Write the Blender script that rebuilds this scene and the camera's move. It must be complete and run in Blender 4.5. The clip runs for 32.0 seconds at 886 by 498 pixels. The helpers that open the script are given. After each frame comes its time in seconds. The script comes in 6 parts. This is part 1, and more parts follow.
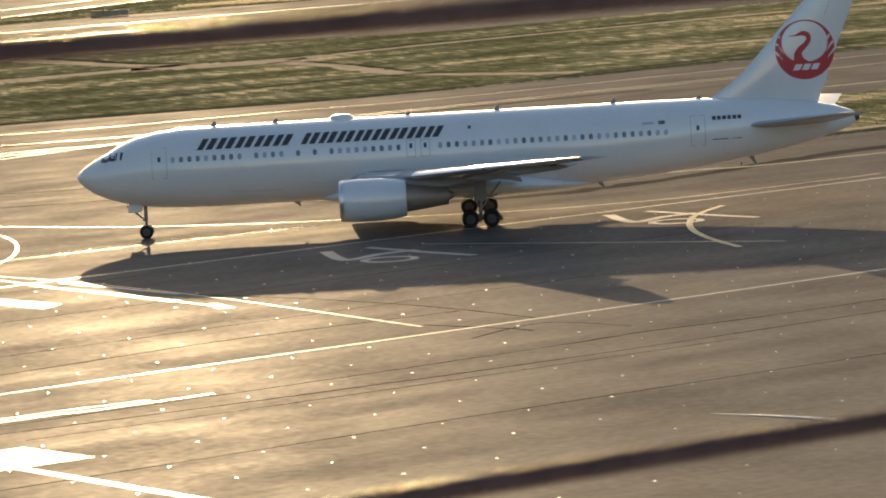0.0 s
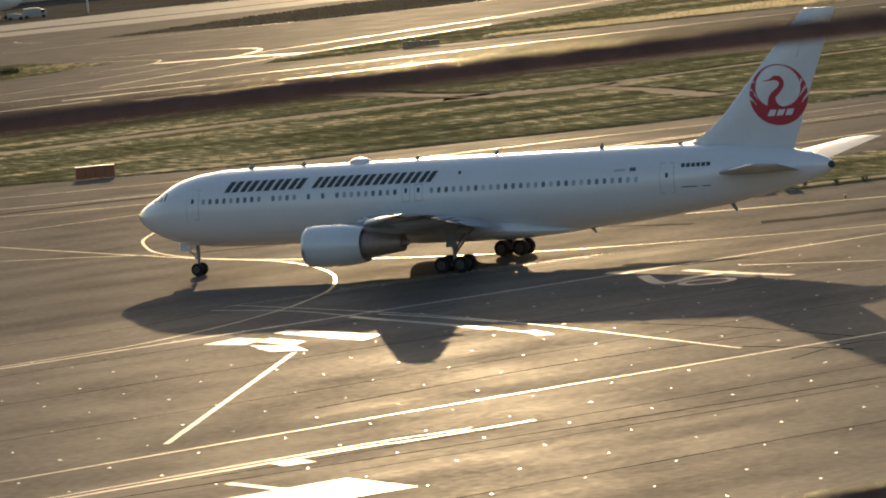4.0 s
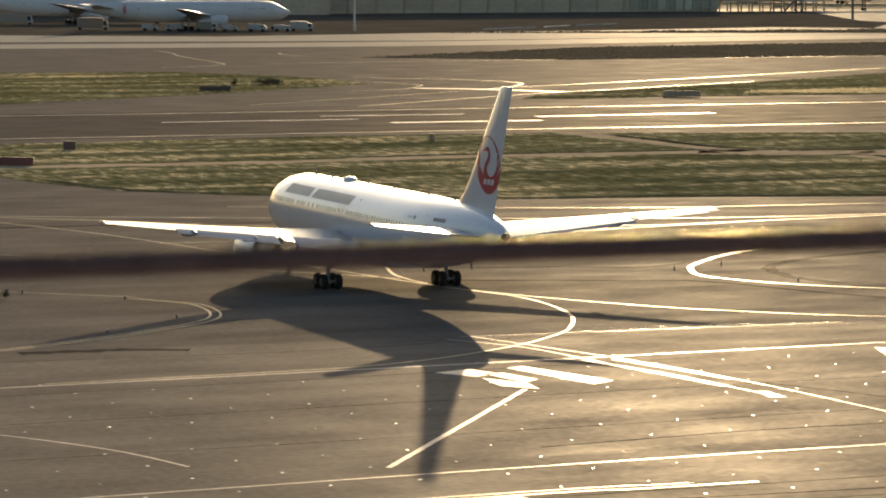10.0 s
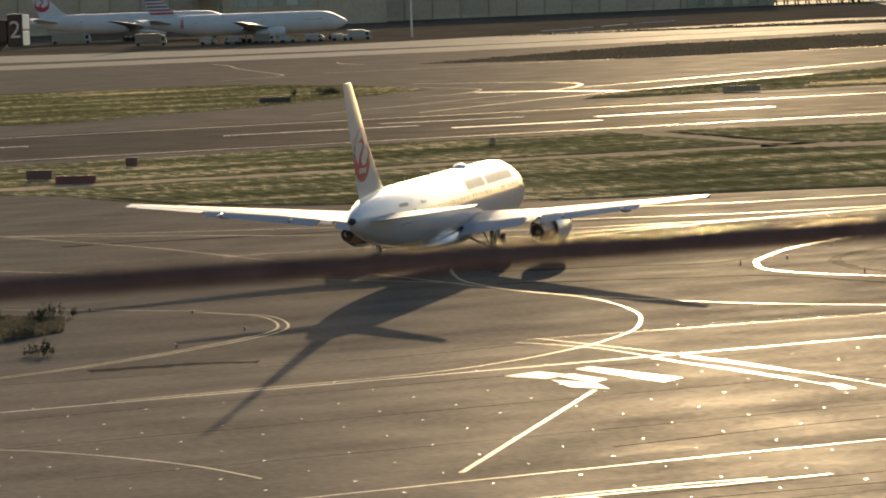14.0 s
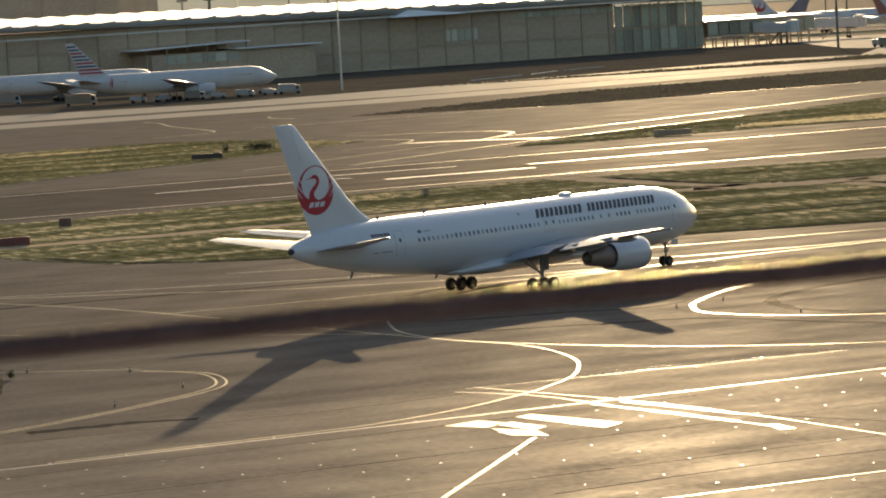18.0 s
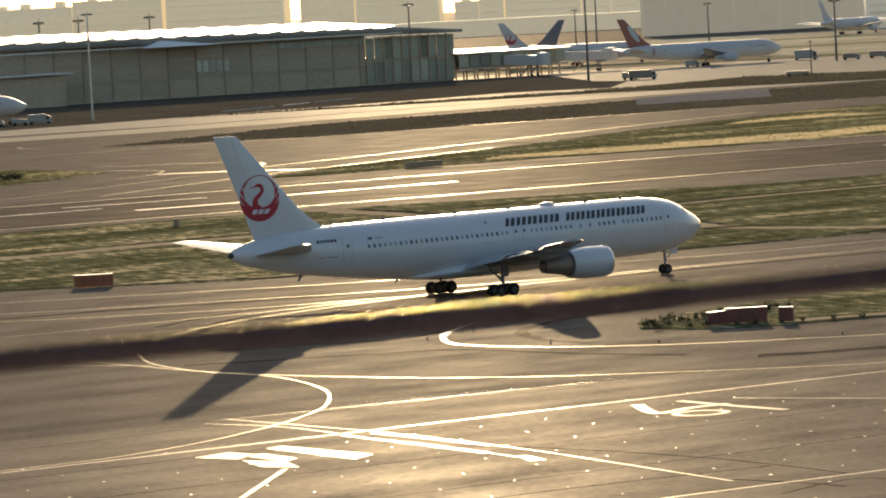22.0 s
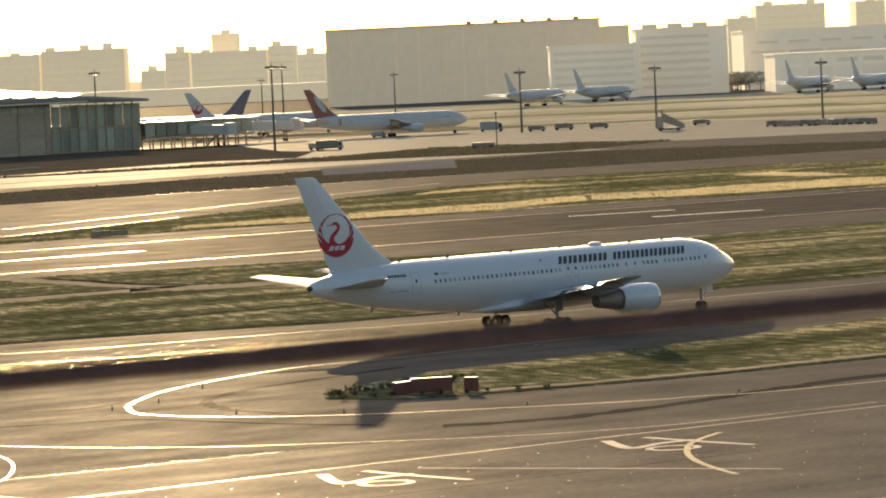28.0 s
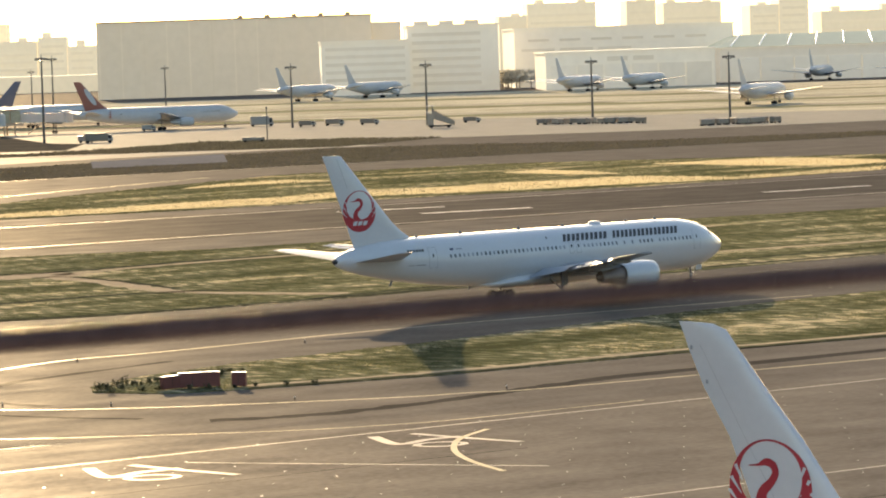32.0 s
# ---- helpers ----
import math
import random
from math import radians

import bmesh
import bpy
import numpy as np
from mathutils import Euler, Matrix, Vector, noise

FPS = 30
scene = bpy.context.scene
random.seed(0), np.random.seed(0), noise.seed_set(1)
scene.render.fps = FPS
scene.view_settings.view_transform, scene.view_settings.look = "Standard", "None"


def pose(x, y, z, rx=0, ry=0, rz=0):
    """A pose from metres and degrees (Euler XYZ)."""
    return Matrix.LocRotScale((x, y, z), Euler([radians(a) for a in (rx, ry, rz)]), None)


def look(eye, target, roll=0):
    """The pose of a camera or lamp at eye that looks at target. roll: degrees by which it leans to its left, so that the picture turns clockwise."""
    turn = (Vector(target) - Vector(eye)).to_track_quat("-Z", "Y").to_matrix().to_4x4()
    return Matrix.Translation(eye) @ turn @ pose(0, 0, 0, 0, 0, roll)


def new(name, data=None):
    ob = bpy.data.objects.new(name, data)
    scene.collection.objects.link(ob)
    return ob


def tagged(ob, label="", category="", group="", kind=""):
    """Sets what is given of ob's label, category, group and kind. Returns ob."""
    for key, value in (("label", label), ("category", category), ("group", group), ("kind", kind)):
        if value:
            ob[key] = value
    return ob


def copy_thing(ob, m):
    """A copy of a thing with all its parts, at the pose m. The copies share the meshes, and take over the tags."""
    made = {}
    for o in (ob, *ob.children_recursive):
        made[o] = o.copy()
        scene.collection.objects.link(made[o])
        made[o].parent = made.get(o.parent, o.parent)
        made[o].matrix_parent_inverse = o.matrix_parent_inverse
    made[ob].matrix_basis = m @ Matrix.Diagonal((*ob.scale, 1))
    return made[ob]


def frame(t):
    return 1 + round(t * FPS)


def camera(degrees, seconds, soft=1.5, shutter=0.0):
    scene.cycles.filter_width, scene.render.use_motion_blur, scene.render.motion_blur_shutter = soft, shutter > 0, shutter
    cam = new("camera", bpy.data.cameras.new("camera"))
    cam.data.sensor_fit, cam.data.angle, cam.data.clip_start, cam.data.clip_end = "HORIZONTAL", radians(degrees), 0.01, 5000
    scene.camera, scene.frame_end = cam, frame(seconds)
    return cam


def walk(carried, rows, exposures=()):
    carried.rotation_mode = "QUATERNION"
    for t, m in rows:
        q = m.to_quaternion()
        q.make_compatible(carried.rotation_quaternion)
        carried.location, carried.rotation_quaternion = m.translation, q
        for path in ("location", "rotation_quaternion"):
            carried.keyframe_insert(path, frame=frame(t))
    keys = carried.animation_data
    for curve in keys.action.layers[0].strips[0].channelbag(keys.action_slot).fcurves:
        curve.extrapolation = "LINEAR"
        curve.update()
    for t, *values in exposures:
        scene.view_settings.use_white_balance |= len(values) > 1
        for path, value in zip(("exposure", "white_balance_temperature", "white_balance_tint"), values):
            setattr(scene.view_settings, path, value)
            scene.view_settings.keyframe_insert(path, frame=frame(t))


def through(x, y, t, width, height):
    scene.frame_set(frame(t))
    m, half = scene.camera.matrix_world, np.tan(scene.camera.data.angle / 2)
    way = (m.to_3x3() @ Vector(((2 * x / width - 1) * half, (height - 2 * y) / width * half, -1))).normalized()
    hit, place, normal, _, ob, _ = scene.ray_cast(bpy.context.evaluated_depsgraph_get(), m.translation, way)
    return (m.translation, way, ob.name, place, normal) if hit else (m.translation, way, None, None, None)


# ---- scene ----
# camera: a long lens in the hand, behind the wire fence of a roof terrace
EYE_Z = 26.374
ROPE_Z = EYE_Z - 0.130
cam = camera(12.52, 32.0, soft=1.95)


def aim(turn, tilt, lean, lift):
    """The hand-held camera: turn to the right and tilt in degrees, lift above the upper rope in metres."""
    eye = Vector((0.0, 0.0, ROPE_Z + lift))
    a, b = radians(turn), radians(tilt)
    return look(eye, eye + 100 * Vector((math.sin(a) * math.cos(b), math.cos(a) * math.cos(b), math.sin(b))), lean)


# seconds, turn, tilt, lean, lift
PAN = [
    (0, -0.191, -5.872, -3.236, 0.086), (0.5, -0.774, -5.937, -3.771, 0.087), (1, -1.120, -5.991, -3.848, 0.089), (1.5, -1.387, -6.056, -3.783, 0.090),
    (2, -1.964, -6.042, -3.864, 0.091), (2.5, -2.519, -5.841, -4.082, 0.090), (3, -3.123, -5.644, -4.308, 0.089), (3.5, -3.887, -5.421, -4.568, 0.088),
    (4, -4.661, -5.188, -5.221, 0.087), (4.5, -5.137, -4.978, -5.664, 0.091), (6.5, -6.192, -4.550, -4.461, 0.121), (7, -6.477, -4.541, -3.083, 0.125),
    (7.5, -6.742, -4.499, -1.116, 0.141), (8, -7.087, -4.444, -0.419, 0.148), (8.5, -7.142, -4.440, 0.531, 0.144), (9, -7.463, -4.442, 0.863, 0.142),
    (9.5, -7.801, -4.475, 0.586, 0.144), (10, -8.085, -4.481, 0.172, 0.141), (10.5, -8.425, -4.463, -0.212, 0.141), (11, -8.752, -4.475, -0.458, 0.140),
    (11.5, -9.077, -4.484, -0.933, 0.138), (12, -9.342, -4.485, -1.325, 0.136), (12.5, -9.374, -4.477, -1.436, 0.136), (13, -9.059, -4.458, -1.436, 0.136),
    (13.5, -8.980, -4.419, -1.819, 0.138), (15.5, -9.017, -4.279, -1.978, 0.143), (16, -8.823, -4.166, -2.247, 0.144), (16.5, -8.573, -4.035, -2.711, 0.143),
    (17, -8.402, -3.930, -2.923, 0.142), (17.5, -8.383, -3.802, -3.329, 0.141), (18, -8.059, -3.727, -3.434, 0.141), (18.5, -7.746, -3.706, -3.282, 0.140),
    (19, -7.641, -3.689, -3.155, 0.140), (19.5, -7.505, -3.671, -3.029, 0.140), (20, -7.195, -3.645, -3.092, 0.141), (20.5, -6.694, -3.642, -3.245, 0.141),
    (21, -6.099, -3.597, -3.309, 0.141), (21.5, -5.190, -3.546, -3.217, 0.142), (22, -4.501, -3.481, -3.085, 0.143), (22.5, -3.996, -3.379, -3.174, 0.144),
    (23, -3.446, -3.239, -3.360, 0.144), (23.5, -2.846, -3.202, -3.098, 0.143), (24, -2.337, -3.180, -2.851, 0.142), (24.5, -1.985, -3.136, -2.661, 0.141),
    (26.5, -0.929, -2.884, -2.414, 0.137), (27, -0.665, -2.799, -2.493, 0.136), (27.5, -0.275, -2.768, -2.478, 0.135), (28, 0.002, -2.710, -2.633, 0.134),
    (28.5, 0.724, -2.721, -1.935, 0.134), (29, 1.354, -2.771, -1.625, 0.134), (29.5, 1.788, -2.764, -1.667, 0.134), (30, 2.100, -2.778, -1.815, 0.134),
    (30.5, 2.437, -2.832, -1.953, 0.133), (31, 2.666, -2.868, -1.970, 0.132), (31.5, 2.992, -2.874, -2.060, 0.131), (32, 3.273, -2.901, -1.880, 0.130),
]
# seconds, stops, kelvin, tint
EXPOSURE = [(0.0, 1.13, 6600, 10), (2.0, 0.81, 6600, 10), (4.0, 0.80, 6600, 10), (7.0, 0.86, 6600, 10), (10.0, 0.66, 6600, 10), (13.0, 0.66, 6600, 10), (16.0, 0.74, 6600, 10), (19.0, 0.78, 6600, 10), (23.0, 0.76, 6650, 10), (28.0, 0.96, 6960, 10), (30.0, 1.22, 6860, 10), (32.0, 1.49, 6760, 10)]
walk(cam, [(t, aim(turn, tilt, lean, lift)) for t, turn, tilt, lean, lift in PAN], EXPOSURE)
cam.data.dof.use_dof = True
cam.data.dof.focus_distance = 400.0
cam.data.dof.aperture_fstop = 23.0
cam.data.dof.aperture_blades = 4
cam.data.dof.aperture_rotation = radians(45)


# low evening sun ahead, hazy sky
SUN_TURN, SUN_HIGH = -4.53, 10.78
sun_way = Vector((math.sin(radians(SUN_TURN)) * math.cos(radians(SUN_HIGH)), math.cos(radians(SUN_TURN)) * math.cos(radians(SUN_HIGH)), math.sin(radians(SUN_HIGH))))
world = bpy.data.worlds.new("evening_sky")
scene.world = world
world.use_nodes = True
wn = world.node_tree.nodes
sky = wn.new("ShaderNodeTexSky")
sky.sky_type, sky.sun_disc = "NISHITA", False
sky.sun_elevation, sky.sun_rotation = radians(SUN_HIGH), radians(SUN_TURN)
sky.air_density, sky.dust_density, sky.ozone_density = 1.0, 2.6, 1.5
wn["Background"].inputs["Strength"].default_value = 0.122
world.node_tree.links.new(sky.outputs[0], wn["Background"].inputs["Color"])
sun = new("sun", bpy.data.lights.new("sun", "SUN"))
sun.data.energy, sun.data.angle, sun.data.color = 5.0, radians(0.55), (1.0, 0.77, 0.48)
sun.matrix_world = look(sun_way * 200, (0, 0, 0))
scene.view_settings.exposure = 0.0


# ---- materials ----
def shader(name, colour, rough=0.6, metal=0.0, spec=0.5, vary=0.12, scale=3.0, bump=0.0, bump_scale=40.0, stretch=(1, 1, 1), rough_vary=0.0, coat=0.0, random=0.0):
    """A plain surface: its colour varies at a large and at a small scale."""
    m = bpy.data.materials.new(name)
    m.use_nodes = True
    n, l = m.node_tree.nodes, m.node_tree.links
    b = n["Principled BSDF"]
    b.inputs["Roughness"].default_value, b.inputs["Metallic"].default_value = rough, metal
    b.inputs["Specular IOR Level"].default_value = spec
    b.inputs["Coat Weight"].default_value = coat
    b.inputs["Coat Roughness"].default_value, b.inputs["Coat IOR"].default_value = 0.15, 1.7
    co = n.new("ShaderNodeTexCoord")
    mp = n.new("ShaderNodeMapping")
    mp.inputs["Scale"].default_value = stretch
    l.new(co.outputs["Object"], mp.inputs["Vector"])
    big, fine = n.new("ShaderNodeTexNoise"), n.new("ShaderNodeTexNoise")
    for t, s in ((big, scale), (fine, scale * 9.7)):
        t.inputs["Scale"].default_value, t.inputs["Detail"].default_value = s, 5
        l.new(mp.outputs[0], t.inputs["Vector"])
    add = n.new("ShaderNodeMath")
    l.new(big.outputs[0], add.inputs[0]), l.new(fine.outputs[0], add.inputs[1])
    ramp = n.new("ShaderNodeMapRange")
    ramp.inputs["From Min"].default_value, ramp.inputs["From Max"].default_value = 0.7, 1.3
    ramp.inputs["To Min"].default_value, ramp.inputs["To Max"].default_value = 1 - vary, 1 + vary
    l.new(add.outputs[0], ramp.inputs["Value"])
    tone = ramp.outputs[0]
    if random:
        oi = n.new("ShaderNodeObjectInfo")
        rr = n.new("ShaderNodeMapRange")
        rr.inputs["To Min"].default_value, rr.inputs["To Max"].default_value = 1 - random, 1 + random
        l.new(oi.outputs["Random"], rr.inputs["Value"])
        mm = n.new("ShaderNodeMath")
        mm.operation = "MULTIPLY"
        l.new(tone, mm.inputs[0]), l.new(rr.outputs[0], mm.inputs[1])
        tone = mm.outputs[0]
    mul = n.new("ShaderNodeVectorMath")
    mul.operation = "SCALE"
    mul.inputs[0].default_value = colour
    l.new(tone, mul.inputs["Scale"])
    l.new(mul.outputs[0], b.inputs["Base Color"])
    if rough_vary:
        rv = n.new("ShaderNodeMapRange")
        rv.inputs["From Min"].default_value, rv.inputs["From Max"].default_value = 0.7, 1.3
        rv.inputs["To Min"].default_value, rv.inputs["To Max"].default_value = rough - rough_vary, rough + rough_vary
        l.new(add.outputs[0], rv.inputs["Value"])
        l.new(rv.outputs[0], b.inputs["Roughness"])
    if bump:
        bt, bp = n.new("ShaderNodeTexNoise"), n.new("ShaderNodeBump")
        bt.inputs["Scale"].default_value, bt.inputs["Detail"].default_value = bump_scale, 4
        bp.inputs["Strength"].default_value, bp.inputs["Distance"].default_value = bump, 0.02
        l.new(mp.outputs[0], bt.inputs["Vector"])
        l.new(bt.outputs[0], bp.inputs["Height"])
        l.new(bp.outputs[0], b.inputs["Normal"])
    return m


WHITE_PAINT = shader("aircraft_white", (0.58, 0.585, 0.60), 0.32, spec=0.15, vary=0.03, scale=0.35, coat=1.0)
GREY_PAINT = shader("wing_grey", (0.31, 0.32, 0.345), 0.26, spec=0.04, vary=0.06, scale=0.5)
BARE_METAL = shader("bare_metal", (0.62, 0.62, 0.63), 0.28, 0.9, vary=0.06)
DARK_METAL = shader("dark_metal", (0.27, 0.21, 0.175), 0.5, 0.35, vary=0.15)
GEAR_PAINT = shader("gear_grey", (0.20, 0.19, 0.19), 0.45, vary=0.1)
TYRE = shader("tyre_rubber", (0.022, 0.021, 0.021), 0.85, spec=0.12, vary=0.15)
HUB_PAINT = shader("hub_grey", (0.07, 0.066, 0.064), 0.6, spec=0.2, vary=0.2)
BLACK = shader("black_parts", (0.02, 0.02, 0.022), 0.4, vary=0.1)
CABIN_GLASS = shader("cabin_glass", (0.20, 0.21, 0.23), 0.15, spec=0.9, vary=0.1, random=0.65)
WINDOW_DARK = shader("cabin_window", (0.03, 0.035, 0.045), 0.12, spec=0.6, vary=0.1)
LETTER = shader("livery_black", (0.035, 0.033, 0.034), 0.35, vary=0.05)
LIVERY_RED = shader("livery_red", (0.38, 0.028, 0.042), 0.32, vary=0.05)
LIVERY_ORANGE = shader("tail_red", (0.33, 0.11, 0.075), 0.35, vary=0.05)
LIVERY_NAVY = shader("tail_navy", (0.075, 0.085, 0.13), 0.35, vary=0.05)
SEAM = shader("panel_seam", (0.30, 0.31, 0.33), 0.5, vary=0.05)


# ---- mesh helpers ----
def mesh_of(bm, name, material, smooth=True, sharp=40):
    me = bpy.data.meshes.new(name)
    bm.to_mesh(me)
    bm.free()
    for m in (material if isinstance(material, (list, tuple)) else [material]):
        me.materials.append(m)
    if smooth:
        me.shade_smooth()
        me.set_sharp_from_angle(angle=radians(sharp))
    return me


def part(name, bm, material, parent=None, label="", at=None, smooth=True, sharp=40):
    """Links a bmesh as one mesh object, under a thing or a part."""
    ob = new(name, mesh_of(bm, name, material, smooth, sharp))
    if parent:
        ob.parent = parent
    if at is not None:
        ob.matrix_basis = at
    if label:
        tagged(ob, label)
    return ob


def thing(name, label, category, group="", at=None, kind=""):
    ob = new(name)
    if at is not None:
        ob.matrix_basis = at
    return tagged(ob, label, category, group, kind)


def loft(rings, close=True, bm=None):
    """A skin over rings of equal length, with its ends closed."""
    bm = bm or bmesh.new()
    rows = [[bm.verts.new(p) for p in ring] for ring in rings]
    n = len(rows[0])
    for a, b in zip(rows, rows[1:]):
        for i in range(n):
            bm.faces.new((a[i], a[(i + 1) % n], b[(i + 1) % n], b[i]))
    if close:
        bm.faces.new(rows[0][::-1])
        bm.faces.new(rows[-1])
    bmesh.ops.recalc_face_normals(bm, faces=bm.faces)
    return bm


def box(x0, x1, y0, y1, z0, z1, bm=None, bevel=0.0):
    own = bmesh.new()
    bmesh.ops.create_cube(own, size=1, matrix=Matrix.Translation(((x0 + x1) / 2, (y0 + y1) / 2, (z0 + z1) / 2)) @ Matrix.Diagonal((x1 - x0, y1 - y0, z1 - z0, 1)))
    if bevel:
        bmesh.ops.bevel(own, geom=own.edges[:], offset=bevel, segments=1, affect="EDGES")
    return own if bm is None else join(bm, own)


def join(bm, other, m=None):
    """Adds a bmesh to another."""
    me = bpy.data.meshes.new("scratch")
    if m is not None:
        other.transform(m)
    other.to_mesh(me)
    other.free()
    bm.from_mesh(me)
    bpy.data.meshes.remove(me)
    return bm


def tube(points, radii, sides=10, bm=None):
    """A round bar along points; radii: one number, or one a point."""
    pts = [Vector(p) for p in points]
    radii = radii if isinstance(radii, (list, tuple)) else [radii] * len(pts)
    rings = []
    for i, p in enumerate(pts):
        way = (pts[min(i + 1, len(pts) - 1)] - pts[max(i - 1, 0)]).normalized()
        q = way.to_track_quat("Z", "Y")
        rings.append([p + q @ Vector((math.cos(2 * math.pi * k / sides), math.sin(2 * math.pi * k / sides), 0)) * radii[i] for k in range(sides)])
    own = loft(rings)
    return own if bm is None else join(bm, own)


def lathe(profile, sides=24, axis="X"):
    """Turns a profile of (along, radius) round an axis."""
    rings = []
    for a, r in profile:
        ring = []
        for k in range(sides):
            c, s = math.cos(2 * math.pi * k / sides) * r, math.sin(2 * math.pi * k / sides) * r
            ring.append((a, c, s) if axis == "X" else (c, a, s) if axis == "Y" else (c, s, a))
        rings.append(ring)
    return loft(rings)


def prism(outline, z0, z1, bm=None):
    """A flat outline in x and y, given a thickness."""
    own = bmesh.new()
    low = [own.verts.new((x, y, z0)) for x, y in outline]
    high = [own.verts.new((x, y, z1)) for x, y in outline]
    n = len(outline)
    own.faces.new(high)
    own.faces.new(low[::-1])
    for i in range(n):
        own.faces.new((low[i], low[(i + 1) % n], high[(i + 1) % n], high[i]))
    bmesh.ops.recalc_face_normals(own, faces=own.faces)
    return own if bm is None else join(bm, own)


def smooth_line(points, steps=6):
    """Points along a soft curve through the given ones."""
    pts = [Vector((*p[:2], 0)) for p in points]
    out = []
    for i in range(len(pts) - 1):
        a, b, c, d = pts[max(i - 1, 0)], pts[i], pts[i + 1], pts[min(i + 2, len(pts) - 1)]
        for k in range(steps):
            t = k / steps
            out.append(0.5 * ((2 * b) + (c - a) * t + (2 * a - 5 * b + 4 * c - d) * t * t + (3 * b - a - 3 * c + d) * t ** 3))
    out.append(pts[-1])
    return out


def ribbon(points, width, z, bm=None, wear=0.0, seed=1):
    """A painted stripe along points on the ground, with a thickness of a few millimetres."""
    bm = bm or bmesh.new()
    rnd = random.Random(seed)
    pts = [Vector((*p[:2], 0)) for p in points]
    rows = []
    for i, p in enumerate(pts):
        way = (pts[min(i + 1, len(pts) - 1)] - pts[max(i - 1, 0)]).normalized()
        side = Vector((-way.y, way.x, 0)) * width / 2
        a, b = 1 + rnd.uniform(-wear, wear), 1 + rnd.uniform(-wear, wear)
        rows.append([bm.verts.new((p + side * a) + Vector((0, 0, z))), bm.verts.new((p - side * b) + Vector((0, 0, z)))])
    for (a, b), (c, d) in zip(rows, rows[1:]):
        bm.faces.new((a, b, d, c))
    return bm


# ---- ground and paint ----
LAY = radians(35.0)      # the way of the taxiways and of the slab joints
RUN = radians(32.2)      # the way of the runway


def pavement_shader(name, colour, rough, streak=0.27, rough_vary=0.06, gloss=0.0078):
    """Worn asphalt: rolled lanes, stains and grain."""
    m = bpy.data.materials.new(name)
    m.use_nodes = True
    n, l = m.node_tree.nodes, m.node_tree.links
    n.remove(n["Principled BSDF"])
    b, sheen, mix = n.new("ShaderNodeBsdfDiffuse"), n.new("ShaderNodeBsdfGlossy"), n.new("ShaderNodeMixShader")
    mix.inputs[0].default_value = gloss
    sheen.inputs["Color"].default_value = (1.0, 0.93, 0.82, 1)
    l.new(b.outputs[0], mix.inputs[1]), l.new(sheen.outputs[0], mix.inputs[2])
    l.new(mix.outputs[0], n["Material Output"].inputs["Surface"])
    geo = n.new("ShaderNodeNewGeometry")
    turn = n.new("ShaderNodeMapping")
    turn.inputs["Rotation"].default_value = (0, 0, -LAY)
    l.new(geo.outputs["Position"], turn.inputs["Vector"])

    def noise_at(scale, detail, sx, sy):
        mp, t = n.new("ShaderNodeMapping"), n.new("ShaderNodeTexNoise")
        mp.inputs["Scale"].default_value = (sx, sy, 1)
        t.inputs["Scale"].default_value, t.inputs["Detail"].default_value = scale, detail
        l.new(turn.outputs[0], mp.inputs["Vector"])
        l.new(mp.outputs[0], t.inputs["Vector"])
        return t.outputs[0]

    def blend(a, b2, wa, wb):
        x, y = n.new("ShaderNodeMath"), n.new("ShaderNodeMath")
        x.operation = "MULTIPLY"
        x.inputs[1].default_value = wa
        l.new(a, x.inputs[0])
        y.operation = "MULTIPLY_ADD"
        y.inputs[1].default_value = wb
        l.new(b2, y.inputs[0]), l.new(x.outputs[0], y.inputs[2])
        return y.outputs[0]

    lanes = noise_at(0.30, 3, 0.05, 1.0)
    stains = noise_at(0.16, 6, 0.7, 1.0)
    grain = noise_at(3.5, 6, 0.5, 0.5)
    tone = blend(blend(lanes, stains, 0.24, 0.46), grain, 1.0, 0.35)
    mr = n.new("ShaderNodeMapRange")
    mr.inputs["From Min"].default_value, mr.inputs["From Max"].default_value = 0.36, 0.69
    mr.inputs["To Min"].default_value, mr.inputs["To Max"].default_value = 1 - streak, 1 + streak
    l.new(tone, mr.inputs["Value"])
    sc = n.new("ShaderNodeVectorMath")
    sc.operation = "SCALE"
    sc.inputs[0].default_value = colour
    l.new(mr.outputs[0], sc.inputs["Scale"])
    l.new(sc.outputs[0], b.inputs["Color"])
    polish = n.new("ShaderNodeMapRange")      # lanes rolled smooth shine more
    polish.inputs["From Min"].default_value, polish.inputs["From Max"].default_value = 0.40, 0.66
    polish.inputs["To Min"].default_value, polish.inputs["To Max"].default_value = gloss * 0.72, gloss * 1.28
    l.new(tone, polish.inputs["Value"])
    graze, slant, shine = n.new("ShaderNodeLayerWeight"), n.new("ShaderNodeMapRange"), n.new("ShaderNodeMath")      # more gloss at a grazing view
    slant.inputs["From Min"].default_value, slant.inputs["From Max"].default_value = 0.87, 0.98
    slant.inputs["To Min"].default_value, slant.inputs["To Max"].default_value = 1.0, 1.2
    l.new(graze.outputs["Facing"], slant.inputs["Value"])
    shine.operation = "MULTIPLY"
    l.new(polish.outputs[0], shine.inputs[0]), l.new(slant.outputs[0], shine.inputs[1])
    l.new(shine.outputs[0], mix.inputs[0])
    rr = n.new("ShaderNodeMapRange")
    rr.inputs["From Min"].default_value, rr.inputs["From Max"].default_value = 0.36, 0.69
    rr.inputs["To Min"].default_value, rr.inputs["To Max"].default_value = rough + rough_vary, rough - rough_vary
    l.new(tone, rr.inputs["Value"])
    l.new(rr.outputs[0], sheen.inputs["Roughness"])
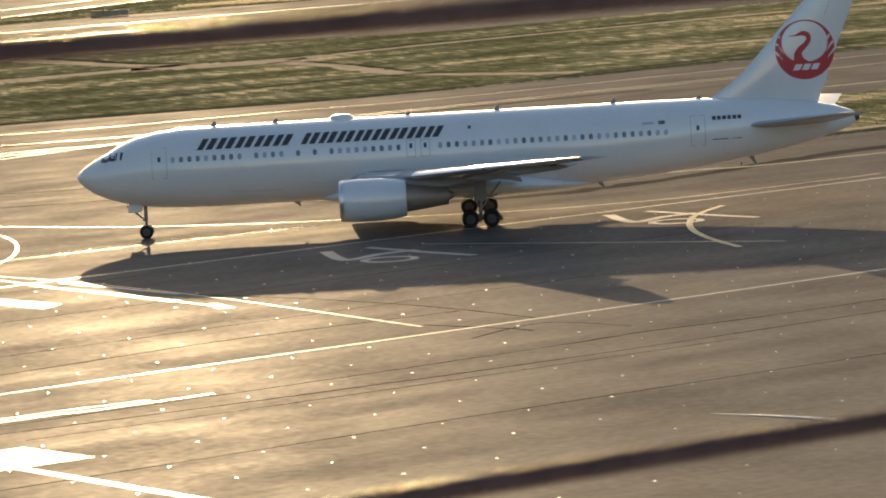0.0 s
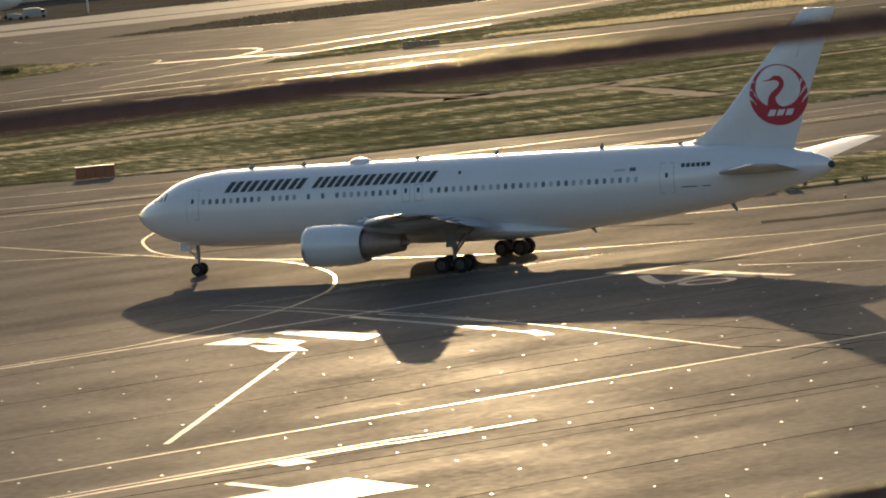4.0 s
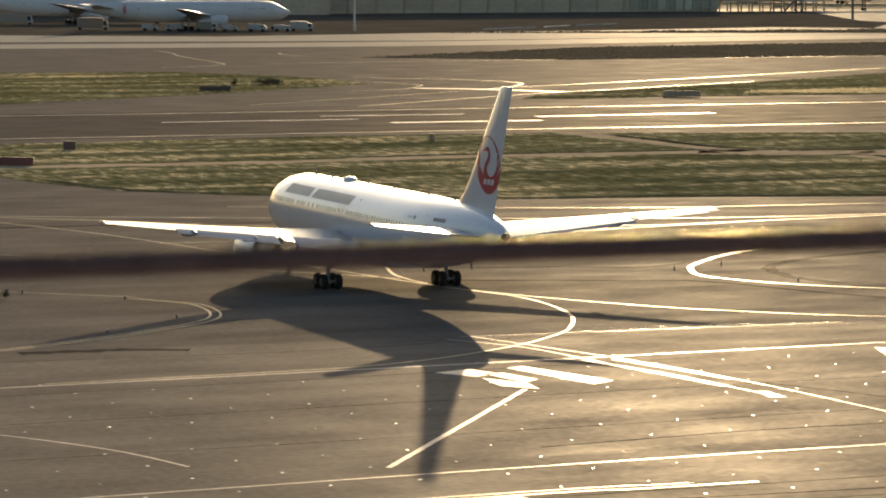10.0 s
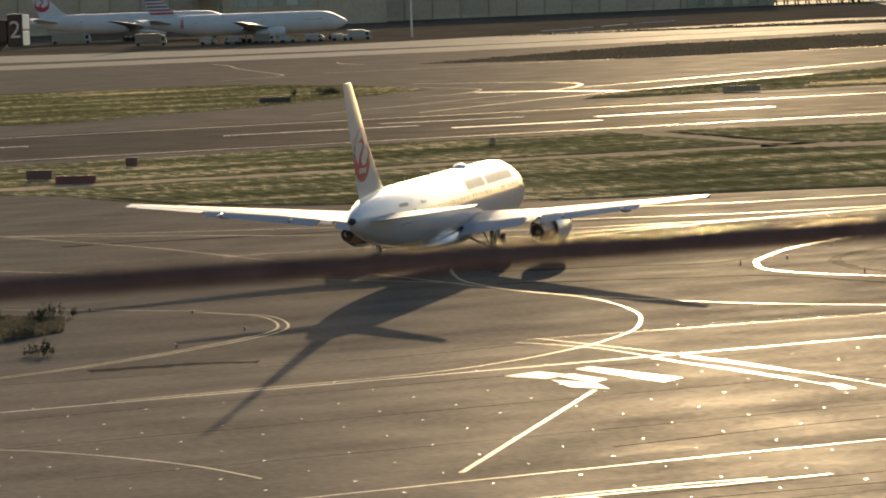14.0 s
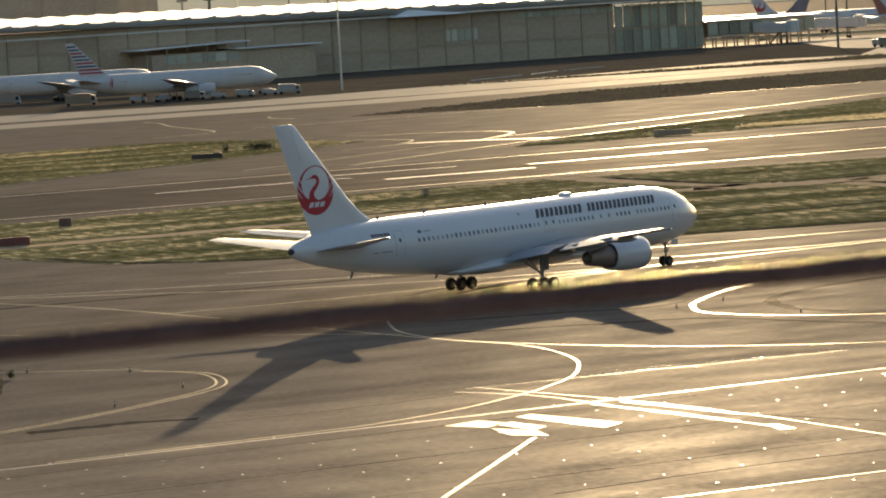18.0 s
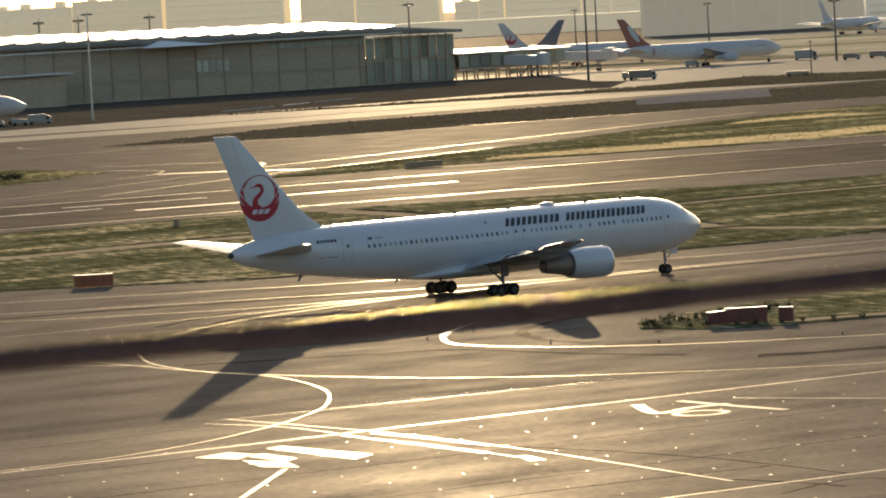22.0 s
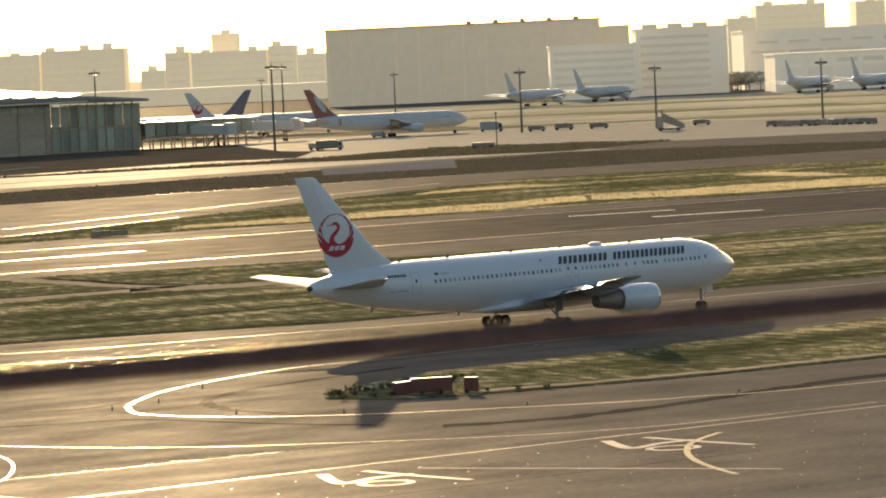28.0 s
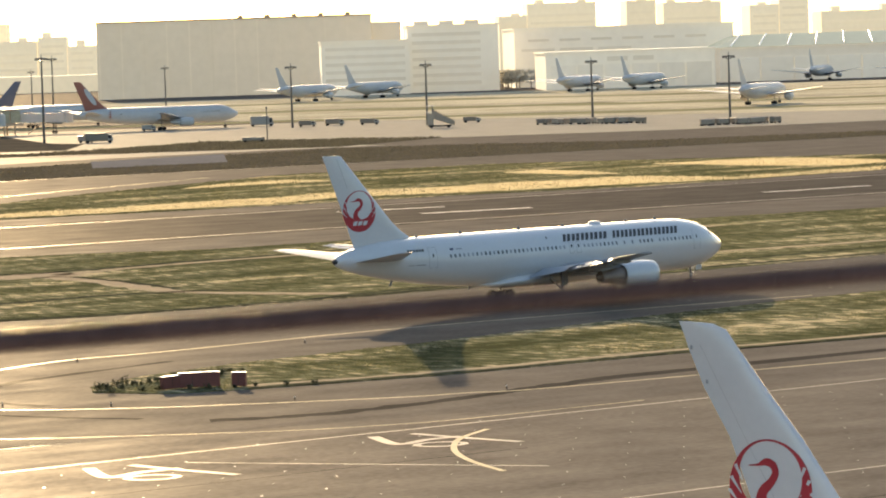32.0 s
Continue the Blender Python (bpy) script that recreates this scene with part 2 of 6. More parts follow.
    bp, bt = n.new("ShaderNodeBump"), noise_at(6.0, 4, 1.0, 1.0)
    bp.inputs["Strength"].default_value, bp.inputs["Distance"].default_value = 0.25, 0.03
    l.new(bt, bp.inputs["Height"])
    l.new(bp.outputs[0], b.inputs["Normal"])
    l.new(bp.outputs[0], sheen.inputs["Normal"])
    return m


ASPHALT = pavement_shader("asphalt", (0.116, 0.103, 0.090), 0.53)
ASPHALT_DARK = pavement_shader("asphalt_dark", (0.070, 0.063, 0.056), 0.53)
TYRE_STAIN = pavement_shader("tyre_stain", (0.046, 0.042, 0.038), 0.50, 0.3, 0.06, 0.005)
CONCRETE = pavement_shader("concrete_apron", (0.30, 0.275, 0.23), 0.5, 0.15, 0.06, 0.013)
PAINT = pavement_shader("road_paint", (0.34, 0.325, 0.30), 0.36, 0.2, 0.06, 0.065)
PAINT_FRESH = pavement_shader("runway_paint", (0.70, 0.69, 0.66), 0.36, 0.15, 0.06, 0.065)
PAINT_YELLOW = pavement_shader("road_paint_yellow", (0.35, 0.315, 0.225), 0.36, 0.2, 0.06, 0.06)
def grass_shader(name, leaf):
    """Rough airfield grass: green and straw in strips and patches; leaf: thin blades that let light through."""
    m = bpy.data.materials.new(name)
    m.use_nodes = True
    n, l = m.node_tree.nodes, m.node_tree.links
    b = n["Principled BSDF"]
    b.inputs["Roughness"].default_value, b.inputs["Specular IOR Level"].default_value = 0.75 if leaf else 1.0, 0.12 if leaf else 0.0
    geo, turn, mp = n.new("ShaderNodeNewGeometry"), n.new("ShaderNodeMapping"), n.new("ShaderNodeMapping")
    turn.inputs["Rotation"].default_value = (0, 0, -RUN)
    mp.inputs["Scale"].default_value = (0.25, 0.85, 1.0)
    clump = n.new("ShaderNodeMapping")
    clump.inputs["Scale"].default_value = (1.5, 0.5, 1.0)
    l.new(turn.outputs[0], clump.inputs["Vector"])
    l.new(geo.outputs["Position"], turn.inputs["Vector"])
    l.new(turn.outputs[0], mp.inputs["Vector"])
    big, small = n.new("ShaderNodeTexNoise"), n.new("ShaderNodeTexNoise")
    big.inputs["Scale"].default_value, big.inputs["Detail"].default_value = 0.11, 5
    small.inputs["Scale"].default_value, small.inputs["Detail"].default_value = 0.6, 6
    l.new(mp.outputs[0], big.inputs["Vector"]), l.new(clump.outputs[0], small.inputs["Vector"])
    add = n.new("ShaderNodeMath")
    l.new(big.outputs[0], add.inputs[0]), l.new(small.outputs[0], add.inputs[1])
    if leaf:
        add2 = n.new("ShaderNodeMath")
        add2.operation = "MULTIPLY_ADD"
        add2.inputs[1].default_value = 0.14
        l.new(geo.outputs["Random Per Island"], add2.inputs[0]), l.new(add.outputs[0], add2.inputs[2])
        add = add2
    ramp = n.new("ShaderNodeValToRGB")
    lift = 0.15 if leaf else 0.0
    mr = n.new("ShaderNodeMapRange")
    mr.inputs["From Min"].default_value, mr.inputs["From Max"].default_value = 0.78 + lift, 1.22 + lift
    l.new(add.outputs[0], mr.inputs["Value"])
    l.new(mr.outputs[0], ramp.inputs["Fac"])
    e = ramp.color_ramp.elements
    e[0].position, e[0].color = 0.10, (0.060, 0.062, 0.032, 1)
    e[1].position, e[1].color = 0.93, (0.47, 0.39, 0.24, 1)
    for pos, col in ((0.42, (0.113, 0.113, 0.060, 1)), (0.70, (0.178, 0.165, 0.102, 1))):
        x = e.new(pos)
        x.color = col
    l.new(ramp.outputs[0], b.inputs["Base Color"])
    if leaf:
        tr, mx = n.new("ShaderNodeBsdfTranslucent"), n.new("ShaderNodeMixShader")
        mx.inputs[0].default_value = 0.5
        l.new(ramp.outputs[0], tr.inputs["Color"])
        l.new(b.outputs[0], mx.inputs[1]), l.new(tr.outputs[0], mx.inputs[2])
        l.new(mx.outputs[0], n["Material Output"].inputs["Surface"])
    return m


GRASS_BED = grass_shader("grass_bed", False)
GRASS_LEAF = grass_shader("grass_leaf", True)
DIRT = shader("dirt_track", (0.36, 0.29, 0.20), 1.0, spec=0.0, vary=0.3, scale=0.3)
DRY_FIELD = shader("dry_field", (0.45, 0.40, 0.29), 1.0, spec=0.0, vary=0.45, scale=0.035, stretch=(0.3, 1, 1))
OLIVE_FIELD = shader("olive_field", (0.23, 0.215, 0.13), 1.0, spec=0.0, vary=0.3, scale=0.02, stretch=(0.3, 1, 1))
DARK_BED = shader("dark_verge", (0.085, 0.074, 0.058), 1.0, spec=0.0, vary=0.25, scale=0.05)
DRAIN_AND_SHADE = shader("drain_edge_and_shade", (0.05, 0.05, 0.035), 1.0, spec=0.0, vary=0.3, scale=0.3)
TAR = pavement_shader("tar_seal", (0.022, 0.021, 0.020), 0.55, 0.25, 0.06, 0.002)

bm = bmesh.new()
bmesh.ops.create_grid(bm, x_segments=8, y_segments=8, size=6000)
ground = tagged(part("ground", bm, ASPHALT, smooth=False), "worn grey asphalt of an airport apron and taxiways", "ground", kind="structure")

APRON = pavement_shader("apron_concrete", (0.124, 0.110, 0.096), 0.52, 0.28, 0.06, 0.0120)
apron = part("pavement_apron", prism([(-420, 32), (-120, 211), (-36, 260.6), (-11.6, 275.1), (3, 281), (31, 293.5), (120, 352.5), (420, 545), (420, 60), (100, 30), (-420, 20)], -0.05, 0.006), APRON, smooth=False)
tagged(apron, "worn grey concrete of the parking apron", "apron", kind="structure")
for pts, w in (([(-12.9, 305.9), (-17.2, 311.2), (-19.3, 319.8), (-17.9, 325.9), (-14.8, 332.2), (-4, 346)], 1.1), ([(-46, 314), (-35.4, 317), (-29.1, 318.1), (-25.9, 323.4)], 0.9), ([(-44, 303), (-31.2, 305), (-23.1, 305.5), (-14.1, 297.7), (-5.6, 292.1)], 0.9), ([(-0.6, 289), (6.4, 290), (14.6, 296), (23.9, 305.5), (33.9, 315), (70, 340)], 2.2), ([(-20, 366), (-40, 356), (-47, 342), (-45, 322)], 0.9), ([(-24, 366), (-44, 358), (-52, 342)], 0.7), ([(-90, 350), (-60, 364), (-20, 376), (20, 398)], 1.2), ([(-61.7, 245.5), (-58.5, 247.2), (-55.2, 249.0), (-51.6, 249.4)], 1.6)):
    tagged(part("trim_tyre_mark", ribbon(smooth_line(pts), w, 0.009, wear=0.4), TYRE_STAIN, smooth=False), "dark worn tyre track on the taxiway", "tyre mark", kind="structure")

GRASS = {
    "middle": [(-260, 445), (-170, 432), (-120, 428), (-108, 422.4), (-102.7, 415.4), (-91.4, 403.3), (-78.7, 398.4), (-50.9, 396.9), (-33.5, 403.5), (-10.9, 409.5), (10, 422), (31.6, 438), (48.7, 447), (79, 471), (200, 547), (700, 860), (700, 960), (300, 715), (99.3, 595), (64, 578), (0, 540), (-17.5, 540), (-59, 529.8), (-74.4, 523.7), (-87.3, 516), (-115.8, 494), (-150, 470), (-260, 462)],
    "island": [(-9.7, 316.5), (-3.7, 312.8), (2.4, 314.2), (18, 320.7), (38.5, 334), (57.4, 343.5), (150, 402), (600, 690), (600, 780), (150, 465), (68, 405), (57, 396), (17, 355), (3, 342), (-6, 331), (-10, 322)],
    "left": [(-73.4, 261.8), (-69.9, 271.2), (-72.4, 281.7), (-79.6, 284.4), (-130, 290), (-130, 250)],
    "far_left": [(-153.7, 601), (-128.5, 651), (-111.6, 698), (-133.5, 730), (-158, 746), (-187, 733), (-320, 690), (-320, 540)],
    "far_right": [(-78, 640), (-70.4, 641), (-36, 664), (-4.8, 676), (41.3, 702), (77.5, 714), (127.7, 757), (500, 990), (500, 1050), (142, 850), (100, 868), (60, 876), (15, 850), (-24.7, 772), (-50, 708), (-76.8, 656)],
    "dark_strip": [(-137, 842), (-92, 838), (-30, 885), (107, 966), (220, 1030), (220, 1062), (114, 1032), (60, 1058), (33, 1060), (-32, 992), (-100, 930)],
}
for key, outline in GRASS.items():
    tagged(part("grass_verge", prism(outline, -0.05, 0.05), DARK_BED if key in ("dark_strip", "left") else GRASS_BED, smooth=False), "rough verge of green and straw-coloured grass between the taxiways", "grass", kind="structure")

# runway, a little darker, with its paint


def run_at(s, d):
    """A place on the runway: s metres along it, d metres across it from its near edge line."""
    return (-127.8 + s * math.cos(RUN) - d * math.sin(RUN), 500.5 + s * math.sin(RUN) + d * math.cos(RUN))


def stripe(name, points, width, z=0.012, material=None, curve=True, label="white painted line on the asphalt", wear=0.06):
    pts = smooth_line(points) if curve and len(points) > 2 else smooth_line(points, 24)
    return tagged(part(name, ribbon(pts, width, z, wear=wear), material or PAINT, smooth=False), label, "painted line", kind="structure")


runway = part("runway", prism([run_at(-300, -4), run_at(900, -4), run_at(900, 66), run_at(-300, 66)], -0.05, 0.006), ASPHALT_DARK, smooth=False)
tagged(runway, "long dark asphalt runway with white markings", "runway", kind="structure")
stripe("trim_runway_edge", [run_at(-300, 0), run_at(900, 0)], 0.9, curve=False)
stripe("trim_runway_edge", [run_at(-300, 61), run_at(900, 61)], 0.9, curve=False)

stripe("trim_lane_edge", [(-120, 183), (-62.7, 223.3), (-29.6, 246.7), (-0.6, 267.2), (31.3, 289), (120, 351)], 0.33)
stripe("trim_guide_curve", [(-20, 374.5), (-30, 364.8), (-36, 358.5), (-41.9, 350.3), (-46, 343.1), (-48.1, 336.8), (-49.6, 328), (-49.9, 319.4), (-48.6, 311.8), (-46.5, 305), (-41.8, 297), (-36.5, 291.3), (-33.3, 285.7), (-30.7, 278.3), (-29.7, 272.1), (-29.5, 265.6), (-30.4, 260.1), (-31.4, 256.2), (-34.7, 248.3), (-39.3, 241.6), (-44.2, 237.6), (-56, 229)], 0.26, 0.016, PAINT_YELLOW)
stripe("trim_taxi_line", [(-112, 376), (-84, 349.5), (-75.6, 340.4), (-68, 331), (-56.6, 315.9), (-48.8, 305.8), (-41.9, 297.3), (-34.7, 290.7), (-26, 284.8), (-19.8, 282), (-11.8, 280), (3.8, 278.9), (11.8, 280.4), (17.5, 282.8), (31, 292)], 0.26, 0.014, PAINT_YELLOW)
stripe("trim_taxi_line", [(-90, 325), (-63.7, 311.9), (-52.5, 307.2), (-46.5, 304)], 0.3, 0.014, PAINT_YELLOW)
stripe("trim_loop_line", [(60, 402), (20, 378), (-4, 358), (-13, 351.5), (-18.9, 342.5), (-23.3, 332.5), (-25.2, 322.5), (-25.3, 316.8), (-23.4, 310), (-16.2, 304.2), (-7.5, 301.6), (-0.5, 301.2), (12.9, 302), (18.9, 303.8), (33.5, 309.8), (120, 360)], 0.46, 0.014, PAINT_YELLOW)
for w in (-0.36, 0.36):
    stripe("trim_double_line", [(x + w, y) for x, y in [(-62.9, 284), (-60.3, 282.4), (-57.3, 280), (-54.9, 274.1), (-54.5, 268.1), (-57.3, 259.3), (-62.3, 248.8), (-67.7, 241.2), (-85, 222)]], 0.19, 0.014, PAINT_YELLOW)
stripe("trim_taxi_line", [(-120, 297), (-81, 289.4), (-62.9, 285.2)], 0.2, 0.014, PAINT_YELLOW)
stripe("trim_arc", [(-75, 211), (-58.3, 207.4), (-53.5, 205.7), (-48.5, 202.6), (-44.2, 199), (-40.3, 194.5)], 0.2)
stripe("trim_slash", [(-28, 231), (-30.5, 195.8)], 0.34)
stripe("trim_stand_line", [(-90, 147.5), (-39.8, 185.2), (-18.4, 201), (-1.1, 212.9), (17, 225.5), (90, 277)], 0.26)
for off in (0.0, 1.1):
    stripe("trim_stand_line", [(-80, 146 + off), (-27, 184.3 + off), (-17.3 + off, 190.4 + off * 1.6), (-12.1 - 3.0 * off, 193.8 - 1.0 * off)], 0.34 - 0.1 * off, wear=0.2)
stripe("trim_cross_line", [(-36.5, 258.9), (-30.9, 254.6), (-26, 248), (-16.2, 234.2), (-14, 230.8)], 0.18)
stripe("trim_cross_line", [(-35.4, 261.2), (-23.4, 248), (-15, 236.6), (-7.9, 225.3), (-2.1, 215.8)], 0.18)
stripe("trim_stand_bar", [(-19.6, 173.4), (-6.6, 156.6), (2, 145)], 0.6)

for a, b, w in (((-117.4, 548.5), (-92.3, 564), 0.9), ((-99.2, 572), (-79.8, 582.5), 0.9), ((-86, 554.4), (-66.4, 565.8), 1.9), ((-68.5, 577.2), (-44.2, 594.4), 1.9), ((-165, 521), (-141, 533), 0.9), ((20.3, 648), (37.9, 655), 1.3), ((33, 631.4), (50.8, 639.2), 1.6), ((92, 668), (112, 681), 1.3)):
    stripe("trim_runway_bar", [a, b], w, 0.02, PAINT_FRESH, curve=False)
stripe("trim_far_line", [(-120, 728), (-104.4, 722), (-92, 715), (-86.2, 704), (-86.0, 690), (-88.5, 677)], 0.8, 0.02, PAINT_YELLOW)
stripe("trim_far_line", [(-86, 686), (-72.7, 709.5), (-55.9, 742.2), (-40.9, 772.5), (0, 850)], 0.7, 0.02, PAINT_YELLOW)
stripe("trim_far_line", [(-99, 605.1), (-89, 632.8), (-77.6, 661.5), (-65.1, 686.3), (-46.9, 723.2)], 0.6, 0.02, PAINT_YELLOW)
stripe("trim_far_line", [(-110, 664), (-103, 674), (-101.8, 687), (-104, 696), (-117, 710)], 0.45, 0.02, PAINT_YELLOW)
stripe("trim_far_bar", [(-101, 678.5), (-87.8, 675.5), (-75, 668)], 3.6, 0.022)
stripe("trim_far_line", [(-116, 606), (-104.1, 636.2), (-92.1, 666.1)], 0.4, 0.02, PAINT_YELLOW)
stripe("trim_far_line", [(-190, 880), (-183, 865), (-175.4, 840), (-158.8, 799.4), (-157.4, 786), (-165, 770)], 0.5, 0.02, PAINT_YELLOW)
stripe("trim_far_line", [(-160, 870), (-156.8, 858.7), (-150, 848)], 0.5, 0.02, PAINT_YELLOW)
stripe("trim_far_line", [(-150, 800), (-60, 862), (40, 925), (120, 985)], 0.5, 0.02)
stripe("trim_taxi_line", [(-110, 366), (-86.7, 361.4), (-78.2, 359.5), (-67, 357), (-57, 357.4), (-46, 358.8), (-35.7, 363.1), (-30.4, 365.4), (-19.7, 374.7), (-5, 386), (30, 409), (90, 451), (200, 526)], 0.36, 0.014, PAINT_YELLOW)
stripe("trim_taxi_line", [(-110, 363), (-68, 366.7), (-47, 370.1), (-31, 373.4), (-18.7, 379), (-5, 388), (30, 411.5)], 0.36, 0.014)
stripe("trim_taxi_line", [(-75, 381), (-50, 384.3), (-40.7, 386), (-31, 389), (-15.2, 397), (-0.3, 403), (30, 424), (90, 464)], 0.34, 0.014)
stripe("trim_taxi_line", [(-72, 335), (-64.9, 339.1), (-58.2, 343.1), (-49.4, 350), (-42.4, 354.8), (-36, 361.5)], 0.28, 0.013, PAINT_YELLOW)
stripe("trim_gravel_line", [(-36, 260.6), (-28, 265.3), (-20.8, 269.6), (-11.6, 275.1)], 0.10)


def plan_shape(name, outline, z=0.022):
    return tagged(part(name, prism(outline, 0.002, z), PAINT, smooth=False), "white painted apron marking", "painted marking", kind="structure")


for dx, dy, big in ((0, 0, True), (-18.8, -13.9, False)):
    stripe("trim_mark_stroke", [(10.4 + dx, 272.2 + dy), (11.8 + dx, 266.4 + dy), (14.0 + dx, 268.8 + dy), (16.3 + dx, 270.2 + dy)], 0.85, 0.022, curve=False)
    stripe("trim_mark_ring", [(14.6 + dx + 1.6 * math.cos(t), 265.3 + dy + 1.45 * math.sin(t)) for t in [2 * math.pi * i / 20 for i in range(21)]], 0.55, 0.022, curve=False)
    stripe("trim_mark_stroke", [(13.1 + dx, 273.3 + dy), (16.4 + dx, 269.0 + dy), (19.9 + dx, 264.9 + dy)], 0.7, 0.026, curve=False)
stripe("trim_mark_curl", [(18.3, 274.4), (16.2, 269), (15.4, 264), (15.3, 258.6), (16.0, 253), (17.4, 247.1)], 0.45, 0.03, PAINT_YELLOW)
stripe("trim_mark_line", [(-2.2, 259.8), (20.4, 249.2)], 0.28)
stripe("trim_cross_bar", [(-26.3, 247.9), (-20.7, 240.5), (-16.5, 234.6)], 0.60)
stripe("trim_cross_bar", [(-24.6, 248.3), (-20.6, 243.6), (-16.6, 238.4)], 0.30)
plan_shape("trim_mark_block", [(-14.6, 232.2), (-14.0, 232.3), (-12.8, 229.6), (-13.8, 229.5)])
plan_shape("trim_mark_block", [(-34.4, 239.0), (-32.6, 241.2), (-30.6, 239.2), (-31.6, 237.0)])
plan_shape("trim_mark_block", [(-31.4, 238.6), (-30.4, 239.6), (-27.9, 236.4), (-28.4, 234.6)])
plan_shape("trim_mark_block", [(-31.3, 236.6), (-28.2, 234.2), (-27.2, 231.4), (-29.6, 232.4)])
plan_shape("trim_mark_block", [(-30.5, 242.2), (-29.7, 243.5), (-23.4, 236.5), (-24.3, 234.3)])
plan_shape("trim_mark_block", [(-25.9, 175.5), (-22.4, 171.2), (-16.3, 175.2), (-19.9, 179.4)])
stripe("trim_stand_bar", [(-25.5, 180.8), (-21.2, 176.0)], 0.5)
plan_shape("trim_mark_block", [(-24.3, 186.2), (-23.4, 184.8), (-21.9, 185.4), (-22.9, 186.8)])
for pts, w in (([(-2.0, 216.5), (2.8, 212.6), (3.8, 211.2)], 0.18), ([(5.9, 205.4), (10, 208.6), (16.4, 212.2), (40, 228)], 0.22), ([(-27, 183.0), (-17.3, 189.4), (-7.1, 196.2), (5.9, 205.4)], 0.16), ([(-60, 205), (-30, 226), (0, 247), (20, 261)], 0.14), ([(-50, 195), (-20, 216), (8, 236)], 0.12), ([(-30, 160), (0, 181), (24, 197)], 0.16), ([(0.5, 209.5), (4.5, 214.5), (9, 211)], 0.14), ([(-24, 205), (-14, 213.5), (-8, 217.5), (0, 222)], 0.2), ([(-36, 176), (-14, 188), (6, 200), (30, 217)], 0.2), ([(-20, 181.5), (-4, 191.5), (14, 203.5)], 0.13), ([(-16, 238), (-8, 231.5), (-1, 224), (4, 217)], 0.16), ([(-70, 236), (-46, 249), (-30, 262), (-12, 272)], 0.14), ([(-66, 216), (-44, 232), (-20, 250)], 0.13)):
    tagged(part("trim_tar_seam", ribbon(smooth_line(pts), w, 0.008, wear=0.4), TAR, smooth=False), "dark tar-sealed joint in the apron", "joint", kind="structure")
TRACKS = (
        ([(-125, 432), (-100, 446), (-84, 456), (-74.7, 463.5), (-68.4, 468.7), (-62, 473), (-55.2, 476), (-48.1, 481), (-42, 484), (-36, 488)], 5.5, DIRT),
        ([(-60, 534), (-54.5, 523.6), (-46.2, 510.2), (-36.6, 494), (-32, 490)], 5.0, DIRT),
        ([(-38, 487), (-33, 487.5), (-27, 487), (-22, 488.5), (-16.5, 491)], 10.5, DIRT),
        ([(-19, 489), (-10.4, 499), (-0.2, 508.5), (30, 530), (70, 556)], 2.6, DIRT), ([(-20, 486), (-12.4, 469.6), (-5.7, 449.8), (2, 440), (14, 432)], 3.2, DIRT),
        ([(20, 466), (64, 490), (120, 524)], 2.4, DIRT),
        # dark strips along the tracks: shade of the drain edges, laid as colour
        ([(-76, 468), (-62, 477.5), (-48, 485), (-38, 492)], 2.2, DRAIN_AND_SHADE), ([(-52.5, 526), (-44.5, 512), (-35.4, 497), (-26, 494), (-18, 496)], 2.0, DRAIN_AND_SHADE), ([(-20, 495.5), (-10, 503), (0, 512.5), (30, 534)], 2.4, DRAIN_AND_SHADE),
        ([(-34, 427), (-22.4, 435.8), (-11.9, 444), (-4, 446), (2, 446)], 2.0, DRAIN_AND_SHADE), ([(-17, 484), (-10.5, 470), (-4, 452)], 1.2, DRAIN_AND_SHADE), ([(10, 425), (50, 462), (100, 500)], 1.2, DRAIN_AND_SHADE),
        ([(-101.5, 417.0), (-91.2, 405.0), (-78.7, 400.1), (-50.9, 398.6), (-33.5, 405.2), (-10.9, 411.2), (10, 423.7), (31.6, 439.7), (79, 472.7), (200, 548.7)], 1.7, DRAIN_AND_SHADE),
        ([(2.4, 315.0), (18, 321.6), (38.5, 334.9), (57.4, 344.4), (150, 402.9)], 1.0, DRAIN_AND_SHADE), ([(2.4, 317.4), (18, 324.0), (38.5, 337.3), (57.4, 346.8), (150, 405.3)], 1.6, DIRT))
for pts, w, mat in TRACKS:
    tagged(part("trim_grass_track", ribbon(smooth_line(pts), w, 0.058, wear=0.3), mat, smooth=False), "strip in the grass, bare earth and painted drain-edge shade", "track", kind="structure")
APRON_FAR = [(-700, 900), (-240, 938), (-140, 980), (-35, 1076), (0, 1095), (66, 1140), (126, 1140), (300, 1210), (900, 1400), (900, 1650), (-100, 1420), (-700, 1010)]
tagged(part("pavement_far", prism(APRON_FAR, -0.05, 0.03), CONCRETE, smooth=False), "pale concrete apron before the far terminal", "apron", kind="structure")
# dark matte sheet laid over the pale apron
tagged(part("pavement_dark", prism([(-430, 985), (-260, 1000), (-200, 1003), (-165, 1040), (-129, 1077), (-100, 1106), (-69, 1143), (-40, 1140), (-37, 1216), (-48, 1238), (-60, 1310), (-70, 1380), (-120, 1356), (-430, 1155)], -0.05, 0.036), DARK_BED, smooth=False), "dark matte ground along the terminal", "apron", kind="structure")
tagged(part("road_far", ribbon(smooth_line([(-420, 810), (-225, 905), (-135, 955), (-34, 1050), (40, 1090)]), 34, 0.03), CONCRETE, smooth=False), "pale concrete perimeter road", "road", kind="structure")
